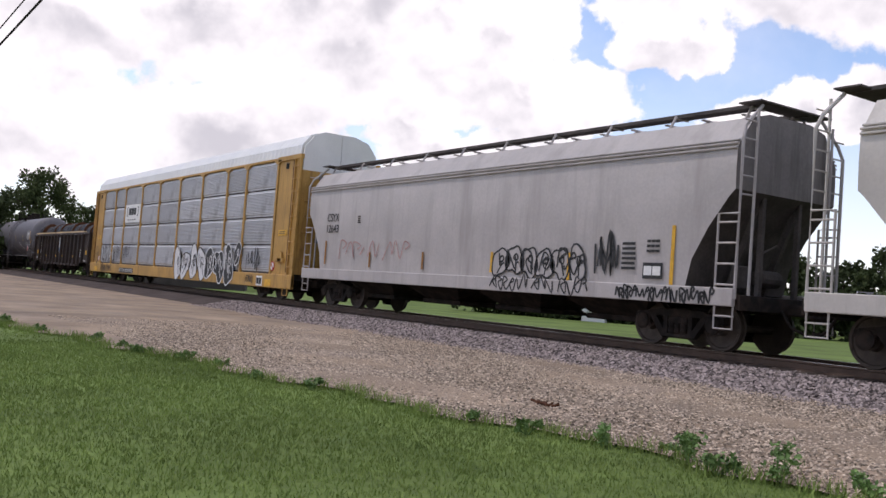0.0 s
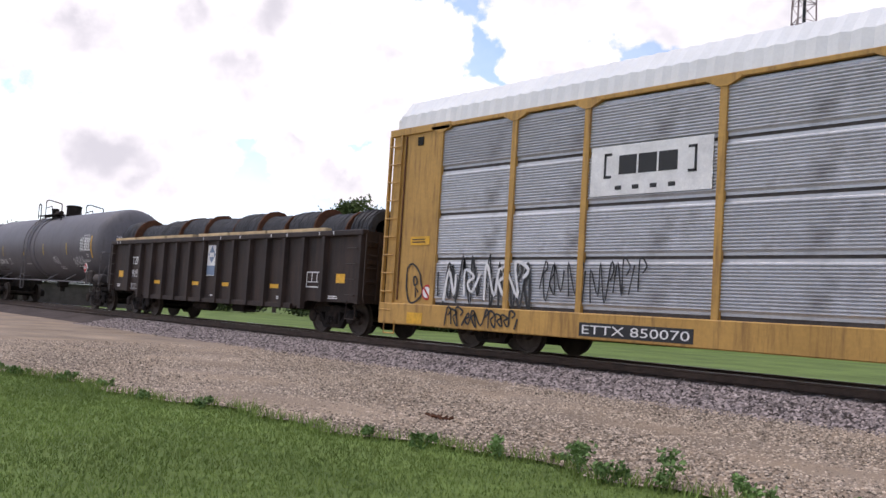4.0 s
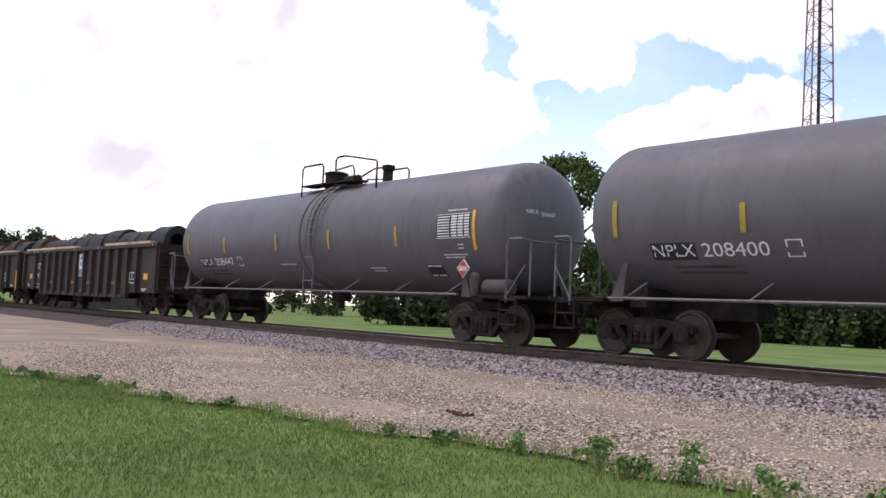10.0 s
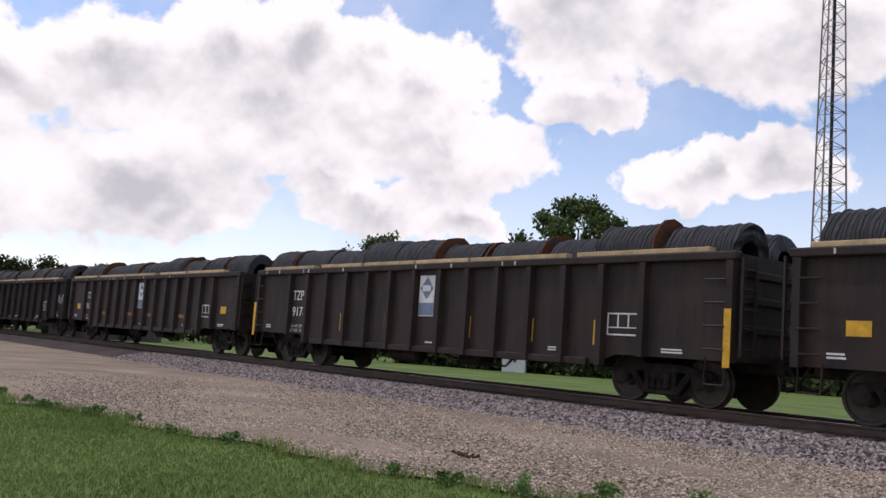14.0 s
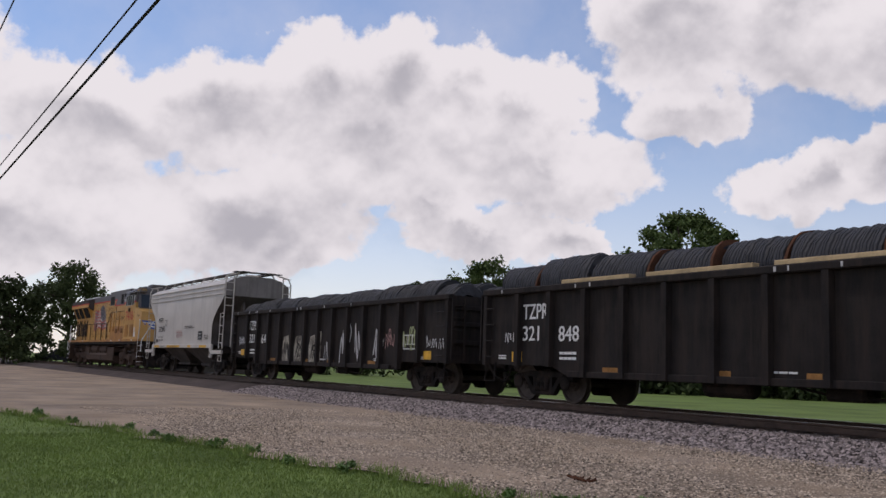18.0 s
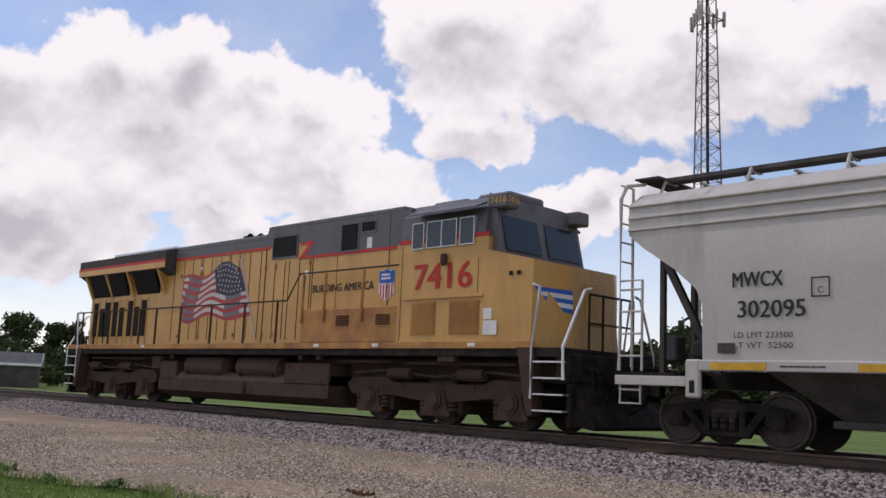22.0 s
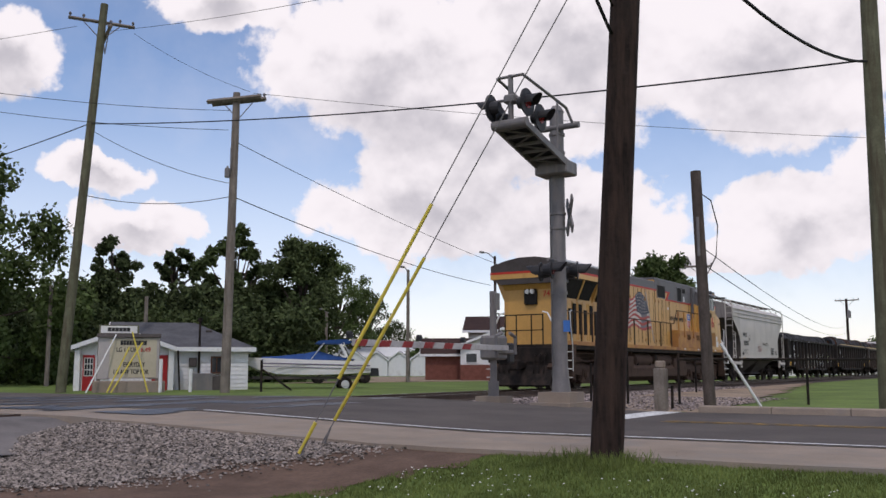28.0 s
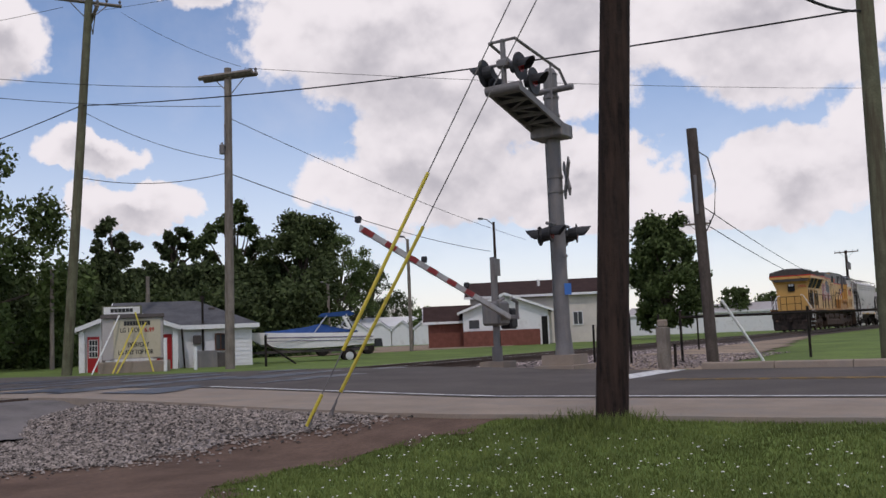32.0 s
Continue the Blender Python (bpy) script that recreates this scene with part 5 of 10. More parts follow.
        on_tank(bm, [[(x - w / 2, z), (x + w / 2, z), (x + w / 2, z + h), (x - w / 2, z + h)]], 0.006)
        part("stencil_line", bm, HOPDARK if h > 0.04 else SPRAYGREY, car)
    bm = bmesh.new()
    on_tank(bm, curved_rect(-6.75, -5.78, 1.82, 2.12, 2), 0.003)
    part("initials_backing", bm, LETTERBLACK, car)
    tank_letters("car_initials", "NPLX", 0.3, -6.27, 1.97, LETTERWHITE, car, width=0.9)
    tank_letters("car_number", number, 0.33, -5.0, 1.97, LETTERWHITE, car, width=1.3)
    bm = bmesh.new()
    for a, b, c, d in ((-4.05, -3.75, 1.84, 1.86), (-4.05, -3.75, 2.1, 2.12), (-4.05, -4.02, 1.84, 2.12), (-3.78, -3.75, 1.84, 2.12)):
        on_tank(bm, [[(a, c), (b, c), (b, d), (a, d)]], 0.005)
    part("class_box", bm, LETTERWHITE, car)
    # hazard placard in its holder
    bm = bmesh.new()
    prism(bm, [(7.28, 1.47), (7.49, 1.68), (7.28, 1.89), (7.07, 1.68)], "y", -1.6, -1.57)
    part("placard_edge", bm, LETTERWHITE, car)
    bm = bmesh.new()
    prism(bm, [(7.28, 1.49), (7.47, 1.68), (7.28, 1.87), (7.09, 1.68)], "y", -1.606, -1.6)
    plac = part("placard", bm, LETTERRED, car, "red diamond hazard placard")
    plate("placard_bar", car, 7.15, 7.41, 1.63, 1.73, -1.606, LETTERWHITE)
    lettering("placard_number", "1987", 0.11, (7.28, -1.614, 1.68), LETTERBLACK, car, width=0.24)
    bm = bmesh.new()
    turned(bm, [(1.08, 0.09), (1.42, 0.13), (1.52, 0.13), (1.6, 0.06)], "z", 12, 7.5, -1.42, 0)
    part("hose_box", bm, HOPDARK, car)
    # the car's letters once more on the head, with two lines of small print
    for nm, txt, y, z, w in (("end_initials", "NPLX", -0.72, 2.98, 0.3), ("end_number", number, -0.3, 2.94, 0.42)):
        me = text_mesh(txt, 0.13, w)
        for v in me.vertices:
            yy, zz = v.co.x + y, v.co.z + z
            v.co = (8.63 - 0.77 + 0.77 * math.sqrt(max(0.0, 1 - (yy * yy + (zz - TC) ** 2) / TR ** 2)) + 0.012, yy, zz)
        finish(nm, me, LETTERWHITE, car)
    return car


tank_car("dark grey tank car with small white graffiti", 163.3, "208433", True)
tank_car("dark grey tank car with yellow reflector strips", 144.45, "208400")
tank_car("dark grey tank car with yellow reflector strips", 125.4, "208447")
t1 = [m_[0] for m_ in MOVERS if m_[0].name.startswith("tank_car")][0]
for x0, x1, z0, z1, n_, sd in ((5.15, 6.45, 1.72, 2.2, 3, 41), (2.65, 3.4, 1.85, 2.2, 2, 42)):
    before = set(bpy.data.objects)
    tag(t1, x0, x1, z0, z1, 0, SPRAYGREY, 0.03, sd, 3 * n_)
    for ob in set(bpy.data.objects) - before:
        for v in ob.data.vertices:
            v.co.y = -math.sqrt(max((TR + 0.007) ** 2 - (v.co.z - TC) ** 2, 0.01))


# ---- gondolas with wire coils ----
WEIGHTS = {"9159": ("219800", "66200"), "9173": ("220300", "65700"), "9178": ("220300", "65700"), "9153": ("220300", "65700")}


def gondola(label, u, name, number, paint, hl=8.5, z0=0.68, z1=2.72, old=False, seed=1):
    rng = random.Random(seed)
    car = rolling(thing("gondola_car", label, "train car", group="cars of the train"), u)
    # wide panels at the ends, narrower ones between
    inner, count = (7.33 if number[1] == "848" else 6.85, 13) if old else (6.53, 14)
    rib_xs = [-hl + 0.1] + [-inner + 2 * inner * k / (count - 1) for k in range(count)] + [hl - 0.1]
    bm = bmesh.new()
    box(bm, -hl, hl, -1.42, 1.42, 0.95, 1.05)
    part("floor", bm, paint, car)
    for s_ in (-1, 1):
        bm = bmesh.new()
        zl = z0 + 0.18
        out = [(-hl, zl), (-hl + 2.6, zl), (-hl + 3.3, z0 - 0.05), (hl - 3.3, z0 - 0.05), (hl - 2.6, zl), (hl, zl), (hl, z1), (-hl, z1)]
        prism(bm, out, "y", s_ * 1.42 - 0.02, s_ * 1.42 + 0.02)
        part("side_wall", bm, paint, car)
        bm = bmesh.new()
        box(bm, -hl - 0.03, hl + 0.03, s_ * 1.48 - 0.1, s_ * 1.48 + 0.1, z1 - 0.13, z1 + 0.02, 0.02)
        part("top_chord", bm, paint, car)
        bm = bmesh.new()
        box(bm, -hl + 3.3, hl - 3.3, s_ * 1.47 - 0.05, s_ * 1.47 + 0.05, z0 - 0.06, z0 + 0.08, 0.01)
        part("bottom_chord", bm, paint, car)
        for x in rib_xs:
            zb = z0 + 0.16 if abs(x) > hl - 2.7 else z0 - 0.05
            bm = bmesh.new()
            prism(bm, [(x - 0.1, s_ * 1.44), (x - 0.07, s_ * 1.57), (x + 0.07, s_ * 1.57), (x + 0.1, s_ * 1.44)], "z", zb, z1 - 0.13)
            part("side_rib", bm, paint, car)
    for e in (-1, 1):
        bm = bmesh.new()
        box(bm, e * hl - 0.04, e * hl + 0.04, -1.42, 1.42, z0 + 0.18, z1 - 0.02)
        part("end_wall", bm, paint, car)
        for z in (1.35, 1.85, 2.3):
            bm = bmesh.new()
            box(bm, min(e * hl, e * (hl + 0.1)), max(e * hl, e * (hl + 0.1)), -1.42, 1.42, z, z + 0.14, 0.02)
            part("end_rib", bm, paint, car)
        end_ladder("end_ladder", car, e * (hl + 0.13), -1.5, -1.1, 0.95, z1 - 0.1, 5, paint)
        for k in range(4):
            bm = bmesh.new()
            tube(bm, [(e * (hl - 0.55), -1.6, 1.05 + 0.4 * k), (e * (hl - 0.15), -1.6, 1.05 + 0.4 * k)], 0.018, 5)
            part("grab_iron", bm, paint, car)
        bm = bmesh.new()
        tube(bm, [(e * (hl - 0.55), -1.52, 0.92), (e * (hl - 0.55), -1.55, 0.45), (e * (hl - 0.15), -1.55, 0.45), (e * (hl - 0.15), -1.52, 0.92)], 0.02, 5)
        part("stirrup_step", bm, paint, car)
        bm = bmesh.new()
        box(bm, min(e * 5, e * (hl + 0.25)), max(e * 5, e * (hl + 0.25)), -0.35, 0.35, 0.68, 0.95, 0.03)
        part("draft_sill", bm, UNDER, car)
        truck(car, e * (hl - 1.85), u)
        coupler(car, e * (hl + 0.2), e)
    bm = bmesh.new()
    box(bm, -5, 5, -0.3, 0.3, 0.6, 0.96)
    part("centre_sill", bm, UNDER, car)
    bm = bmesh.new()
    turned(bm, [(-2.05, 0.16), (-2.0, 0.2), (-0.95, 0.2), (-0.9, 0.16)], "x", 12, 0.2, -0.95, 0.55)
    part("air_reservoir", bm, UNDER, car)
    bm = bmesh.new()
    box(bm, 0.85, 1.6, -1.1, -0.6, 0.4, 0.7, 0.05)
    tube(bm, [(0.2, -1.0, 0.62), (0.9, -1.0, 0.5), (2.4, -1.0, 0.45), (2.7, -1.0, 0.7)], 0.025, 5)
    part("brake_valve", bm, UNDER, car)
    y = -1.445

    def mid(x):
        """The middle of the side panel in which x lies."""
        return next(((a + b) / 2 for a, b in zip(rib_xs, rib_xs[1:]) if a <= x <= b), x)
    if old:
        sh = 0.55 if number[1] == "64" else 0.0
        lettering("car_initials", name, 0.52, ((-6.4 if sh else -6.74), y, 2.12), LETTERWHITE, car, width=0.95)
        lettering("car_number", number[0], 0.5, ((-6.33 if sh else -6.86), y, 1.6), LETTERWHITE, car, width=0.82 if sh else 0.62)
        lettering("car_number", number[1], 0.5, ((-5.2 if sh else -5.5), y, 1.58), LETTERWHITE, car, width=0.45 if sh else 0.7)
    else:
        lettering("car_initials", name, 0.4, (mid(-6.1), y, 1.96), LETTERWHITE, car, width=0.8)
        lettering("car_number", number, 0.38, (mid(-6.1), y, 1.49), LETTERWHITE, car, width=0.74)
    if old:
        bars("weight_print", car, mid(-6.1), y, 1.1, 0.6, 0.24, 2, LETTERWHITE, cols=4, fill=0.5, seed=seed + 3)
    else:
        low_mark, light = WEIGHTS[number]
        lettering("weight_print", "LD LMT " + low_mark, 0.13, (mid(-6.1), y, 1.09), LETTERWHITE, car, width=0.8)
        lettering("weight_print", "LT WT  " + light, 0.13, (mid(-6.1), y, 0.95), LETTERWHITE, car, width=0.8)
    bars("small_print", car, -hl + 0.75, y, 1.05, 0.35, 0.12, 2, LETTERWHITE, seed=seed + 4)
    low_ = 0.42 if old else 0.0
    if number == "9178":
        for x in (-8.48, -5.53, -3.73, -1.68, 1.56, 3.57, 5.38, 8.4):
            z_ = 0.75 if abs(x) > 8 else 1.02
            plate("reflector_strip", car, x - 0.07, x + 0.07, z_, 1.5 + (0.25 if abs(x) > 8 else 0.0), -1.574 if abs(x) > 8 else y, REFLECT)
    else:
        for k, x in enumerate((-7.42, -4.1, -1.1, 1.0, 3.95, 7.28)):
            big = k in (0, 5)
            half = 0.2 if big else 0.24
            plate("reflector_strip", car, x - half, x + half, (1.36 if big else 1.16) - low_, (1.6 if big else 1.28) - low_, y, REFLECT if big or number == "9159" else RUSTYREFLECT)
    bars("small_print", car, 0.3, y, 0.86, 0.6, 0.07, 1, LETTERWHITE, cols=3, seed=seed + 5)
    bars("small_print", car, 4.3, y, 0.9, 0.4, 0.1, 2, LETTERWHITE, seed=seed + 6)
    bm = bmesh.new()
    fx = mid(6.0) - 5.975
    for a, b, c, d in ((5.6, 6.35, 1.22, 1.25), (5.6, 6.35, 1.62, 1.65), (5.6, 5.63, 1.22, 1.65), (6.32, 6.35, 1.22, 1.65), (5.6, 6.35, 1.36, 1.38), (5.85, 5.88, 1.36, 1.65), (6.1, 6.13, 1.36, 1.65)):
        box(bm, a + fx, b + fx, y - 0.004, y, c, d)
    part("inspection_frame", bm, LETTERWHITE, car)
    bars("small_print", car, hl - 1.3, y, 0.98, 0.5, 0.1, 2, LETTERWHITE, seed=seed + 7)
    for k in range(9):
        x = rng.uniform(-hl + 0.4, hl - 0.4)
        plate("chalk_mark", car, x, x + rng.uniform(0.03, 0.06), z1 - 0.1, z1 - 0.01, -1.585, SPRAYGREY)
    if not old:
        # the operator's sign: a blue diamond over a blue foot on a pale panel
        xs_ = mid(0.1) - 0.05
        plate("sign_panel", car, xs_ - 0.29, xs_ + 0.29, 1.48, 2.46, y, LETTERWHITE, "pale sign panel", 0.006)
        bm = bmesh.new()
        prism(bm, [(xs_, 1.88), (xs_ + 0.25, 2.15), (xs_, 2.43), (xs_ - 0.25, 2.15)], "y", y - 0.01, y - 0.006)
        part("sign_diamond", bm, PLACARDBLUE, car)
        plate("sign_foot", car, xs_ - 0.28, xs_ + 0.28, 1.5, 1.8, y - 0.006, PLACARDBLUE)
        bars("sign_emblem", car, xs_, y - 0.012, 2.15, 0.32, 0.16, 1, LETTERWHITE, cols=3, fill=0.9, seed=2)
    old = old and number[1] == "64"
    # the load: coils of wire, rusty plates between them, boards along the rim
    x = -hl + 0.35
    i = 0
    while x < hl - 0.9:
        ln = rng.uniform(1.2, 1.75) if not old else rng.uniform(1.0, 1.5)
        if x + ln > hl - 0.15:
            ln = hl - 0.2 - x
        r = rng.uniform(0.68, 0.86) if not old else 0.82 + 0.04 * rng.random()
        zc = (2.68 if not old else 2.4) + rng.uniform(-0.12, 0.06)
        for row in (-1, 1):
            bm = bmesh.new()
            n = 15
            rr = []
            for k in range(n + 1):
                rr.append((-ln / 2 + ln * k / n, r * (1 - 0.05 * (k % 2)) * rng.uniform(0.955, 1.0)))
            rr = [(-ln / 2 + 0.04, 0.55 * r)] + rr + [(ln / 2 - 0.04, 0.55 * r)]
            seg = 26
            rings = []
            tilt = rng.uniform(-0.2, 0.2)
            for a, q in rr:
                rings.append([bm.verts.new((a + tilt * q * math.sin(2 * math.pi * k / seg), q * (1 + 0.03 * math.sin(3 * k + a * 9)) * math.cos(2 * math.pi * k / seg) * 0.82, q * math.sin(2 * math.pi * k / seg))) for k in range(seg)])
            for a, b in zip(rings, rings[1:]):
                for k in range(seg):
                    bm.faces.new((a[k], a[(k + 1) % seg], b[(k + 1) % seg], b[k]))
            inner = [[bm.verts.new((v.co.x * 0.99, v.co.y, v.co.z)) for v in ring] for ring in (rings[0], rings[-1])]
            for k in range(seg):
                bm.faces.new((inner[0][k], inner[1][k], inner[1][(k + 1) % seg], inner[0][(k + 1) % seg]))
            coil = part("wire_coil", bm, WIRE, smooth=70)
            tagged(coil, "dark coil of drawn steel wire loaded in a gondola", "coil", "wire coils in the gondolas")
            rolling(coil, u + x + ln / 2, row * 0.69, zc)
        if not old and rng.random() < 0.75 and x + ln < hl - 1.2:
            # rusty sheets between the coils, rounded like them, one shoulder bent up
            top, lift, lean = r + rng.uniform(-0.04, 0.07), rng.uniform(-0.06, 0.12), rng.uniform(-7, 7)
            for row in (-1, 1):
                bm = bmesh.new()
                arc = [radians(-30 + 20 * k) for k in range(13)]
                prism(bm, [(0.84 * top * math.cos(a), top * math.sin(a) + (lift if 20 < math.degrees(a) < 75 else 0.0)) for a in arc] + [(-0.6, -1.35), (0.6, -1.35)], "x", -0.03, 0.03)
                pl = part("divider_plate", bm, RUST)
                pl.data.transform(pose(0, 0, 0, 0, lean, rng.uniform(-6, 6)))
                tagged(pl, "rust-brown bent steel sheet between wire coils", "steel plate", "plates in the gondolas")
                rolling(pl, u + x + ln + 0.1, row * 0.69, zc)
            x += 0.2
        x += ln + 0.06
        i += 1
    if not old:
        x = -hl + 0.3
        while x < hl - 1.5:
            ln = rng.uniform(1.8, 3.2)
            if rng.random() < 0.85:
                ln = min(ln, hl - 0.1 - x)
                bm = bmesh.new()
                box(bm, -ln / 2, ln / 2, -0.1, 0.1, 0, 0.09, 0.008)
                b_ = tagged(part("loading_board", bm, LUMBER), "pale raw lumber board on the rim of a gondola", "board", "boards on the gondolas")
                rolling(b_, u + x + ln / 2, -1.44 + rng.uniform(-0.03, 0.03), z1 + 0.022)
            x += ln + rng.uniform(0.02, 0.5)
    return car


gondola("dark brown gondola car loaded with wire coils", 181.42, "TZPR", "9159", GONBROWN, 8.3, seed=5)
gondola("dark brown gondola car loaded with wire coils", 106.78, "TZPR", "9173", GONBROWN, seed=8)
gondola("dark brown gondola car loaded with wire coils", 88.75, "TZPR", "9178", GONBROWN, seed=12)
gondola("dark brown gondola car loaded with wire coils", 70.52, "TZPR", "9153", GONBROWN, seed=19)
gB = gondola("old black gondola car loaded with wire coils", 52.5, "TZPR", ("321", "848"), GONBLACK, 8.75, old=True, seed=23)
gC = gondola("old black gondola car streaked with graffiti, loaded with wire", 33.6, "TZPR", ("3218", "64"), GONBLACK, old=True, seed=31)
SPRAYCREAM = mat("cream_spray", (0.46, 0.42, 0.34), 0.7, var=0.25, scale=2.5, fine=14, dirt=(0.05, 0.04, 0.035), dirt_scale=2.2, dirt_amount=0.85)
# chalky filled letters, one on each panel, with dark strokes over them, and thin tags further on
for k, x in enumerate((-2.95, -1.85, -0.55)):
    for q, (dx, w, zb, zt) in enumerate(((0.0, 0.5, 0.66, 1.72), (0.5, 0.46, 0.66, 1.84))):
        bm = bmesh.new()
        prism(bm, [(x + dx - w / 2, zb), (x + dx + w * 0.4, zb + 0.03), (x + dx + w * 0.55, (zb + zt) / 2), (x + dx + w * 0.5, zt), (x + dx - w * 0.3, zt - 0.06), (x + dx - w * 0.55, (zb + zt) / 2 + 0.1)], "y", -1.448, -1.442)
        part("graffiti_letter", bm, SPRAYCREAM, gC)
    tag(gC, x - 0.15, x + 0.55, 0.8, 1.55, -1.448, GRILLE, 0.05, 60 + k, 4)
for x0, x1, z0, z1, c, w_, sd, n_ in ((-7.9, -7.2, 1.3, 1.75, SPRAYGREY, 0.03, 51, 6), (0.4, 1.1, 0.75, 1.6, SPRAYGREY, 0.03, 58, 4), (1.6, 2.4, 0.7, 2.0, SPRAYGREY, 0.05, 52, 4), (2.7, 3.5, 0.7, 2.1, SPRAYGREY, 0.05, 55, 4), (4.0, 4.7, 0.7, 1.9, SPRAYGREY, 0.05, 59, 4), (4.75, 5.4, 1.2, 1.9, SPRAYPINK, 0.03, 54, 4), (5.8, 6.8, 1.1, 1.9, SPRAYLIME, 0.04, 53, 6), (7.2, 8.2, 1.2, 1.6, SPRAYGREY, 0.025, 57, 8)):
    tag(gC, x0, x1, z0, z1, -1.445, c, w_, sd, n_)
tag(gB, -7.95, -7.3, 1.35, 1.75, -1.445, SPRAYGREY, 0.035, 56, 6)
tag(gB, 6.9, 8.3, 1.5, 2.1, -1.445, SPRAYGREY, 0.04, 57, 8)
# ---- the pushing engine at the tail ----
engine = rolling(thing("diesel_locomotive", "yellow and grey diesel locomotive with a painted waving flag", "locomotive", group="cars of the train"), 0.0)
HY = 1.12       # half width of the hood
# frame and walkway
bm = bmesh.new()
box(bm, -10.6, 10.3, -1.5, 1.5, 1.42, 1.6, 0.02)
part("walkway", bm, UNDER, engine)
bm = bmesh.new()
box(bm, -10.6, 10.2, -0.75, 0.75, 0.95, 1.42, 0.03)
part("underframe", bm, LOCOUNDER, engine)
for s_ in (-1, 1):
    bm = bmesh.new()
    box(bm, -10.6, 9.6, s_ * 1.5 - 0.02, s_ * 1.5 + 0.02, 1.58, 1.72, 0.005)
    part("sill_stripe", bm, LOCORUSTY, engine)
# long hood in two heights
bm = bmesh.new()
prism(bm, [(-HY, 1.6), (HY, 1.6), (HY, 4.5), (HY - 0.25, 4.56), (-HY + 0.25, 4.56), (-HY, 4.5)], "x", -9.95, 0.1)
part("engine_hood", bm, LOCOYELLOW, engine)
bm = bmesh.new()
prism(bm, [(-HY, 1.6), (HY, 1.6), (HY, 4.72), (HY - 0.12, 4.74), (-HY + 0.12, 4.74), (-HY, 4.72)], "x", 0.15, 5.45)
part("equipment_hood", bm, LOCOYELLOW, engine)
# grey upper band with the red line under it, on the near and far sides
for s_ in (-1, 1):
    y0, y1 = (-HY - 0.012, -HY + 0.01) if s_ < 0 else (HY - 0.01, HY + 0.012)
    bm = bmesh.new()
    box(bm, -4.5, 0.15, y0, y1, 4.28, 4.5)
    part("grey_band", bm, LOCOGREY, engine)
    bm = bmesh.new()
    prism(bm, [(0.15, 4.28), (0.15, 4.72), (5.45, 4.72), (5.45, 3.92), (1.75, 3.92), (2.1, 4.28)], "y", y0 - 0.002, y1)
    part("grey_band", bm, LOCOGREY, engine)
    bm = bmesh.new()
    prism(bm, [(-4.5, 4.22), (0.3, 4.22), (0.3, 4.29), (-4.5, 4.29)], "y", y0 - 0.004, y1 + 0.004)
    prism(bm, [(1.62, 4.22), (2.2, 4.22), (2.2, 4.29), (1.62, 4.29)], "y", y0 - 0.005, y1 + 0.005)
    prism(bm, [(2.2, 4.29), (2.02, 4.29), (1.55, 3.86), (1.75, 3.86)], "y", y0 - 0.006, y1 + 0.006)
    prism(bm, [(1.6, 3.86), (5.45, 3.86), (5.45, 3.93), (1.6, 3.93)], "y", y0 - 0.005, y1 + 0.005)
    part("red_line", bm, LOCORED, engine)
bm = bmesh.new()
box(bm, -4.5, 0.15, -HY - 0.014, HY + 0.014, 4.48, 4.64, 0.03)
box(bm, 0.15, 5.45, -HY - 0.016, HY + 0.016, 4.70, 4.83, 0.03)
part("roof", bm, LOCOGREY, engine)
for x, z in ((-3.4, 4.66), (-2.3, 4.66), (0.6, 4.84), (2.4, 4.84), (4.6, 4.84)):
    bm = bmesh.new()
    box(bm, x - 0.3, x + 0.3, -0.5, 0.5, z - 0.04, z + 0.03, 0.02)
    part("roof_hatch", bm, LOCOGREY, engine)
# radiator wings over the rear
bm = bmesh.new()
prism(bm, [(-1.5, 4.02), (-1.5, 4.5), (-0.9, 4.67), (-0.3, 4.77), (0.3, 4.77), (0.9, 4.67), (1.5, 4.5), (1.5, 4.02), (HY, 3.8), (-HY, 3.8)], "x", -10.28, -4.55)
part("radiator_wing", bm, LOCOSOOT, engine, "grey overhanging radiator")
for s_ in (-1, 1):
    bm = bmesh.new()
    box(bm, -10.29, -4.54, s_ * 1.5 - 0.012, s_ * 1.5 + 0.012, 4.0, 4.18)
    part("wing_edge", bm, LOCOYELLOW, engine)
    bm = bmesh.new()
    box(bm, -10.3, -4.53, s_ * 1.5 - 0.016, s_ * 1.5 + 0.016, 4.18, 4.26)
    part("red_line", bm, LOCORED, engine)
for x, c, z0, z1, y1 in ((-10.305, LOCORED, 4.18, 4.26, 1.5), (-10.3, LOCOYELLOW, 4.0, 4.18, 1.5)):
    bm = bmesh.new()
    box(bm, x, x + 0.03, -y1, y1, z0, z1)
    part("wing_edge", bm, c, engine)
bm = bmesh.new()
prism(bm, [(-9.95, 3.75), (-10.28, 4.02), (-10.28, 4.0), (-9.95, 3.6)], "y", -1.1, 1.1)
part("rear_soffit", bm, LOCOYELLOW, engine)
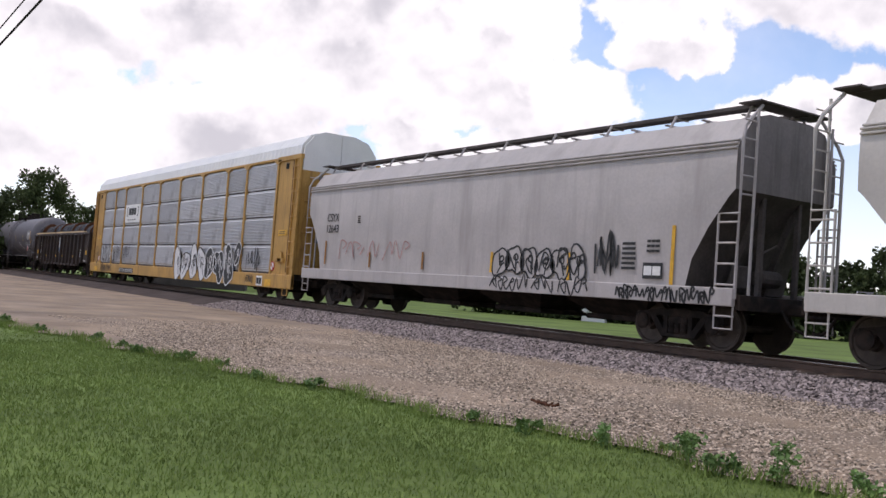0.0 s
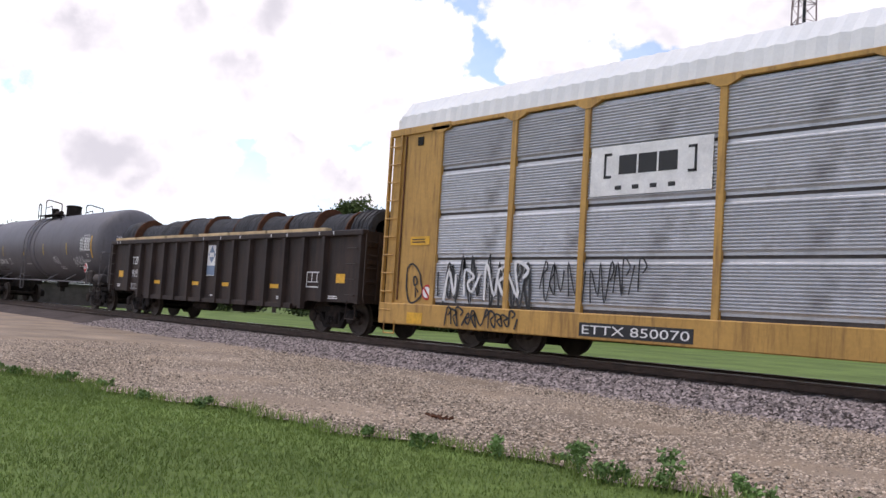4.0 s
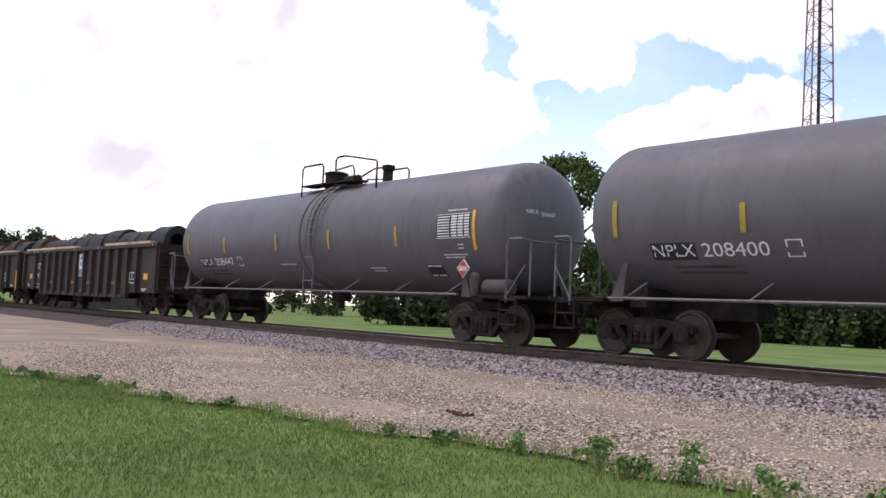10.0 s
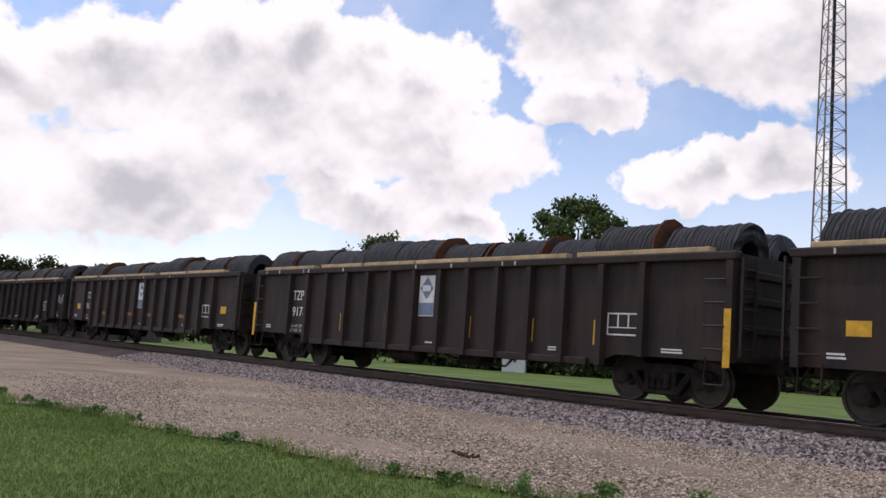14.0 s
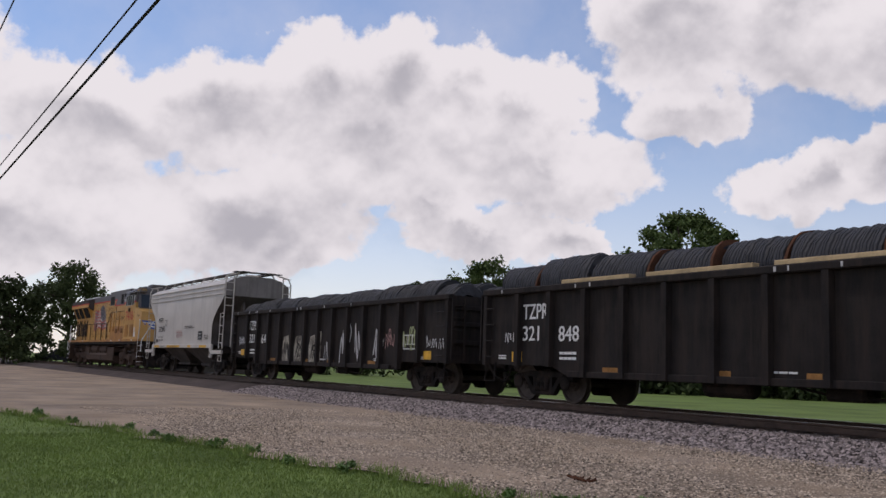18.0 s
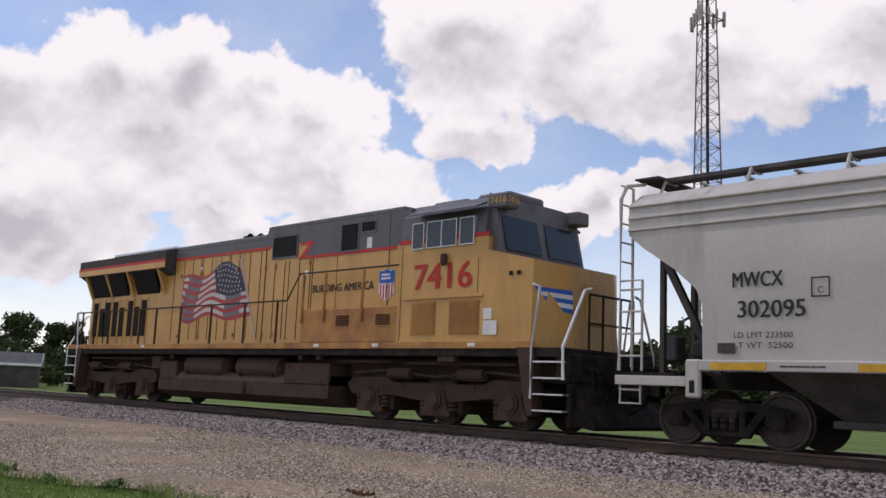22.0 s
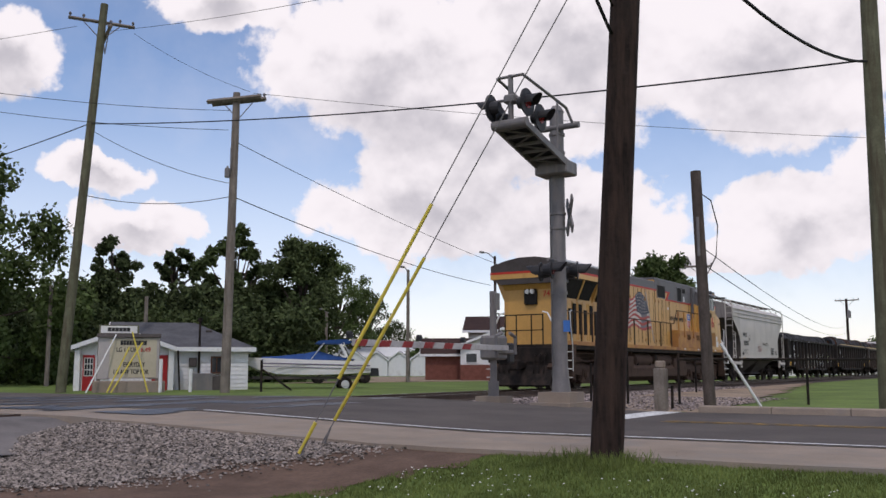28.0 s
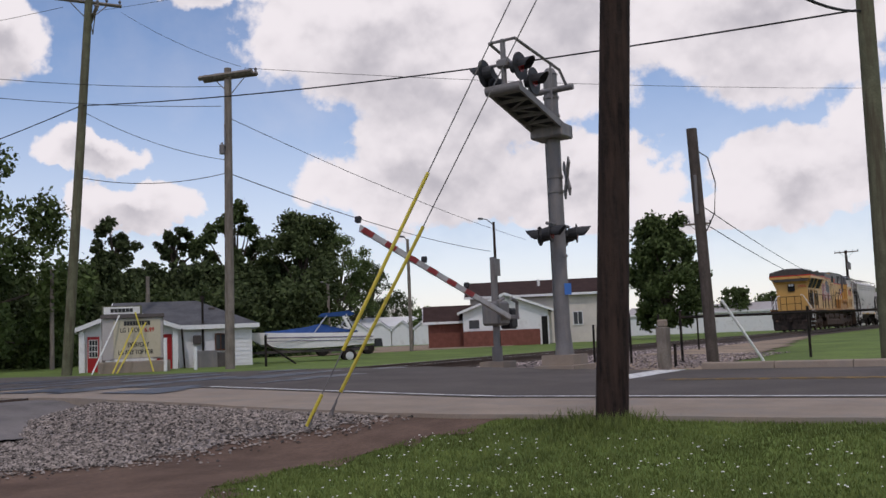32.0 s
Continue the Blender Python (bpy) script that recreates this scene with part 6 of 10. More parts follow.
for s_ in (-1, 1):
    for x0, x1 in ((-9.75, -8.5), (-8.4, -7.35), (-6.75, -5.4)):
        bm = bmesh.new()
        A = [(x0, s_ * (HY + 0.02), 3.3), (x1, s_ * (HY + 0.02), 3.3), (x1 + 0.1, s_ * 1.42, 3.95), (x0 + 0.1, s_ * 1.42, 3.95)]
        B = [(x, y - s_ * 0.06, z) for x, y, z in A]
        va, vb = [bm.verts.new(p) for p in A], [bm.verts.new(p) for p in B]
        bm.faces.new(va), bm.faces.new(vb[::-1])
        for i in range(4):
            bm.faces.new((va[i], vb[i], vb[(i + 1) % 4], va[(i + 1) % 4]))
        part("radiator_screen", bm, GRILLE, engine)
    for x in (-9.88, -8.44, -7.0, -5.05):
        bm = bmesh.new()
        prism(bm, [(s_ * HY, 3.2), (s_ * 1.46, 4.0), (s_ * HY, 4.0)], "x", x - 0.06, x + 0.06)
        part("wing_bracket", bm, LOCOYELLOW, engine)
    # louvred doors at the rear
    for k, x in enumerate((-9.55, -9.1, -8.7, -8.17, -7.72, -7.15, -6.73, -6.27)):
        bm = bmesh.new()
        h = 1.12 if k in (0, 2, 3, 5, 7) else 0.92
        box(bm, x - 0.13, x + 0.13, s_ * HY - 0.03, s_ * HY + 0.03, 2.0, 2.0 + h)
        part("louvre_door", bm, GRILLE, engine)
        bm = bmesh.new()
        for a in (-0.2, 0.2):
            box(bm, x + a - 0.015, x + a + 0.015, s_ * HY - 0.02, s_ * HY + 0.02, 1.78, 3.2)
        part("door_frame", bm, LOCOYELLOW, engine)
# hood doors: seams, hinges and latches
for s_ in (-1, 1):
    for x in (-4.55, -4.02, -3.54, -3.11, -3.01, -2.54, -2.05, -1.64, -1.56, -1.13, -0.61, -0.1, 0.14, 0.56, 0.99, 1.18, 1.61, 2.07, 2.16):
        bm = bmesh.new()
        box(bm, x - 0.012, x + 0.012, s_ * HY - 0.006, s_ * HY + 0.006, 1.85, 4.2 if x < 0.15 else 3.85)
        part("door_seam", bm, GRILLE, engine)
    for x in (-4.15, -3.0, -1.2, 0.15, 0.6, 2.05):
        for z in (1.98, 3.75):
            bm = bmesh.new()
            box(bm, x - 0.035, x + 0.035, s_ * (HY + 0.02) - 0.02, s_ * (HY + 0.02) + 0.02, z - 0.05, z + 0.05, 0.01)
            part("door_latch", bm, LOCORUSTY, engine)
    for x0, x1, z0, z1 in ((0.44, 1.47, 3.97, 4.5), (3.26, 3.87, 3.95, 4.58), (4.0, 4.48, 4.36, 4.58)):
        bm = bmesh.new()
        box(bm, x0, x1, s_ * HY - 0.02, s_ * HY + 0.02, z0, z1)
        part("air_intake", bm, GRILLE, engine)
        bm = bmesh.new()
        for a in ((x0 - 0.04, x1 + 0.04, z1, z1 + 0.04), (x0 - 0.04, x1 + 0.04, z0 - 0.04, z0), (x0 - 0.04, x0, z0, z1), (x1, x1 + 0.04, z0, z1)):
            box(bm, a[0], a[1], s_ * HY - 0.03, s_ * HY + 0.03, a[2], a[3])
        part("intake_frame", bm, LOCOGREY, engine)
    for x, z0, z1, yy in ((3.12, 2.55, 3.85, HY), (4.99, 2.55, 4.68, HY + 0.012), (5.38, 2.55, 4.68, HY + 0.012), (5.85, 1.75, 3.8, 1.5), (8.1, 2.7, 3.4, 1.5)):
        bm = bmesh.new()
        box(bm, x - 0.007, x + 0.007, s_ * yy - 0.004, s_ * yy + 0.004, z0, z1)
        part("panel_seam", bm, GRILLE, engine)
    # worn boxes along the foot of the equipment hood
    bm = bmesh.new()
    ya_, yb_ = sorted((s_ * 1.0, s_ * 1.46))
    box(bm, 2.25, 6.0, ya_, yb_, 1.72, 2.52, 0.02)
    part("battery_box", bm, LOCORUSTY, engine, "rust-stained equipment box")
    for x in (3.85, 5.25):
        bm = bmesh.new()
        for k in range(5):
            box(bm, x - 0.22, x + 0.22, s_ * 1.47 - 0.02, s_ * 1.47 + 0.02, 2.12 + 0.05 * k, 2.145 + 0.05 * k)
        part("box_louvre", bm, RUST, engine)
plate("notice_plate", engine, 4.2, 4.38, 3.95, 4.2, -HY - 0.014, LETTERWHITE)
plate("notice_plate", engine, 1.85, 1.98, 3.45, 3.56, -HY, LETTERWHITE)
plate("notice_plate", engine, -3.15, -3.02, 3.88, 3.96, -HY, LETTERWHITE)
for x in (-5.4, 3.0, 5.1, 8.0):
    plate("sill_reflector", engine, x - 0.1, x + 0.1, 1.62, 1.69, -1.522, LETTERWHITE)

# cab
bm = bmesh.new()
prism(bm, [(-1.5, 1.6), (1.5, 1.6), (1.5, 3.85), (-1.5, 3.85)], "x", 5.75, 8.35)
part("cab_lower", bm, LOCOYELLOW, engine)
bm = bmesh.new()
prism(bm, [(-1.5, 3.85), (-1.42, 4.45), (-1.05, 4.76), (1.05, 4.76), (1.42, 4.45), (1.5, 3.85)], "x", 5.75, 8.25)
box(bm, 5.4, 5.8, -1.25, 1.25, 3.2, 4.72)
part("cab_upper", bm, LOCOGREY, engine)
bm = bmesh.new()
box(bm, 5.45, 5.76, -1.3, 1.3, 1.6, 3.9)
part("cab_rear_wall", bm, LOCOYELLOW, engine)
for s_ in (-1, 1):
    bm = bmesh.new()
    box(bm, 5.75, 8.37, s_ * 1.5 - 0.014, s_ * 1.5 + 0.014, 3.84, 3.93)
    part("red_line", bm, LOCORED, engine)
    for x0, x1 in ((6.18, 6.5), (6.62, 7.03), (7.06, 7.47), (7.59, 7.96)):
        bm = bmesh.new()
        za, zb = 3.72, 4.26
        box(bm, x0, x1, s_ * 1.485 - 0.04, s_ * 1.485 + 0.04, za, zb)
        w = part("cab_window", bm, CABGLASS, engine)
        bm = bmesh.new()
        for a in ((x0 - 0.018, x1 + 0.018, zb, zb + 0.018), (x0 - 0.018, x1 + 0.018, za - 0.018, za), (x0 - 0.018, x0, za, zb), (x1, x1 + 0.018, za, zb)):
            box(bm, a[0], a[1], s_ * 1.49 - 0.05, s_ * 1.49 + 0.05, a[2], a[3])
        part("window_frame", bm, ALU, w)
    bm = bmesh.new()
    prism(bm, [(s_ * 1.42, 4.52), (s_ * 1.78, 4.38), (s_ * 1.78, 4.42), (s_ * 1.4, 4.58)], "x", 6.25, 8.2)
    part("sun_shade", bm, LOCOGREY, engine)
    bm = bmesh.new()
    box(bm, 7.1, 7.25, s_ * 1.57 - 0.05, s_ * 1.57 + 0.05, 3.3, 3.55, 0.03)
    part("side_lamp", bm, LOCOUNDER, engine)
    for x0, wide in ((6.2, 0.74), (7.33, 0.84)):
        bm = bmesh.new()
        box(bm, x0, x0 + wide, s_ * 1.5 - 0.01, s_ * 1.5 + 0.01, 1.86, 2.56)
        for k in range(13):
            z = 1.9 + 0.05 * k
            ya_, yb_ = sorted((s_ * 1.5, s_ * 1.53))
            box(bm, x0 + 0.04, x0 + wide - 0.04, ya_, yb_, z, z + 0.025)
        part("cab_louvre", bm, LOCORUSTY, engine)
    bm = bmesh.new()
    ya_, yb_ = sorted((s_ * 1.5, s_ * 1.54))
    box(bm, 5.95, 8.27, ya_, yb_, 2.62, 2.66)
    part("cab_drip_rail", bm, LOCOYELLOW, engine)
bm = bmesh.new()
box(bm, 5.95, 7.0, -0.75, 0.75, 4.76, 4.9, 0.05)
box(bm, 7.15, 8.1, -0.6, 0.6, 4.76, 4.97, 0.06)
tube(bm, [(6.3, 0.2, 4.9), (6.3, 0.2, 5.05)], 0.02, 6)
part("cab_air_conditioner", bm, LOCOGREY, engine)
# windshield front and number boards
bm = bmesh.new()
prism(bm, [(8.25, 3.5), (8.62, 3.5), (8.42, 4.4), (8.35, 4.72), (8.2, 4.76), (8.2, 3.5)], "y", -1.36, 1.36)
part("cab_front", bm, LOCOGREY, engine)
for s_ in (-1, 1):
    bm = bmesh.new()
    y0, y1 = sorted((s_ * 0.12, s_ * 1.25))
    A = [(8.64, y0, 3.58), (8.64, y1, 3.58), (8.46, y1, 4.3), (8.46, y0, 4.3)]
    va = [bm.verts.new(p) for p in A]
    vb = [bm.verts.new((x - 0.08, y, z)) for x, y, z in A]
    bm.faces.new(va), bm.faces.new(vb[::-1])
    for i in range(4):
        bm.faces.new((va[i], vb[i], vb[(i + 1) % 4], va[(i + 1) % 4]))
    part("windshield", bm, CABGLASS, engine)
    bm = bmesh.new()
    box(bm, 8.2, 8.72, s_ * 1.2 - 0.2, s_ * 1.2 + 0.2, 4.42, 4.72, 0.03)
    part("number_board", bm, LOCOGREY, engine)
lettering("board_number", "7416", 0.2, (8.49, -1.405, 4.57), REFLECT, engine, width=0.42)
lettering("board_number", "7416", 0.2, (8.725, -1.2, 4.57), REFLECT, engine, width=0.34, rot=Matrix.Rotation(radians(90), 4, "Z"))
# nose
bm = bmesh.new()
nose = [[(8.35, -1.5, 1.6), (8.35, 1.5, 1.6), (8.35, 1.5, 3.56), (8.35, -1.5, 3.56)], [(9.45, -1.45, 1.6), (9.45, 1.45, 1.6), (9.45, 1.4, 3.3), (9.45, -1.4, 3.3)], [(9.95, -0.75, 1.6), (9.95, 0.75, 1.6), (9.85, 0.7, 3.22), (9.85, -0.7, 3.22)]]
rings = [[bm.verts.new(p) for p in r] for r in nose]
for a, b in zip(rings, rings[1:]):
    for i in range(4):
        bm.faces.new((a[i], a[(i + 1) % 4], b[(i + 1) % 4], b[i]))
bm.faces.new(rings[0][::-1]), bm.faces.new(rings[-1])
part("nose", bm, LOCOYELLOW, engine)
for s_ in (-1, 1):
    # painted wings across the slanted nose corner
    for k, c in enumerate((SHIELDBLUE, LETTERWHITE, SHIELDBLUE, LETTERWHITE, SHIELDBLUE)):
        bm = bmesh.new()
        z0 = 2.78 - 0.09 * k
        f0 = 0.05 + 0.1 * k
        A = [(9.45 + 0.5 * f + 0.012, s_ * (1.43 - 0.72 * f), z) for f, z in ((f0, z0), (0.95, z0 - 0.05), (0.95, z0 - 0.14), (f0 + 0.05, z0 - 0.08))]
        vs = [bm.verts.new((x - 0.06 * (z - 1.6) / 1.6 * ((x - 9.45) / 0.5), y, z)) for x, y, z in A]
        bm.faces.new(vs)
        part("nose_wing", bm, c, engine)
bm = bmesh.new()
box(bm, 9.86, 9.95, -0.3, 0.3, 2.1, 2.95, 0.02)
part("nose_door", bm, LOCOYELLOW, engine)
for x, z in ((8.95, 3.05), (9.15, 3.05)):
    plate("nose_latch", engine, x - 0.05, x + 0.05, z - 0.04, z + 0.04, -1.48, GRILLE)
plate("notice_plate", engine, 8.28, 8.64, 1.85, 2.13, -1.505, LETTERWHITE)
plate("notice_plate", engine, 8.28, 8.5, 2.16, 2.38, -1.505, LETTERWHITE)

# end pilots with steps, rails and hoses; the rear platform is longer
for e in (-1, 1):
    before = set(engine.children)
    bm = bmesh.new()
    box(bm, min(e * 10.05, e * 10.35), max(e * 10.05, e * 10.35), -1.45, 1.45, 0.95, 1.5, 0.03)
    prism(bm, [(-1.35, 0.18), (1.35, 0.18), (1.35, 0.95), (-1.35, 0.95)], "x", e * 10.3 - 0.05, e * 10.3 + 0.05)
    prism(bm, [(e * 10.3, 0.95), (e * 10.3, 0.2), (e * 10.75, 0.12), (e * 10.8, 0.18)], "y", -1.2, 1.2)
    part("pilot", bm, UNDER, engine)
    bm = bmesh.new()
    box(bm, min(e * 10.3, e * 10.95), max(e * 10.3, e * 10.95), -0.12, 0.12, 0.74, 1.0, 0.04)
    box(bm, min(e * 10.85, e * 11.2), max(e * 10.85, e * 11.2), -0.2, 0.18, 0.68, 1.06, 0.06)
    part("coupler", bm, UNDER, engine)
    for y in (-0.9, -0.7, -0.5, 0.5, 0.7, 0.9):
        bm = bmesh.new()
        tube(bm, [(e * 10.36, y, 1.25), (e * 10.5, y, 1.2), (e * 10.55, y, 0.7), (e * 10.5, y * 0.9, 0.45)], 0.03, 6)
        part("air_hose", bm, UNDER, engine)
    for s_ in (-1, 1):
        xs_ = sorted((e * 9.6, e * 10.3))
        for k in range(4):
            bm = bmesh.new()
            box(bm, xs_[0], xs_[1], s_ * 1.38 - 0.16, s_ * 1.38 + 0.16, 0.42 + 0.3 * k, 0.45 + 0.3 * k)
            part("step", bm, ALU, engine, "worn bright steel step")
        bm = bmesh.new()
        prism(bm, [(e * 9.45, 0.35), (e * 9.6, 0.35), (e * 9.6, 1.6), (e * 9.2, 1.6)], "y", s_ * 1.38 - 0.16, s_ * 1.38 + 0.16)
        part("step_side", bm, LOCOUNDER, engine)
        bm = bmesh.new()
        tube(bm, [(e * 9.55, s_ * 1.53, 0.65), (e * 9.55, s_ * 1.53, 1.6), (e * 9.72, s_ * 1.53, 2.75), (e * 9.55, s_ * 1.53, 2.8)], 0.03, 6)
        part("step_grab_rail", bm, ALU if e > 0 or s_ < 0 else WHITE, engine)
        bm = bmesh.new()
        tube(bm, [(e * 10.3, s_ * 1.53, 1.0), (e * 10.28, s_ * 1.53, 1.6), (e * 10.33, s_ * 0.95, 2.7), (e * 10.33, s_ * 0.75, 2.75)], 0.03, 6)
        part("step_grab_rail", bm, WHITE, engine)
        for y in (0.3, 0.75):
            bm = bmesh.new()
            tube(bm, [(e * 10.3, s_ * y, 1.55), (e * 10.3, s_ * y, 2.65)], 0.025, 6)
            part("end_stanchion", bm, UNDER, engine)
    bm = bmesh.new()
    tube(bm, [(e * 10.3, -0.75, 2.65), (e * 10.3, 0.75, 2.65)], 0.025, 6)
    tube(bm, [(e * 10.3, -0.75, 2.1), (e * 10.3, 0.75, 2.1)], 0.02, 6)
    part("end_rail", bm, UNDER, engine)
    if e < 0:
        for ob in set(engine.children) - before:
            ob.location.x = -0.28
# rear lights and number
bm = bmesh.new()
box(bm, -10.07, -9.93, -0.25, 0.25, 3.05, 3.62, 0.03)
part("rear_light_housing", bm, GRILLE, engine)
for y in (-0.1, 0.1):
    bm = bmesh.new()
    turned(bm, [(-10.13, 0.085), (-10.05, 0.095)], "x", 14, 0, y, 3.52)
    part("rear_light", bm, ALU, engine)
lettering("rear_number", "7416", 0.3, (-9.962, -0.75, 3.42), LOCORED, engine, width=0.55, rot=Matrix.Rotation(radians(-90), 4, "Z"))
# long handrails
for s_ in (-1, 1):
    y = s_ * 1.46
    bm = bmesh.new()
    tube(bm, [(-10.2, y, 2.78), (1.65, y, 2.78), (2.12, y, 3.42), (5.75, y, 3.42)], 0.022, 6)
    part("handrail", bm, LOCOUNDER, engine)
    for x in (-10.2, -9.75, -8.85, -7.85, -5.85, -4.85, -3.45, -1.82, -0.2, 1.25):
        bm = bmesh.new()
        tube(bm, [(x, y, 1.5), (x, y, 2.78)], 0.03, 6)
        part("handrail_post", bm, LOCOUNDER, engine)
    for x in (2.3, 3.15, 4.53):
        bm = bmesh.new()
        tube(bm, [(x, y * 1.02, 2.2 if x > 2.4 else 2.2), (x, y, 3.38)], 0.035, 6)
        part("handrail_post", bm, LOCORUSTY, engine)
# roof fittings
bm = bmesh.new()
for a in (-0.3, 0.0, 0.25):
    turned(bm, [(-1.7 + a, 0.05), (-1.55 + a, 0.06), (-1.4 + a, 0.11)], "x", 10, 0, -0.3 + a * 0.5, 4.82)
    box(bm, -1.6 + a, -1.54 + a, -0.34 + a * 0.5, -0.26 + a * 0.5, 4.6, 4.78)
part("air_horn", bm, UNDER, engine)
bm = bmesh.new()
box(bm, -3.6, -2.8, -0.4, 0.4, 4.6, 4.82, 0.04)
part("exhaust_hatch", bm, LOCOGREY, engine)
bm = bmesh.new()
box(bm, -9.4, -5.4, -0.75, 0.75, 4.72, 4.81, 0.02)
part("radiator_fan_screen", bm, ALU, engine)
# fuel tank, air tanks
bm = bmesh.new()
prism(bm, [(-1.3, 0.95), (-1.42, 0.75), (-1.42, 0.42), (-1.0, 0.22), (1.0, 0.22), (1.42, 0.42), (1.42, 0.75), (1.3, 0.95)], "x", -4.45, 3.42)
box(bm, -4.45, -3.5, -1.42, -0.6, 0.7, 1.24, 0.03)
box(bm, 1.65, 3.42, -1.42, -0.6, 0.7, 1.24, 0.03)
part("fuel_tank", bm, LOCOUNDER, engine)
for x0, x1 in ((-3.22, -1.12), (-0.62, 1.4)):
    bm = bmesh.new()
    turned(bm, [(x0, 0.12), (x0 + 0.1, 0.3), (x1 - 0.1, 0.3), (x1, 0.12)], "x", 18, 0, -1.12, 1.1)
    part("air_tank", bm, LOCOUNDER, engine, smooth=50)
    for x in (x0 + 0.3, x1 - 0.3):
        bm = bmesh.new()
        box(bm, x - 0.04, x + 0.04, -1.4, -0.9, 0.88, 1.0, 0.01)
        part("tank_strap", bm, UNDER, engine)
for x0, x1, z in ((-5.2, -4.4, 1.32), (3.6, 5.4, 1.3), (5.8, 9.0, 1.28), (-9.2, -5.6, 1.3)):
    bm = bmesh.new()
    tube(bm, [(x0, -1.3, z), (x1, -1.3, z)], 0.03, 6)
    part("air_pipe", bm, LOCOUNDER, engine)
bm = bmesh.new()
box(bm, -5.0, -4.5, -1.4, -1.1, 1.0, 1.38, 0.03)
part("pipe_box", bm, LOCOUNDER, engine)
bm = bmesh.new()
box(bm, 7.0, 7.5, -1.48, -1.3, 1.3, 1.5, 0.02)
part("pipe_box", bm, LOCOUNDER, engine)
for x in (-3.8, 2.3, 3.0):
    bm = bmesh.new()
    turned(bm, [(-1.45, 0.08), (-1.38, 0.1)], "y", 10, x, 0, 1.4)
    part("pipe_cap", bm, LOCOUNDER, engine)
plate("fuel_gauge", engine, -0.1, 0.06, 0.42, 0.72, -1.43, UNDER)


def engine_truck(x):
    bm = bmesh.new()
    for s_ in (-1, 1):
        y0, y1 = s_ * 1.08 - 0.09, s_ * 1.08 + 0.09
        prism(bm, [(-2.9, 0.8), (-2.7, 0.95), (-1.6, 0.98), (-1.3, 0.86), (1.3, 0.86), (1.6, 0.98), (2.7, 0.95), (2.9, 0.8), (2.75, 0.6), (2.0, 0.5), (1.5, 0.6), (0.5, 0.5), (-0.5, 0.5), (-1.5, 0.6), (-2.0, 0.5), (-2.75, 0.6)], "y", y0, y1)
        for k in (-1, 0, 1):
            cx = 2.08 * k
            prism(bm, [(cx - 0.24, 0.74), (cx + 0.24, 0.74), (cx + 0.36, 0.32), (cx + 0.44, 0.26), (cx + 0.4, 0.2), (cx - 0.4, 0.2), (cx - 0.44, 0.26), (cx - 0.36, 0.32)], "y", y0 - 0.03, y1 + 0.03)
            turned(bm, [(s_ * 1.2, 0.2), (s_ * 1.24, 0.2), (s_ * 1.24, 0.14), (s_ * 1.27, 0.13)], "y", 16, cx, 0, 0.53)
            for a in (-0.42, 0.42):
                for q in range(4):
                    turned(bm, [(0.3 + 0.09 * q, 0.09), (0.33 + 0.09 * q, 0.11), (0.37 + 0.09 * q, 0.09)], "z", 10, cx + a, s_ * 1.08, 0)
        for cx in (-1.05, 1.05):
            turned(bm, [(s_ * 1.0, 0.07), (s_ * 1.19, 0.07)], "y", 10, cx, 0, 0.78)
            turned(bm, [(-0.35, 0.13), (0.35, 0.13)], "x", 12, cx, s_ * 1.2, 1.06)
        tube(bm, [(-2.6, s_ * 1.2, 1.05), (-1.5, s_ * 1.22, 1.12), (0, s_ * 1.22, 1.0), (1.5, s_ * 1.22, 1.12), (2.6, s_ * 1.2, 1.05)], 0.03, 6)
    box(bm, -2.6, 2.6, -0.62, 0.62, 0.5, 0.95, 0.03)
    box(bm, -0.4, 0.4, -1.0, 1.0, 0.6, 0.95, 0.03)
    for k in (-1.55, -0.55, 0.55, 1.55):
        box(bm, k - 0.08, k + 0.08, -1.02, 1.02, 0.25, 0.75, 0.02)
    box(bm, -2.7, -2.5, -1.0, 1.0, 0.6, 0.9, 0.03)
    box(bm, 2.5, 2.7, -1.0, 1.0, 0.6, 0.9, 0.03)
    tr = part("engine_truck", bm, LOCOUNDER, engine)
    tr.location = (x, 0, 0)
    for k in (-1, 0, 1):
        w = new("wheelset", WHEEL_ENGINE)
        w.parent = tr
        w.location = (2.08 * k, 0, R_ENGINE)
        WHEELS.append((w, 2.08 * k, x + 2.08 * k, R_ENGINE))


engine_truck(6.72)
engine_truck(-7.9)

# the painted flag: thirteen waving stripes, a starred canton, its pole
FY = -HY - 0.008


def flag_point(s_, q):
    """s_ runs from the fly to the pole, q from the top edge to the foot."""
    x = (-3.97 - 0.14 * q) * (1 - s_) + (-1.06 + 0.68 * q) * s_
    top = 3.72 + 0.2 * s_ + 0.11 * math.sin(6.8 * s_ + 3.1 - 0.6 * (1 - s_)) * (0.4 + s_)
    foot = 2.46 - 0.03 * s_ + 0.13 * math.sin(10.5 * s_ + 2.9) * (1.25 - 0.75 * s_)
    return x, top * (1 - q) + foot * q + 0.05 * math.sin(11 * s_ + 5 * q)


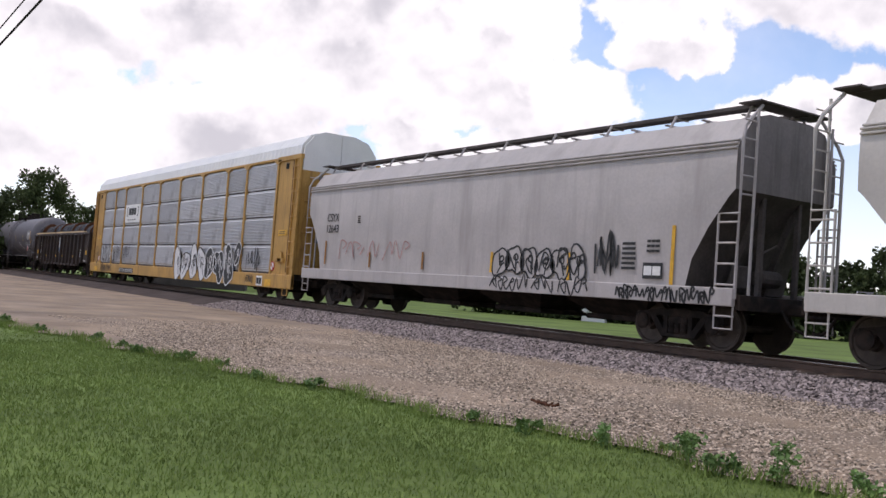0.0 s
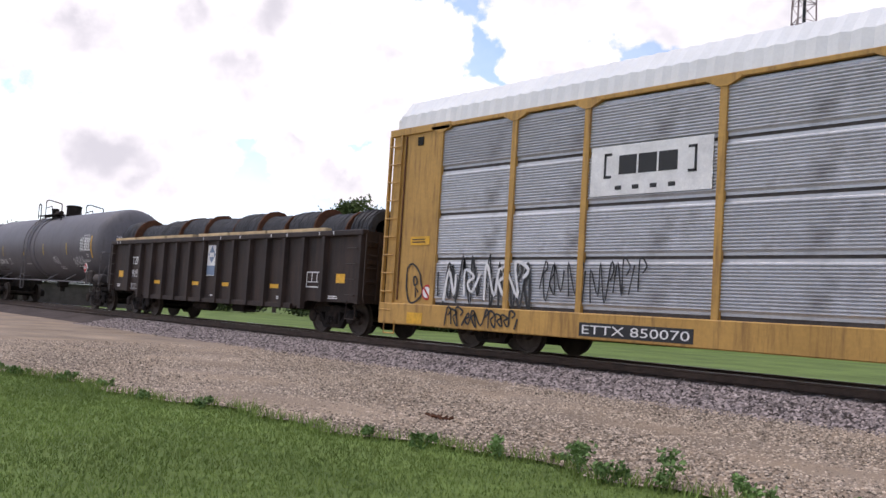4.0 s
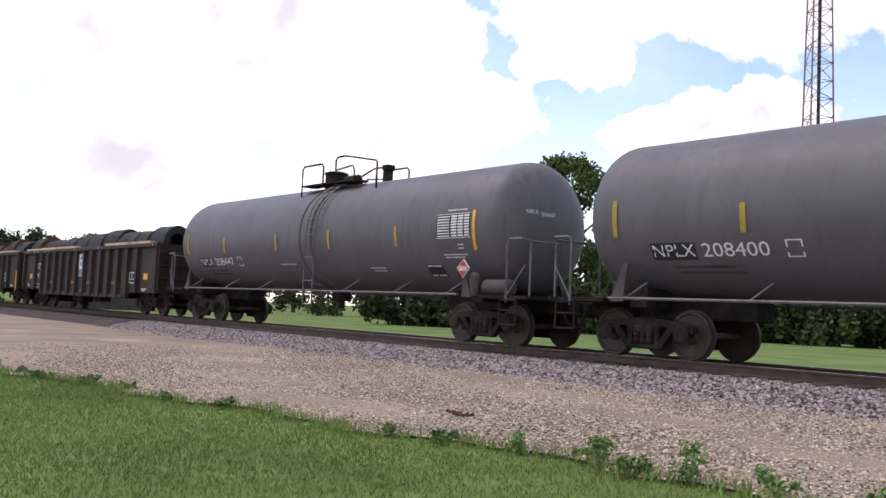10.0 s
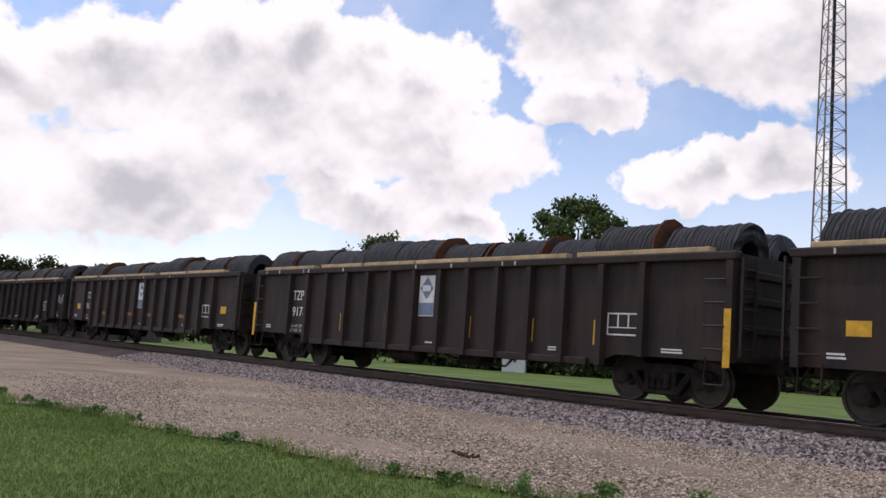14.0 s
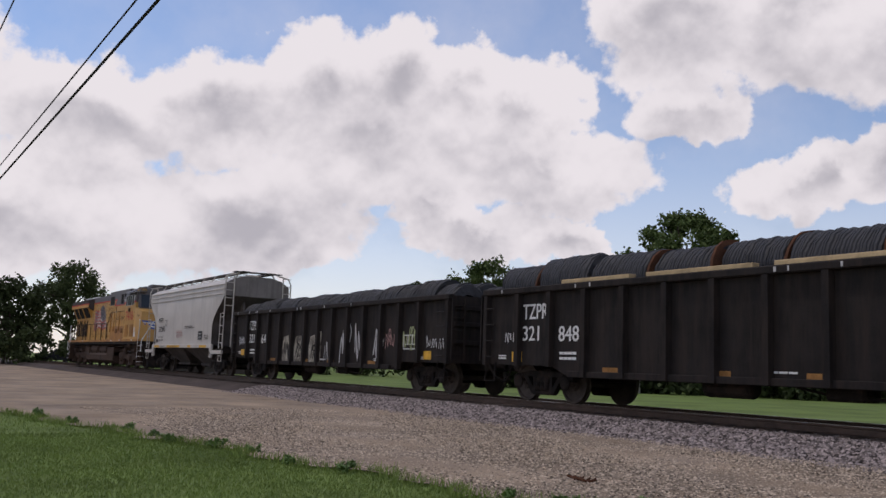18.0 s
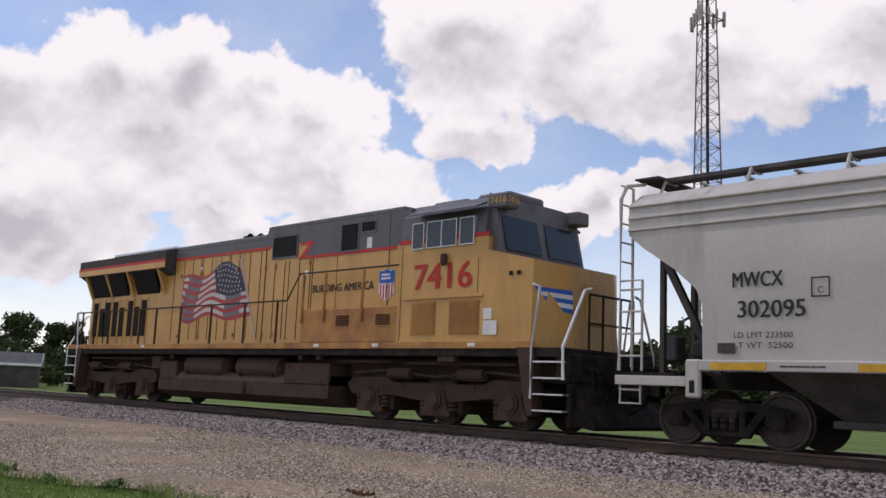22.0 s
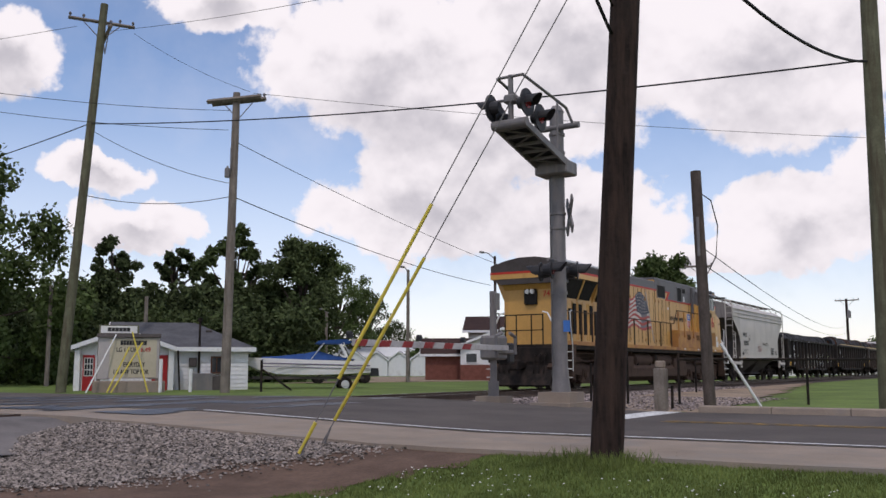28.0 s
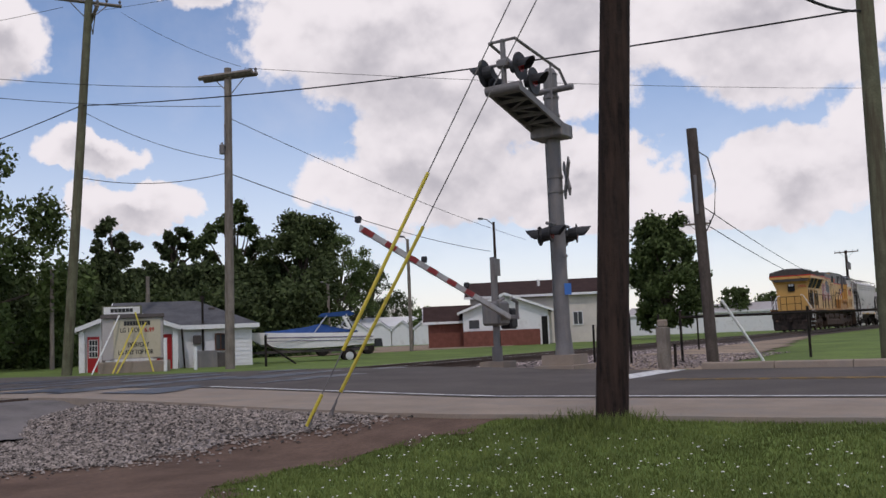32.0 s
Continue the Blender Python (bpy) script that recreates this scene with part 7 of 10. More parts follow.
n = 36
for k in range(13):
    for c, s0, s1 in ((0, 0.0, 0.55 if k < 7 else 1.0),):
        bm = bmesh.new()
        m = [flag_point(s0 + (s1 - s0) * i / n, k / 13) for i in range(n + 1)]
        b = [flag_point(s0 + (s1 - s0) * i / n, (k + 1) / 13) for i in range(n + 1)]
        A = [bm.verts.new((x, FY, z)) for x, z in m]
        B = [bm.verts.new((x, FY, z)) for x, z in b]
        for i in range(n):
            f = bm.faces.new((A[i], B[i], B[i + 1], A[i + 1]))
            # the painter's own shading of the folds
            fold = math.sin(9.5 * (s0 + (s1 - s0) * i / n) - 0.5 + 0.12 * k)
            f.material_index = 1 if (k % 2 and fold > 0.45) else 0
        part("flag_stripe", bm, [FLAGRED, FLAGSHADE] if k % 2 == 0 else [FLAGWHITE, FLAGSHADE], engine)
bm = bmesh.new()
A = [bm.verts.new((x, FY, z)) for x, z in (flag_point(0.55 + 0.45 * i / 12, 0) for i in range(13))]
B = [bm.verts.new((x, FY, z)) for x, z in (flag_point(0.55 + 0.45 * i / 12, 7 / 13) for i in range(13))]
for i in range(12):
    bm.faces.new((A[i], B[i], B[i + 1], A[i + 1]))
part("flag_canton", bm, FLAGBLUE, engine)
for r in range(6):
    for c in range(7):
        bm = bmesh.new()
        x, z = flag_point(0.6 + 0.36 * (c + 0.5 * (r % 2)) / 7, (r + 0.7) * 7 / 13 / 6.6)
        vs = []
        for k in range(10):
            q = 0.045 if k % 2 == 0 else 0.018
            vs.append(bm.verts.new((x + q * math.sin(math.pi * k / 5), FY - 0.004, z + q * math.cos(math.pi * k / 5))))
        bm.faces.new(vs)
        part("flag_star", bm, FLAGWHITE, engine)
bm = bmesh.new()
prism(bm, [(-1.1, 4.08), (-1.04, 4.08), (-0.12, 1.93), (-0.19, 1.93)], "y", FY - 0.006, FY + 0.004)
part("flag_pole", bm, HOPGREY, engine)

# lettering and shield
lettering("slogan", "BUILDING AMERICA", 0.27, (3.35, -HY - 0.01, 3.06), LETTERBLACK, engine, width=2.28)
lettering("road_number", "7416", 0.78, (7.07, -1.512, 3.06), LETTERRED, engine, width=1.66)
lettering("road_number", "7416", 0.86, (7.22, 1.512, 3.02), LETTERRED, engine, width=1.72, rot=Matrix.Rotation(radians(180), 4, "Z"))
sx, sz = 4.95, 3.07
outline = [(-0.24, 0.33), (-0.12, 0.3), (0, 0.36), (0.12, 0.3), (0.24, 0.33), (0.27, 0.2), (0.24, 0.02), (0.26, -0.2), (0.14, -0.33), (0, -0.38), (-0.14, -0.33), (-0.26, -0.2), (-0.24, 0.02), (-0.27, 0.2)]
bm = bmesh.new()
prism(bm, [(sx + a, sz + b) for a, b in outline], "y", -HY - 0.012, -HY)
part("shield", bm, LETTERWHITE, engine)
bm = bmesh.new()
prism(bm, [(sx + a * 0.97, sz + b * 0.97) for a, b in outline if b >= 0.0] , "y", -HY - 0.016, -HY - 0.012)
part("shield_top", bm, SHIELDBLUE, engine)
for k in range(5):
    plate("shield_stripe", engine, sx - 0.21 + 0.094 * k, sx - 0.17 + 0.094 * k, sz - (0.28 if k in (0, 4) else 0.34), sz, -HY - 0.012, LETTERRED)
bars("shield_mark", engine, sx, -HY - 0.017, sz + 0.17, 0.36, 0.17, 2, LETTERWHITE, seed=3)
# ---- road and crossing ----
def strip(name, xa, xb, ya, yb, lift, material, label, category, step=1.0, kind="structure", thick=0.0):
    """A paving strip along y between two edges given as numbers or functions of y."""
    bm = bmesh.new()
    fa = xa if callable(xa) else (lambda y: xa)
    fb = xb if callable(xb) else (lambda y: xb)
    n = max(1, int((yb - ya) / step))
    rows = []
    for i in range(n + 1):
        y = ya + (yb - ya) * i / n
        rows.append([bm.verts.new((fa(y) + (fb(y) - fa(y)) * k / 4, y, road_z(y) + lift + thick)) for k in range(5)])
    for a, b in zip(rows, rows[1:]):
        for k in range(4):
            bm.faces.new((a[k], a[k + 1], b[k + 1], b[k]))
    if thick:
        geom = bmesh.ops.extrude_face_region(bm, geom=list(bm.faces))["geom"]
        for v in geom:
            if isinstance(v, bmesh.types.BMVert):
                v.co.z -= thick + 0.3
    return tagged(part(name, bm, material, smooth=30), label, category, kind=kind)


YELLOWLINE = mat("yellow_road_paint", (0.42, 0.25, 0.05), 0.8, var=0.2, scale=3, fine=40, dirt=(0.15, 0.13, 0.11), dirt_scale=5, dirt_amount=0.9)
WETASPHALT = mat("patched_asphalt", (0.042, 0.043, 0.05), 0.45, var=0.25, scale=0.8, fine=30)
strip("road", 12.0, 19.7, -300, 300, 0.02, ASPHALT, "grey asphalt road that crosses the track", "road")
strip("road_shoulder", lambda y: 9.58 + 0.04 * math.sin(1.9 * y) + 0.02 * math.sin(5.1 * y), 12.02, -300, 60, 0.012, CONCRETE, "pale concrete shoulder along the road", "shoulder", 0.5, thick=0.001)
strip("edge_line", 12.15, 12.27, -60, 12.8, 0.026, ROADPAINT, "white painted edge line", "road marking")
strip("centre_line", 15.85, 15.97, -60, 5.5, 0.026, YELLOWLINE, "worn yellow centre line", "road marking")
strip("centre_line", 16.1, 16.22, -60, 5.5, 0.026, YELLOWLINE, "worn yellow centre line", "road marking")
strip("stop_line", 16.4, 19.6, 6.3, 6.95, 0.027, ROADPAINT, "white painted stop line before the crossing", "road marking", 0.3)
patch("asphalt_patch", lambda x, y: math.sin(2.1 * y + 0.5 * x) + 0.8 * math.sin(3.7 * y - 0.9 * x) + 0.5 * math.sin(1.3 * x) > 0.35, 10.5, 19.5, 12.5, 25.0, 0.027, WETASPHALT,
      "dark tarry streaks in the asphalt at the crossing", "road patch", lambda x, y: road_z(y))


WORNASPHALT = mat("worn_asphalt", (0.19, 0.172, 0.16), 0.95, var=0.25, scale=0.8, fine=40, bump=0.01, alt=(0.12, 0.11, 0.105), alt_scale=0.9)


def apron_z(x, y):
    """The asphalt at the rails falls off to the ballast on its western side and to the gravel on its southern side."""
    side = min(1.0, max(0.0, (x - 5.2) / 2.2))
    front = min(1.0, max(0.0, (y - 11.6) / 1.9))
    return -0.36 + 0.325 * min(side, front)


patch("asphalt_apron", lambda x, y: x > 6.6 - 0.5 * (13.6 - y) + 0.25 * math.sin(2.2 * y) and (y < 14.3 or x > 6.9) and y > 11.4 + 0.3 * math.sin(1.3 * x),
      4.5, 12.0, 11.0, 18.5, 0.0, WORNASPHALT, "broken asphalt apron beside the rails at the crossing", "road", apron_z)
# kerb on the far side of the road
KERB = []
for i in range(24):
    bm = bmesh.new()
    y0 = 6.0 - 1.5 * (i + 1)
    prism(bm, [(19.7, -0.25), (19.72, -0.06), (19.76, -0.04), (20.0, -0.04), (20.0, -0.25)], "y", y0 + 0.008, y0 + 1.492)
    KERB.append(part("kerb_stone", bm, CONCRETE))
kerb = tagged(new("kerb"), "low concrete kerb along the road", "kerb", kind="structure")
for k in KERB:
    k.parent = kerb

# trackside gravel beyond the road and grey gravel before it
GREYGRAVEL = mat("grey_gravel", (0.24, 0.215, 0.20), 0.95, var=0.3, scale=1.2, fine=28, bump=0.03, alt=(0.15, 0.135, 0.13), alt_scale=0.7)
patch("trackside_gravel", lambda x, y: y > 6.3 + max(0.0, x - 23.8) * 0.143 + 0.2 * math.sin(1.1 * x), 20.0, 74.0, 6.0, 12.5, 0.03, DRIVE,
      "brown gravel beside the track beyond the road", "gravel", step=0.5)
patch("grey_gravel", lambda x, y: y > 9.2 - 0.48 * max(0.0, x - 5.0) + 0.18 * math.sin(2.7 * x), 2.5, 9.75, 6.5, 12.75, 0.022, GREYGRAVEL,
      "mound of loose pale grey gravel beside the road", "gravel")
patch("bare_soil", lambda x, y: lawn_edge(x) - 0.05 < y < 10.2 - 0.48 * max(0.0, x - 5.0), 2.5, 9.75, 4.5, 10.5, 0.012, SOIL,
      "strip of bare brown soil between lawn and gravel", "soil")

# ---- poles and wires ----
POLEGREY = mat("weathered_pole", (0.22, 0.19, 0.16), 0.9, var=0.25, scale=2, fine=25, bump=0.004, dirt=(0.13, 0.11, 0.09), dirt_scale=1.5, streak=True, dirt_amount=0.7)
POLEGREEN = mat("treated_pole", (0.135, 0.135, 0.085), 0.9, var=0.25, scale=2, fine=25, bump=0.004, dirt=(0.09, 0.075, 0.05), dirt_scale=1.2, streak=True, dirt_amount=0.7)
POLEMID = mat("old_brown_pole", (0.10, 0.082, 0.07), 0.9, var=0.3, scale=2, fine=25, bump=0.004, dirt=(0.06, 0.05, 0.042), dirt_scale=1.5, streak=True, dirt_amount=0.7)
POLEDARK = mat("creosote_pole", (0.026, 0.019, 0.016), 0.9, var=0.45, scale=2.5, fine=22, bump=0.012, dirt=(0.055, 0.035, 0.027), dirt_scale=2.0, streak=True, dirt_amount=0.8)
CABLE = mat("black_cable", (0.018, 0.018, 0.018), 0.7, var=0.1)
INSUL = mat("insulator", (0.12, 0.11, 0.11), 0.4, var=0.2)
GALV = mat("galvanised_steel", (0.19, 0.18, 0.175), 0.55, 0.3, var=0.15, scale=2, fine=20, dirt=(0.25, 0.22, 0.2), dirt_scale=1.2, streak=True, dirt_amount=0.5)
SIGNALBLACK = mat("signal_black", (0.03, 0.03, 0.032), 0.55, var=0.2)
GUYYELLOW = mat("guy_guard_yellow", (0.62, 0.50, 0.06), 0.45, var=0.12, scale=3, fine=20)


def utility_pole(label, foot, top, r0, r1, material, arms=(), extras=()):
    ob = thing("utility_pole", label, "utility pole", group="utility poles")
    ob.location = foot
    f, t_ = Vector((0, 0, -0.3)), Vector(top) - Vector(foot)
    bm = bmesh.new()
    tube(bm, [f.lerp(t_, k / 8) for k in range(9)], r0, 16, r1)
    part("shaft", bm, material, ob, smooth=40)
    for z, ang, ln, *beams in arms:
        c = f.lerp(t_, (z - foot[2]) / (top[2] - foot[2]))
        d = Vector((math.cos(radians(ang)), math.sin(radians(ang)), 0)) * ln / 2
        n_ = Vector((-d.y, d.x, 0)).normalized() * (r1 + 0.05)
        for s_ in beams or (-1,):
            bm = bmesh.new()
            a, b = c + n_ * s_ - d, c + n_ * s_ + d
            tube(bm, [a, b], 0.1 if beams else 0.075, 4)
            part("crossarm", bm, POLEGREY, ob)
        for k in (-0.95, -0.55, 0.55, 0.95):
            p = c + n_ * -1 + d * k
            bm = bmesh.new()
            turned(bm, [(0.05, 0.03), (0.12, 0.03), (0.14, 0.06), (0.2, 0.06), (0.24, 0.03)], "z", 8, p.x, p.y, p.z)
            part("insulator", bm, INSUL, ob)
        for s_ in (-1, 1):
            bm = bmesh.new()
            tube(bm, [c + d * s_ * 0.6 - n_, c - Vector((0, 0, ln * 0.3)) - n_ * 0.9], 0.02, 4)
            part("arm_brace", bm, POLEGREY, ob)
    for kind, z, off in extras:
        c = f.lerp(t_, (z - foot[2]) / (top[2] - foot[2]))
        bm = bmesh.new()
        if kind == "transformer":
            turned(bm, [(-0.45, 0.2), (-0.42, 0.25), (0.4, 0.25), (0.45, 0.12), (0.6, 0.06)], "z", 14, c.x + off[0], c.y + off[1], c.z)
            part("transformer", bm, GALV, ob)
        elif kind == "can":
            turned(bm, [(-0.2, 0.09), (-0.18, 0.11), (0.16, 0.11), (0.2, 0.05), (0.27, 0.03)], "z", 12, c.x + off[0], c.y + off[1], c.z)
            part("cutout_can", bm, GALV, ob)
        elif kind == "lamp":
            tube(bm, [c, c + Vector((off[0] * 0.5, off[1] * 0.5, 0.35)), c + Vector((off[0], off[1], 0.4))], 0.03, 6)
            box(bm, c.x + off[0] - 0.2, c.x + off[0] + 0.2, c.y + off[1] - 0.1, c.y + off[1] + 0.1, c.z + 0.32, c.z + 0.44, 0.03)
            part("street_lamp_arm", bm, GALV, ob)
        else:
            tube(bm, [c + Vector((-r1 - 0.03, 0, 0)), c + Vector((-r1 - 0.03, 0, 0.9))], 0.035, 6)
            part("conduit", bm, GALV, ob)
    return ob


def cable(label, a, b, sag, r=0.012, n=16):
    a, b = Vector(a), Vector(b)
    bm = bmesh.new()
    tube(bm, [a.lerp(b, k / n) - Vector((0, 0, 4 * sag * (k / n) * (1 - k / n))) for k in range(n + 1)], r, 5)
    return tagged(part("overhead_cable", bm, CABLE), label, "cable", "overhead cables")


utility_pole("tall green-brown leaning utility pole with two crossarms", (22.9, 31.9, -0.1), (23.66, 31.34, 15.7), 0.2, 0.15, POLEGREEN, ((15.0, 150, 2.6), (14.4, 60, 2.6)))
utility_pole("grey weathered utility pole with one crossarm", (26.0, 26.2, -0.1), (26.1, 26.1, 11.7), 0.19, 0.14, POLEGREY, ((11.4, 104, 2.4, -1, 1),), (("box", 8.6, (0, 0)), ("can", 8.5, (-0.24, 0.1))))
utility_pole("thick dark creosoted utility pole in the lawn", (9.6, 3.96, -0.26), (9.95, 3.2, 12.5), 0.18, 0.15, POLEDARK)
utility_pole("short grey stub pole at the road", (21.15, 6.15, -0.2), (21.1, 6.28, 5.3), 0.135, 0.12, POLEMID, (), (("box", 3.4, (0, 0)),))
utility_pole("green-brown utility pole beside the kerb", (20.5, 2.4, -0.2), (20.4, 2.28, 12.0), 0.2, 0.15, POLEGREEN, ((11.5, 150, 2.4),))
utility_pole("plain utility pole behind the track", (-1.4, 30.2, -0.4), (-1.4, 30.2, 11.0), 0.15, 0.11, POLEGREY)
utility_pole("utility pole with a transformer behind the track", (9.9, 40.8, -0.3), (9.9, 40.8, 13.6), 0.17, 0.13, POLEGREY, (), (("transformer", 13.2, (0.3, -0.2)),))
utility_pole("slim steel street lamp pole beyond the track", (52.4, 28.9, -0.2), (52.4, 28.9, 8.0), 0.12, 0.08, POLEDARK, (), (("lamp", 7.8, (-1.0, 0.4)),))
utility_pole("slim wooden light pole near the sheds", (52.4, 35.7, -0.2), (52.4, 35.7, 7.5), 0.14, 0.1, POLEGREY, (), (("lamp", 7.3, (-0.4, 0.2)),))
utility_pole("thin wooden pole with a lamp by the pizza shop", (31.5, 45.1, -0.2), (31.5, 45.1, 5.3), 0.13, 0.1, POLEGREY, (), (("lamp", 5.1, (0.3, 0.0)),))
utility_pole("thin wooden light pole at the edge of the woods", (54.2, 44.3, -0.2), (54.2, 44.3, 5.0), 0.12, 0.1, POLEGREY, (), (("lamp", 4.8, (-0.3, 0.2)),))
utility_pole("thin wooden pole behind the pizza shop", (33.9, 40.2, -0.2), (33.9, 40.2, 4.65), 0.12, 0.1, POLEGREY)
utility_pole("distant utility pole with transformer beyond the track", (128, 19.3, -0.3), (128, 19.3, 9.6), 0.2, 0.15, POLEDARK, ((9.4, 80, 3.0),), (("transformer", 7.6, (-0.4, -0.3)),))

MAIN = (20.44, 2.5, 7.1), (23.37, 31.56, 10.6)
cable("thick black telephone cable along the road", *MAIN, 0.35, 0.022)
cable("thick black telephone cable along the road", (23.37, 31.56, 10.6), (24.5, 62.0, 10.2), 0.6, 0.022)
cable("slack black service cable between two poles", (23.2, 31.7, 7.7), (26.04, 26.16, 7.5), 0.35, 0.015)
cable("slack black service cable between two poles", (23.37, 31.56, 10.4), (26.04, 26.16, 8.0), 0.3, 0.012)
cable("black service cable over the boat", (26.04, 26.16, 7.5), (61.0, 34.0, 7.0), 0.4, 0.02)
cable("black service cable over the boat", (26.1, 26.1, 9.7), (60.0, 30.5, 7.5), 0.3, 0.014)
cable("thin power line across the sky", (23.6, 31.3, 14.5), (20.4, 2.3, 11.5), 0.6, 0.009)
cable("thin power line across the sky", (26.0, 25.1, 11.5), (60, -14, 11.5), 0.8, 0.010)
cable("thin power line across the sky", (24.6, 30.6, 14.6), (26.0, 25.3, 11.6), 0.2, 0.008)
cable("thin power line across the sky", (22.8, 31.9, 14.6), (12, 62, 14.0), 0.5, 0.010)
cable("thick sagging cable between two roadside poles", (20.4, 2.4, 7.05), (9.85, 3.45, 6.2), 0.52, 0.028)
bm = bmesh.new()
tube(bm, [(21.12, 6.16, 4.75), (21.2, 5.98, 4.6), (21.26, 5.86, 4.0), (21.24, 5.92, 3.3), (21.14, 6.1, 2.9)], 0.014, 6)
tagged(part("drop_cable", bm, CABLE), "slack black drop cable on the stub pole", "cable", "overhead cables")
utility_pole("distant utility pole with a small crossarm", (66.5, 19.6, -0.3), (66.3, 19.8, 8.3), 0.14, 0.11, POLEMID, ((8.1, 106, 1.9),), (("can", 6.4, (0.25, -0.1)),))
utility_pole("dark utility pole far along the drive", (-80, 2.0, -0.46), (-80, 2.0, 9.5), 0.17, 0.13, POLEDARK)
for y_, z_, r_, nm in ((2.4, 4.52, 0.019, "black telephone cable over the drive"), (2.4, 4.85, 0.012, "black telephone cable over the drive"), (1.6, 6.15, 0.012, "black power line over the drive")):
    bm = bmesh.new()
    end_y = 3.96 - 0.06 * z_ + 0.1
    tube(bm, [(-80, 2.0, z_)] + [(-76 + 5 * k, y_, z_) for k in range(16)] + [(-1 + 1.53 * k, y_ + (end_y - y_) * (k / 7) ** 2, z_) for k in range(1, 8)], r_, 5)
    tagged(part("overhead_cable", bm, CABLE), nm, "cable", "overhead cables")
cable("thin wire from a pole over the track", (-1.4, 30.2, 9.9), (9.75, 3.7, 8.2), 1.0, 0.014)
cable("thin wire behind the track", (9.9, 40.8, 13.0), (26.0, 26.4, 11.0), 0.8, 0.012)
cable("thin wire behind the track", (9.9, 40.8, 12.4), (26.0, 26.4, 10.2), 0.8, 0.012)
cable("thin wire far along the track", (128, 19.3, 6.2), (21.1, 6.3, 3.6), 1.0, 0.012)
cable("thin wire far along the track", (128, 19.3, 5.4), (21.1, 6.3, 3.2), 1.0, 0.012)
# guy wires with yellow guards
for foot, tip, guards in (((8.57, 7.39, -0.25), (9.80, 3.52, 7.05), ((0.0, 0.05), (0.12, 0.40))), ((9.39, 7.72, -0.2), (9.78, 3.57, 6.3), ((0.045, 0.355),))):
    g = thing("guy_wire", "steel guy wire with a long yellow plastic guard", "guy wire", group="guy wires of the dark pole")
    A, B = Vector(foot), Vector(tip)
    bm = bmesh.new()
    tube(bm, [A, B], 0.008, 5)
    part("wire", bm, GALV, g)
    for a0, a1 in guards:
        bm = bmesh.new()
        tube(bm, [A.lerp(B, a0), A.lerp(B, a1)], 0.023, 8)
        part("guard", bm, GUYYELLOW, g)
    bm = bmesh.new()
    tube(bm, [A - Vector((0, 0, 0.1)), A.lerp(B, 0.03)], 0.014, 6)
    part("anchor_rod", bm, GALV, g)

# ---- crossing signals ----
def signal_head(parent, c, face, r=0.25):
    """One flashing lamp: round black target, hooded lens. face: heading in degrees that it looks to."""
    d = Vector((-math.sin(radians(face)), math.cos(radians(face)), 0))
    c = Vector(c)
    bm = bmesh.new()
    tube(bm, [c - d * 0.03, c], r, 20)
    tube(bm, [c - d * 0.22, c - d * 0.03], 0.12, 12, 0.16)
    h = part("signal_head", bm, SIGNALBLACK, parent)
    bm = bmesh.new()
    tube(bm, [c, c + d * 0.015], 0.14, 16)
    part("lens", bm, LENSRED, h)
    bm = bmesh.new()
    side = Vector((d.y, -d.x, 0))
    n_ = 10
    ring0, ring1 = [], []
    for k in range(n_ + 1):
        a = math.pi * (-0.1 + 1.2 * k / n_)
        o = side * math.cos(a) * 0.16 + Vector((0, 0, math.sin(a) * 0.16))
        ring0.append(bm.verts.new(c + o))
        ring1.append(bm.verts.new(c + o + d * (0.2 + 0.14 * math.sin(max(a, 0)))))
    for k in range(n_):
        bm.faces.new((ring0[k], ring0[k + 1], ring1[k + 1], ring1[k]))
    part("hood", bm, SIGNALBLACK, h)


LENSRED = mat("red_lens", (0.20, 0.015, 0.012), 0.25, var=0.1)
GATEWHITE = mat("gate_white", (0.52, 0.50, 0.48), 0.6, var=0.15, scale=3, fine=20, dirt=(0.3, 0.27, 0.25), dirt_scale=3, dirt_amount=0.6)
SIGNRED = mat("gate_red", (0.30, 0.03, 0.03), 0.5, var=0.1)
BLUE = mat("blue_sign", (0.05, 0.16, 0.45), 0.5, var=0.1)

mast = thing("crossing_signal_mast", "tall grey steel cantilever mast with railroad flashing lights", "crossing signal")
mast.location = (20.14, 9.36, -0.1)
bm = bmesh.new()
prism(bm, [(-0.7, -0.55), (0.62, -0.5), (0.68, 0.55), (-0.62, 0.5)], "z", -0.25, 0.06)
prism(bm, [(-0.42, -0.4), (0.42, -0.4), (0.42, 0.4), (-0.42, 0.4)], "z", 0.06, 0.3)
part("concrete_base", bm, CONCRETE, mast)
bm = bmesh.new()
tube(bm, [(0, 0, 0.3), (0, 0, 7.05)], 0.17, 20)
tube(bm, [(0, 0, 0.3), (0, 0, 0.5), (0, 0, 0.9)], 0.23, 16, 0.175)
tube(bm, [(0, 0, 7.05), (0, 0, 7.2)], 0.19, 20, 0.1)
part("post", bm, GALV, mast, smooth=40)
for z in (2.6, 4.15, 4.5, 6.0, 6.45):
    bm = bmesh.new()
    tube(bm, [(0, 0, z), (0, 0, z + 0.06)], 0.195, 20)
    part("clamp", bm, GALV, mast)
# the arm rises from its bracket: two channels, rungs and diagonals under a grating, a rounded nose
ARM0, ARM1, RISE = -0.25, -2.42, -0.235


def arm_z(x):
    return 5.62 + RISE * x


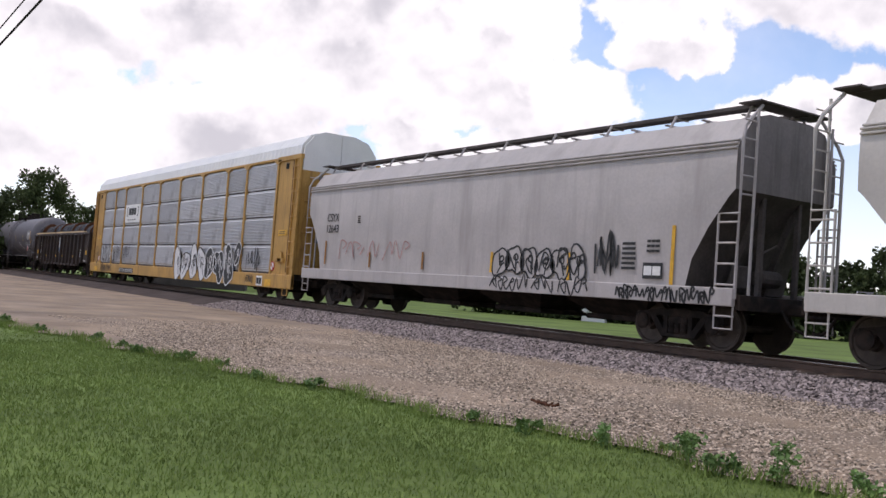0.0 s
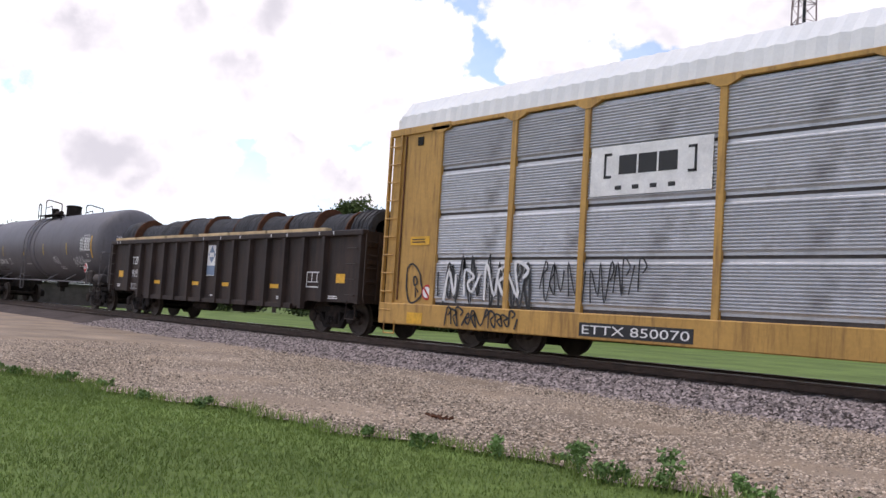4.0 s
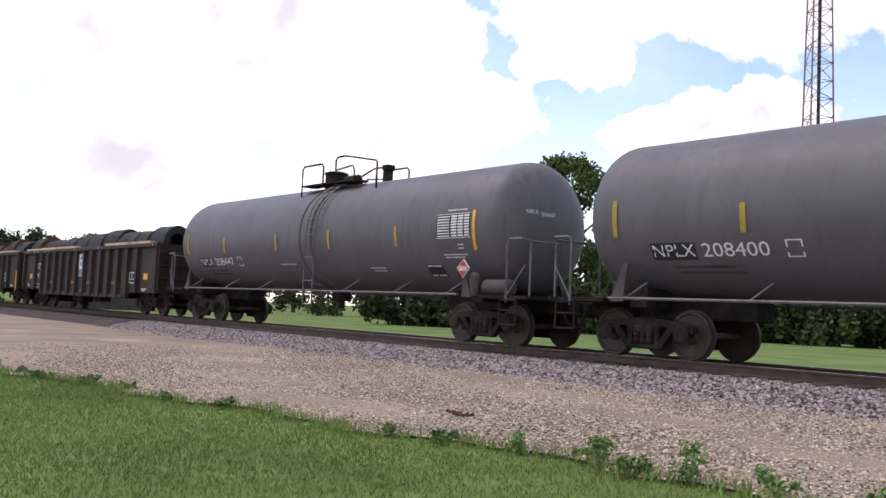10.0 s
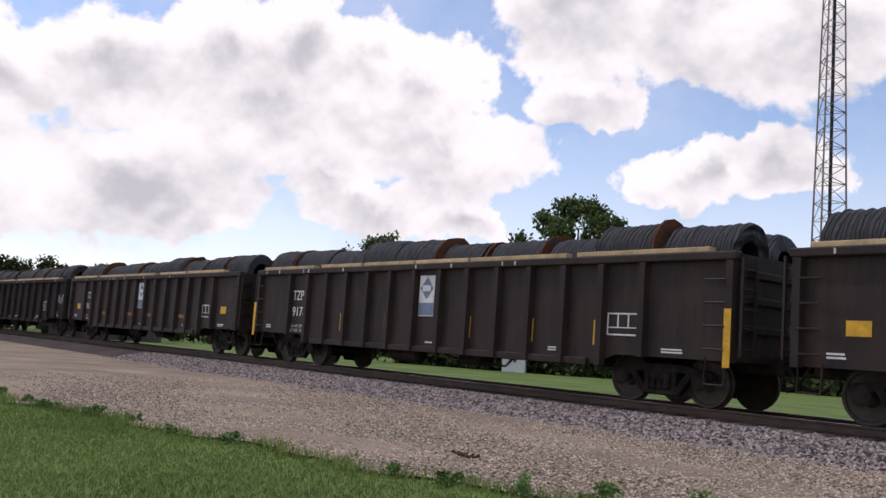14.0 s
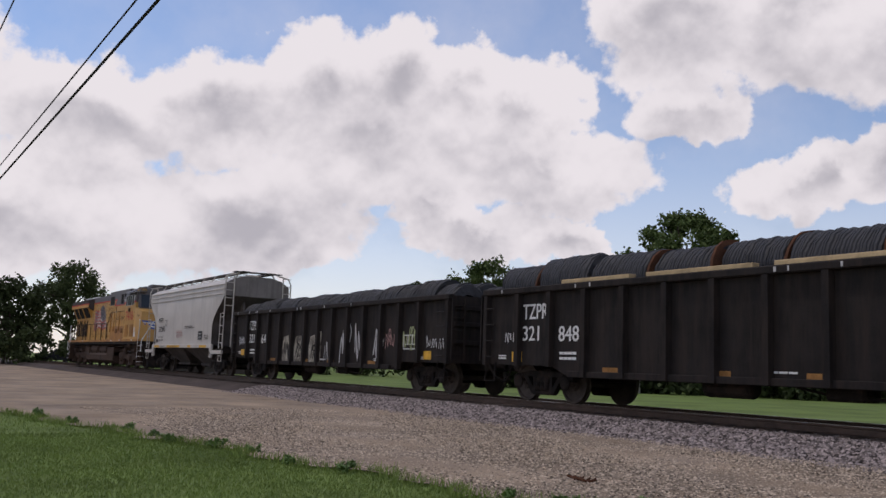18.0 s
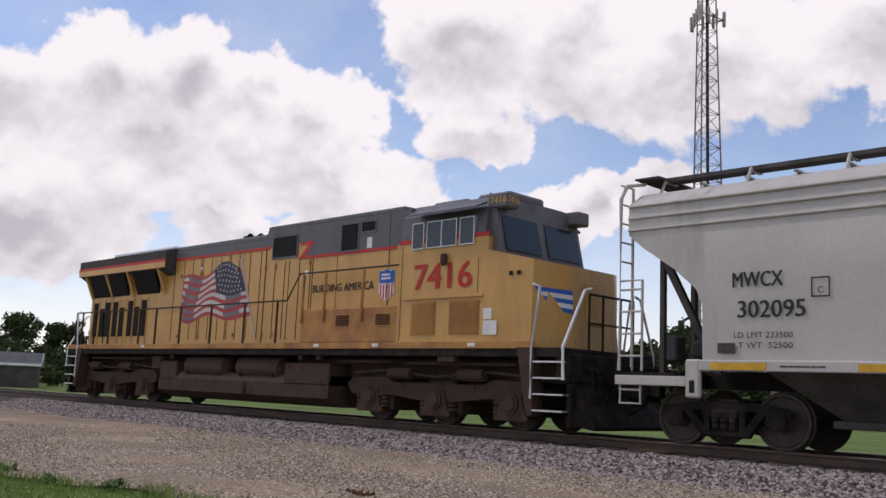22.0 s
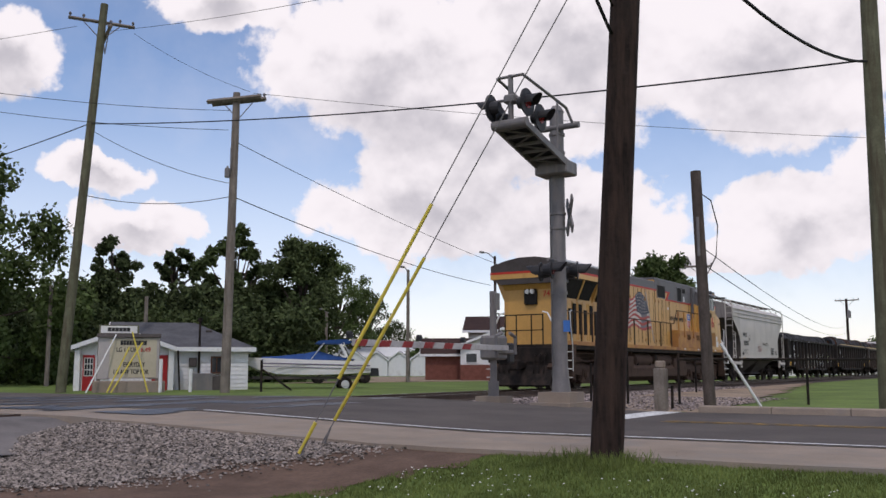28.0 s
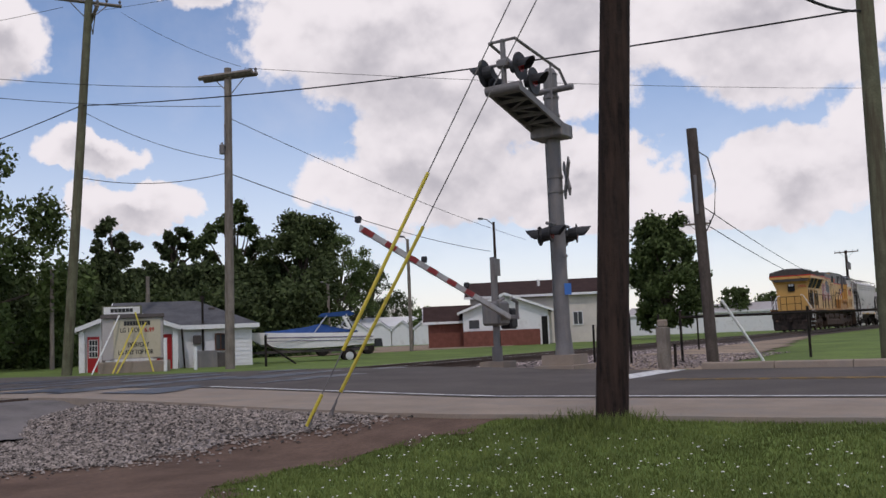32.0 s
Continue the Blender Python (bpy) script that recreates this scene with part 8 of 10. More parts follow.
for s_ in (-1, 1):
    bm = bmesh.new()
    prism(bm, [(ARM0, arm_z(ARM0) - 0.08), (ARM1, arm_z(ARM1) - 0.06), (ARM1, arm_z(ARM1) + 0.08), (ARM0, arm_z(ARM0) + 0.1)], "y", s_ * 0.38 - 0.03, s_ * 0.38 + 0.03)
    part("arm_channel", bm, GALV, mast)
    bm = bmesh.new()
    tube(bm, [(ARM1 + 0.02, s_ * 0.32, 7.3), (-0.35, s_ * 0.42, 7.02), (-0.1, s_ * 0.5, 6.6)], 0.035, 8)
    part("arm_railing", bm, GALV, mast)
    bm = bmesh.new()
    tube(bm, [(-0.8, s_ * 0.38, arm_z(-0.8)), (-0.8, s_ * 0.4, 7.08)], 0.028, 8)
    part("railing_post", bm, GALV, mast)
bm = bmesh.new()
tube(bm, [(ARM1 + 0.02, -0.32, 7.3), (ARM1 + 0.02, 0.32, 7.3)], 0.035, 8)
part("railing_end", bm, GALV, mast)
bm = bmesh.new()
tube(bm, [(ARM1 + 0.05, 0, arm_z(ARM1)), (ARM1 + 0.05, 0, 7.34)], 0.06, 12)
part("end_post", bm, GALV, mast)
bm = bmesh.new()
tube(bm, [(ARM1, -0.43, arm_z(ARM1) + 0.02), (ARM1, 0.43, arm_z(ARM1) + 0.02)], 0.11, 14)
part("arm_nose", bm, GALV, mast)
for k in range(6):
    x = ARM0 - 0.1 + (ARM1 - ARM0 + 0.2) * k / 5
    bm = bmesh.new()
    box(bm, x - 0.035, x + 0.035, -0.35, 0.35, arm_z(x) - 0.06, arm_z(x) + 0.01)
    part("arm_rung", bm, GALV, mast)
    if k < 5:
        x2 = x + (ARM1 - ARM0 + 0.2) / 5
        bm = bmesh.new()
        d = 0.33 if k % 2 else -0.33
        tube(bm, [(x, d, arm_z(x) - 0.03), (x2, -d, arm_z(x2) - 0.03)], 0.022, 5)
        part("arm_diagonal", bm, GALV, mast)
bm = bmesh.new()
prism(bm, [(ARM0, arm_z(ARM0) + 0.04), (ARM1, arm_z(ARM1) + 0.04), (ARM1, arm_z(ARM1) + 0.06), (ARM0, arm_z(ARM0) + 0.06)], "y", -0.35, 0.35)
part("arm_grating", bm, SIGNALBLACK, mast, "dark steel grating")
bm = bmesh.new()
box(bm, -0.4, 0.24, -0.42, 0.42, 5.45, 5.78, 0.03)
part("arm_bracket", bm, GALV, mast)
bm = bmesh.new()
tube(bm, [(-0.12, 0.6, 6.63), (-0.12, -0.64, 6.63)], 0.075, 12)
part("lamp_bracket", bm, GALV, mast)
bm = bmesh.new()
tube(bm, [(ARM1 + 0.05, -0.45, 6.78), (ARM1 + 0.05, 0.45, 6.78)], 0.035, 8)
part("light_bracket", bm, GALV, mast)
bm = bmesh.new()
box(bm, ARM1 - 0.07, ARM1 + 0.17, -0.14, 0.14, 6.68, 6.88, 0.04)
part("junction_box", bm, GALV, mast)
bm = bmesh.new()
tube(bm, [(ARM1 + 0.3, -0.15, 6.75), (-1.65, -0.3, 6.45), (-1.85, -0.36, 6.2)], 0.03, 8)
part("lamp_strut", bm, GALV, mast)
for c, face in (((ARM1 - 0.05, 0.45, 6.62), 2), ((ARM1 + 0.3, 0.4, 6.42), 4), ((ARM1 + 0.05, -0.42, 6.66), 178), ((-1.72, -0.42, 6.46), 182)):
    signal_head(mast, c, face, 0.31)
for c, face in (((-0.55, -0.1, 3.15), 190), ((0.6, 0.1, 3.15), 10), ((-0.5, 0.25, 3.1), 10), ((0.55, -0.25, 3.2), 200)):
    signal_head(mast, c, face, 0.23)
bm = bmesh.new()
tube(bm, [(-0.6, 0, 3.38), (0.6, 0, 3.38)], 0.04, 8)
part("light_crossbar", bm, GALV, mast)
for a in (-45, 45):
    bm = bmesh.new()
    box(bm, -0.55, 0.55, -0.02, 0.02, -0.11, 0.11)
    b_ = part("crossbuck_board", bm, GALV, mast)
    b_.matrix_basis = pose(0.12, -0.25, 4.5, 0, 0, 34) @ pose(0, 0, 0, 0, a, 0)
bm = bmesh.new()
box(bm, -0.08, 0.08, -0.01, 0.01, 1.7, 1.97)
part("blue_sign", bm, BLUE, mast).matrix_basis = pose(-0.1, -0.22, 0, 0, 0, -65)
bm = bmesh.new()
for y in (0.1, 0.4):
    tube(bm, [(0.42, y, 0.6), (0.42, y, 5.6)], 0.025, 6)
for k in range(16):
    tube(bm, [(0.42, 0.1, 0.8 + 0.3 * k), (0.42, 0.4, 0.8 + 0.3 * k)], 0.018, 5)
part("mast_ladder", bm, GALV, mast)

gate = thing("crossing_gate", "crossing gate with a red and white striped arm", "crossing gate")
gate.location = (21.38, 11.86, -0.08)
bm = bmesh.new()
prism(bm, [(-0.36, -0.36), (0.36, -0.36), (0.33, 0.36), (-0.33, 0.36)], "z", -0.3, 0.12)
part("concrete_base", bm, CONCRETE, gate)
bm = bmesh.new()
tube(bm, [(0, 0, 0.1), (0, 0, 2.85)], 0.09, 14)
tube(bm, [(0, 0, 0.1), (0, 0, 0.5)], 0.14, 14)
part("post", bm, GALV, gate)
bm = bmesh.new()
box(bm, -0.28, 0.32, -0.27, 0.27, 1.05, 1.68, 0.06)
box(bm, -0.5, 0.5, -0.36, -0.28, 1.2, 1.32, 0.03)
tube(bm, [(-0.5, -0.36, 1.2), (-0.5, -0.36, 1.65), (-0.2, -0.36, 1.75)], 0.05, 8)
tube(bm, [(0.55, -0.36, 1.2), (0.55, -0.36, 1.65), (0.25, -0.36, 1.75)], 0.05, 8)
part("gate_mechanism", bm, GALV, gate)
bm = bmesh.new()
box(bm, 0.4, 0.75, -0.25, 0.1, 0.95, 1.5, 0.05)
part("counterweight", bm, SIGNALBLACK, gate)
bm = bmesh.new()
box(bm, -0.13, 0.12, -0.14, -0.1, 2.35, 2.8)
part("sign_plate", bm, GALV, gate)
arm = None
bm = bmesh.new()
box(bm, -6.2, -1.3, -0.02, 0.02, -0.07, 0.07, 0.005)
box(bm, -1.35, 0.35, -0.04, 0.04, -0.07, 0.07, 0.01)
arm = part("gate_arm", bm, GATEWHITE, gate, "red and white striped arm")
arm.location = (-0.35, -0.42, 1.35)
for k in range(6):
    bm = bmesh.new()
    x = -5.95 + 0.84 * k
    for y in (-0.026, 0.026):
        prism(bm, [(x - 0.24, -0.068), (x + 0.14, -0.068), (x + 0.24, 0.068), (x - 0.14, 0.068)], "y", y - 0.003, y + 0.003)
    part("red_stripe", bm, SIGNRED, arm)
for x in (-6.3, -3.8, -1.9):
    bm = bmesh.new()
    box(bm, x - 0.05, x + 0.05, -0.05, 0.05, 0.09, 0.13)
    turned(bm, [(-0.05, 0.055), (0.05, 0.055)], "y", 12, x, 0, 0.17)
    part("arm_light", bm, SIGNALBLACK, arm)

# wood post with cap, small posts and rails by the road
post = thing("wooden_post", "thick squared wooden post with a pale cap", "post")
post.location = (20.6, 7.1, -0.2)
bm = bmesh.new()
box(bm, -0.13, 0.13, -0.13, 0.13, -0.2, 0.95, 0.02)
part("post_body", bm, POLEGREY, post)
bm = bmesh.new()
box(bm, -0.1, 0.1, -0.1, 0.1, 0.95, 1.12, 0.03)
part("cap", bm, CONCRETE, post)
rail_ = thing("pipe_fence", "dark pipe rail fence along the verge", "fence")
pts = [(23.9, 7.75), (26.1, 5.0), (30.0, 1.0), (34, -3)]
for (xa, ya_) in pts + [(23.5, 9.0), (27.5, 9.6), (36, 11.0)]:
    bm = bmesh.new()
    tube(bm, [(xa, ya_, -0.4), (xa, ya_, 1.15)], 0.035, 8)
    part("fence_post", bm, UNDER, rail_)
bm = bmesh.new()
tube(bm, [(23.9, 7.75, 0.98)] + [(x, y, 0.98) for x, y in pts[1:]], 0.035, 8)
part("top_rail", bm, UNDER, rail_)
bm = bmesh.new()
tube(bm, [(21.25, 5.9, 1.3), (22.0, 5.2, -0.2)], 0.032, 8)
tagged(part("white_brace_pole", bm, WHITE), "white pipe that leans on the stub pole", "pipe")
for (xa, ya_, h) in ((20.9, 6.95, 0.35), (24.8, 10.6, 0.9)):
    bm = bmesh.new()
    tube(bm, [(xa, ya_, -0.3), (xa + 0.03, ya_, h)], 0.035, 8)
    tagged(part("marker_post", bm, UNDER), "thin dark marker post beside the track", "post", "marker posts")

# ---- pizza shop with its sign ----
SIDING = mat("white_siding", (0.74, 0.74, 0.72), 0.6, var=0.06, scale=1.5, fine=15, dirt=(0.55, 0.53, 0.5), dirt_scale=1.5, dirt_amount=0.4)
SHINGLE = mat("grey_shingles", (0.10, 0.10, 0.105), 0.9, var=0.25, scale=1.5, fine=16, bump=0.01, rand=0.2)
BROWNROOF = mat("brown_shingles", (0.052, 0.031, 0.027), 0.9, var=0.2, scale=1.5, fine=16, bump=0.01)
REDDOOR = mat("red_paint", (0.36, 0.02, 0.02), 0.5, var=0.12)
BRICK = mat("brown_brick", (0.19, 0.075, 0.055), 0.9, var=0.2, scale=3, fine=20)
BEIGE = mat("beige_siding", (0.60, 0.55, 0.48), 0.7, var=0.08, scale=1.5, fine=15)
MARQUEE = mat("marquee_panel", (0.50, 0.45, 0.33), 0.6, var=0.08, scale=1.5, fine=12)


def boards(parent, x0, x1, y, z0, z1, step, material, name="siding_board", face=-1):
    n_ = max(1, int((z1 - z0) / step))
    for k in range(n_):
        bm = bmesh.new()
        za, zb = z0 + (z1 - z0) * k / n_, z0 + (z1 - z0) * (k + 1) / n_
        prism(bm, [(y, za), (y + face * 0.03, za), (y + face * 0.008, zb), (y, zb)], "x", x0, x1)
        part(name, bm, material, parent)


def gable_house(name, label, w, d, h, ridge, wall, roof, m, over=0.35, axis="x", category="house", hip=0.0):
    """A block with a gable roof whose ridge runs along local x; the near long wall faces -y. hip: how far the ridge stops short of the +x end."""
    ob = thing(name, label, category, m)
    for nm, a in (("front_wall", (-w / 2, w / 2, -d / 2, -d / 2 + 0.15)), ("back_wall", (-w / 2, w / 2, d / 2 - 0.15, d / 2))):
        bm = bmesh.new()
        box(bm, *a, -0.3, h)
        part(nm, bm, wall, ob)
    sl = (ridge - h) / (d / 2)
    ye, xe, low = d / 2 + over, w / 2 + over, h - sl * over
    for s_ in (-1, 1):
        bm = bmesh.new()
        xa, xb = sorted((s_ * w / 2, s_ * (w / 2 - 0.15)))
        outline = [(-d / 2 + 0.15, -0.3), (d / 2 - 0.15, -0.3), (d / 2 - 0.15, h)]
        prism(bm, outline + ([(-d / 2 + 0.15, h)] if hip and s_ > 0 else [(0, ridge - 0.05), (-d / 2 + 0.15, h)]), "x", xa, xb)
        part("gable_wall", bm, wall, ob)
        bm = bmesh.new()
        corners = [(-xe, 0, ridge), (xe - hip, 0, ridge), (xe, s_ * ye, low), (-xe, s_ * ye, low)]
        A, B = [[bm.verts.new((x, y, z + t_)) for x, y, z in corners] for t_ in (0, 0.12)]
        bm.faces.new(A), bm.faces.new(B[::-1])
        for k in range(4):
            bm.faces.new((A[k], B[k], B[(k + 1) % 4], A[(k + 1) % 4]))
        bmesh.ops.recalc_face_normals(bm, faces=bm.faces)
        part("roof_slope", bm, roof, ob)
        for e in ((-1,) if hip else (-1, 1)):
            bm = bmesh.new()
            xa, xb = sorted((e * (xe + 0.005), e * (xe + 0.035)))
            prism(bm, [(0, ridge - 0.06), (0, ridge + 0.13), (s_ * ye, low + 0.13), (s_ * ye, low - 0.06)], "x", xa, xb)
            part("rake_board", bm, WHITE, ob)
        bm = bmesh.new()
        box(bm, -xe - 0.02, xe + 0.02, s_ * ye - 0.03, s_ * ye + 0.03, low - 0.06, low + 0.13)
        part("fascia", bm, WHITE, ob)
    if hip:
        bm = bmesh.new()
        corners = [(xe - hip + 0.02, 0, ridge), (xe, -ye, low), (xe, ye, low)]
        A, B = [[bm.verts.new((x, y, z + t_)) for x, y, z in corners] for t_ in (0, 0.125)]
        bm.faces.new(A), bm.faces.new(B[::-1])
        for k in range(3):
            bm.faces.new((A[k], B[k], B[(k + 1) % 3], A[(k + 1) % 3]))
        bmesh.ops.recalc_face_normals(bm, faces=bm.faces)
        part("hip_slope", bm, roof, ob)
        bm = bmesh.new()
        box(bm, xe - 0.03, xe + 0.03, -ye, ye, low - 0.06, low + 0.13)
        part("fascia", bm, WHITE, ob)
    return ob


def window_part(ob, x0, x1, z0, z1, y, frame=WHITE):
    bm = bmesh.new()
    for a in ((x0 - 0.06, x1 + 0.06, z1, z1 + 0.06), (x0 - 0.06, x1 + 0.06, z0 - 0.06, z0), (x0 - 0.06, x0, z0, z1), (x1, x1 + 0.06, z0, z1), ((x0 + x1) / 2 - 0.02, (x0 + x1) / 2 + 0.02, z0, z1)):
        box(bm, a[0], a[1], y - 0.05, y + 0.02, a[2], a[3])
    w = part("window", bm, frame, ob)
    bm = bmesh.new()
    box(bm, x0, x1, y - 0.03, y - 0.01, z0, z1)
    part("pane", bm, CABGLASS, w)


shop_m = pose(31.2, 33.2, -0.15, 0, 0, -43)
shop = gable_house("pizza_shop", "small white clapboard pizza shop with grey shingle roof", 5.85, 5.4, 1.85, 2.95, SIDING, SHINGLE, shop_m @ pose(-0.775, 0, 0), 0.3, category="shop", hip=2.7)
boards(shop, -0.03, 2.85, -2.7, -0.1, 1.75, 0.17, SIDING)
window_part(shop, 1.35, 1.75, 0.75, 1.4, -2.74, RUST)
bm = bmesh.new()
box(bm, 0.35, 0.7, -2.95, -2.7, 1.0, 1.4, 0.03)
part("window_air_conditioner", bm, HOPDARK, shop)
bm = bmesh.new()
tube(bm, [(0.78, -2.85, 0.3), (0.78, -2.85, 3.0)], 0.05, 8)
tube(bm, [(0.78, -2.85, 3.0), (0.78, -2.85, 3.15)], 0.09, 8)
part("flue_pipe", bm, UNDER, shop)
bm = bmesh.new()
for x in (-0.4, -0.12):
    prism(bm, [(x - 0.04, 1.7), (x + 0.04, 1.7), (x + 0.16, -0.1), (x + 0.08, -0.1)], "y", -3.3, -3.22)
part("dark_porch_brace", bm, UNDER, shop)
for x in (1.2,):
    bm = bmesh.new()
    box(bm, x - 0.15, x + 0.15, -1.2, -0.9, 2.55, 2.7, 0.04)
    part("roof_vent", bm, HOPDARK, shop)
# porch wing with a gable to the street
wing = gable_house("shop_porch", "white gabled porch wing with red panelled doors", 2.6, 3.7, 1.85, 2.54, SIDING, SHINGLE, shop_m @ pose(-3.15, -1.9, 0, 0, 0, 90), 0.35, category="porch")
for y0, y1 in ((1.15, 1.62), (-1.84, -1.2)):
    bm = bmesh.new()
    box(bm, -1.36, -1.3, y0, y1, -0.1, 1.5)
    part("red_door", bm, REDDOOR, wing)
bm = bmesh.new()
box(bm, -1.375, -1.36, 1.2, 1.57, 0.6, 1.38)
sash = part("door_sash", bm, LETTERWHITE, wing)
for r in range(3):
    for c in range(3):
        bm = bmesh.new()
        box(bm, -1.385, -1.375, 1.22 + 0.115 * c, 1.31 + 0.115 * c, 0.64 + 0.25 * r, 0.85 + 0.25 * r)
        part("pane", bm, CABGLASS, sash)
bm = bmesh.new()
box(bm, -1.5, -1.3, 1.72, 1.95, -0.2, 1.75)
part("porch_post", bm, WHITE, wing)
bm = bmesh.new()
box(bm, -1.5, -1.3, -2.1, -1.88, -0.2, 1.75)
part("porch_post", bm, WHITE, wing)
ac = thing("condenser_unit", "grey steel condenser unit on the ground by the shop", "air conditioner", shop_m @ pose(0.25, -3.6, 0))
bm = bmesh.new()
box(bm, -0.6, 0.35, -0.35, 0.35, -0.1, 0.72, 0.02)
part("cabinet", bm, GALV, ac)
bm = bmesh.new()
box(bm, 0.35, 0.85, -0.3, 0.3, -0.1, 0.62, 0.02)
part("grille", bm, HOPDARK, ac)

sb = thing("marquee_sign", "roadside marquee sign board with black changeable letters", "sign", pose(24.7, 30.2, -0.1, 0, 0, -39))
for x in (-1.1, 1.1):
    bm = bmesh.new()
    box(bm, x - 0.07, x + 0.07, -0.1, 0.1, -0.2, 2.25)
    part("sign_post", bm, POLEGREY, sb)
bm = bmesh.new()
box(bm, -1.15, 1.15, -0.14, 0.14, 0.45, 2.1, 0.03)
part("cabinet", bm, HOPGREY, sb)
bm = bmesh.new()
box(bm, -0.72, 1.05, -0.165, -0.14, 0.52, 2.02)
part("letter_panel", bm, MARQUEE, sb)
bm = bmesh.new()
prism(bm, [(-0.25, 2.1), (0.25, 2.1), (0.2, 2.2), (-0.2, 2.24)], "x", -1.2, 1.2)
part("sign_cap", bm, HOPDARK, sb)
bm = bmesh.new()
box(bm, -1.15, 0.35, -0.12, 0.12, 2.22, 2.58, 0.01)
part("header_frame", bm, POLEGREEN, sb)
bm = bmesh.new()
box(bm, -1.08, 0.28, -0.135, -0.12, 2.26, 2.54)
part("header_panel", bm, LETTERWHITE, sb)
bars("header_name", sb, -0.4, -0.138, 2.4, 0.85, 0.16, 1, LETTERBLACK, cols=6, fill=0.95, seed=2)
bars("sign_line", sb, 0.17, -0.168, 1.88, 1.0, 0.2, 1, LETTERBLACK, cols=9, fill=0.9, seed=3)
for txt, x, z, w, m_ in (("LG 1 TOP", -0.1, 1.6, 0.75, LETTERBLACK), ("6.49", 0.62, 1.6, 0.36, LETTERRED), ("EVERYDAY", 0.2, 1.02, 0.8, LETTERBLACK), ("LG ANY TOP FOR", 0.1, 0.73, 1.3, LETTERBLACK)):
    lettering("sign_line", txt, 0.26, (x, -0.17, z), m_, sb, width=w)
bm = bmesh.new()
box(bm, -1.3, 1.4, -0.5, 0.6, -0.25, 0.38, 0.03)
part("sign_planter", bm, CONCRETE, sb)
bm = bmesh.new()
box(bm, -0.7, 0.75, -0.2, -0.13, 0.4, 0.48)
part("light_tube", bm, LETTERWHITE, sb)
for a, b, c in (((-1.5, -1.0, -0.05), (-0.5, -0.25, 2.2), WHITE), ((-0.6, -1.1, -0.05), (0.5, -0.3, 1.9), GUYYELLOW), ((0.75, -0.9, -0.05), (0.1, -0.25, 2.3), GUYYELLOW), ((-0.75, -1.0, -0.05), (0.0, -0.28, 1.7), GUYYELLOW)):
    bm = bmesh.new()
    tube(bm, [a, b], 0.03, 6)
    part("brace_pipe", bm, c, sb)
for (xa, ya_, h) in ((25.2, 28.9, 1.15), (26.2, 28.3, 0.75)):
    bm = bmesh.new()
    tube(bm, [(xa, ya_, -0.3), (xa, ya_, h)], 0.07, 8)
    tagged(part("white_bollard", bm, WHITE), "white painted pipe bollard by the road", "bollard", "bollards at the sign")
bm = bmesh.new()
tube(bm, [(28.0, 26.2, -0.3), (28.0, 26.2, 1.1)], 0.05, 8)
tube(bm, [(28.0, 26.2, 0.75), (28.9, 25.4, -0.1)], 0.04, 8)
tagged(part("black_gate_post", bm, UNDER), "black braced gate post by the grass", "post")

# ---- boat on its trailer ----
BOATWHITE = mat("gelcoat_white", (0.80, 0.78, 0.75), 0.4, var=0.04)
BOATPURPLE = mat("hull_stripe", (0.10, 0.07, 0.13), 0.3, var=0.1)
CANVAS = mat("blue_canvas", (0.03, 0.075, 0.22), 0.8, var=0.15, scale=3, fine=20)
boat = thing("motorboat", "white motorboat with blue canvas cover on its trailer", "boat", pose(34.3, 29.1, -0.15, 0, 0, -48))
bm = bmesh.new()
secs = []
for x, hw, zk, zd in ((2.9, 0.85, 0.62, 1.25), (1.5, 0.95, 0.55, 1.28), (0, 0.95, 0.52, 1.32), (-1.5, 0.8, 0.56, 1.38), (-2.4, 0.45, 0.78, 1.42), (-2.95, 0.08, 1.2, 1.45)):
    secs.append([bm.verts.new(p) for p in ((x, -hw, zd), (x, -hw * 1.01, zd - 0.28), (x, -hw * 0.95, zk + 0.1), (x, 0, zk), (x, hw * 0.95, zk + 0.1), (x, hw * 1.01, zd - 0.28), (x, hw, zd))])
for a, b in zip(secs, secs[1:]):
    for k in range(6):
        bm.faces.new((a[k], a[k + 1], b[k + 1], b[k]))
    bm.faces.new((a[6], a[0], b[0], b[6]))
bm.faces.new(secs[0]), bm.faces.new(secs[-1][::-1])
part("hull", bm, BOATWHITE, boat, smooth=30)
for z, h in ((1.02, 0.05), (0.88, 0.03)):
    bm = bmesh.new()
    prism(bm, [(2.85, z), (-2.2, z + 0.12), (-2.2, z + 0.12 + h), (2.85, z + h)], "y", -0.975, -0.95)
    part("hull_stripe", bm, BOATPURPLE, boat)
bm = bmesh.new()
rows = []
for x, hz in ((2.2, 1.34), (1.3, 1.5), (0.4, 1.75), (-0.2, 1.62), (-1.4, 1.5), (-2.2, 1.46)):
    hw = 0.85 if x > -1 else 0.6
    rows.append([bm.verts.new(p) for p in ((x, -hw, 1.32), (x, -hw * 0.5, hz), (x, hw * 0.5, hz), (x, hw, 1.32))])
for a, b in zip(rows, rows[1:]):
    for k in range(3):
        bm.faces.new((a[k], a[k + 1], b[k + 1], b[k]))
part("canvas_cover", bm, CANVAS, boat)
bm = bmesh.new()
prism(bm, [(0.3, 2.1), (0.45, 2.22), (1.75, 2.3), (2.0, 2.16), (1.9, 2.08), (0.5, 2.06)], "y", -0.8, 0.8)
part("bimini_top", bm, CANVAS, boat)
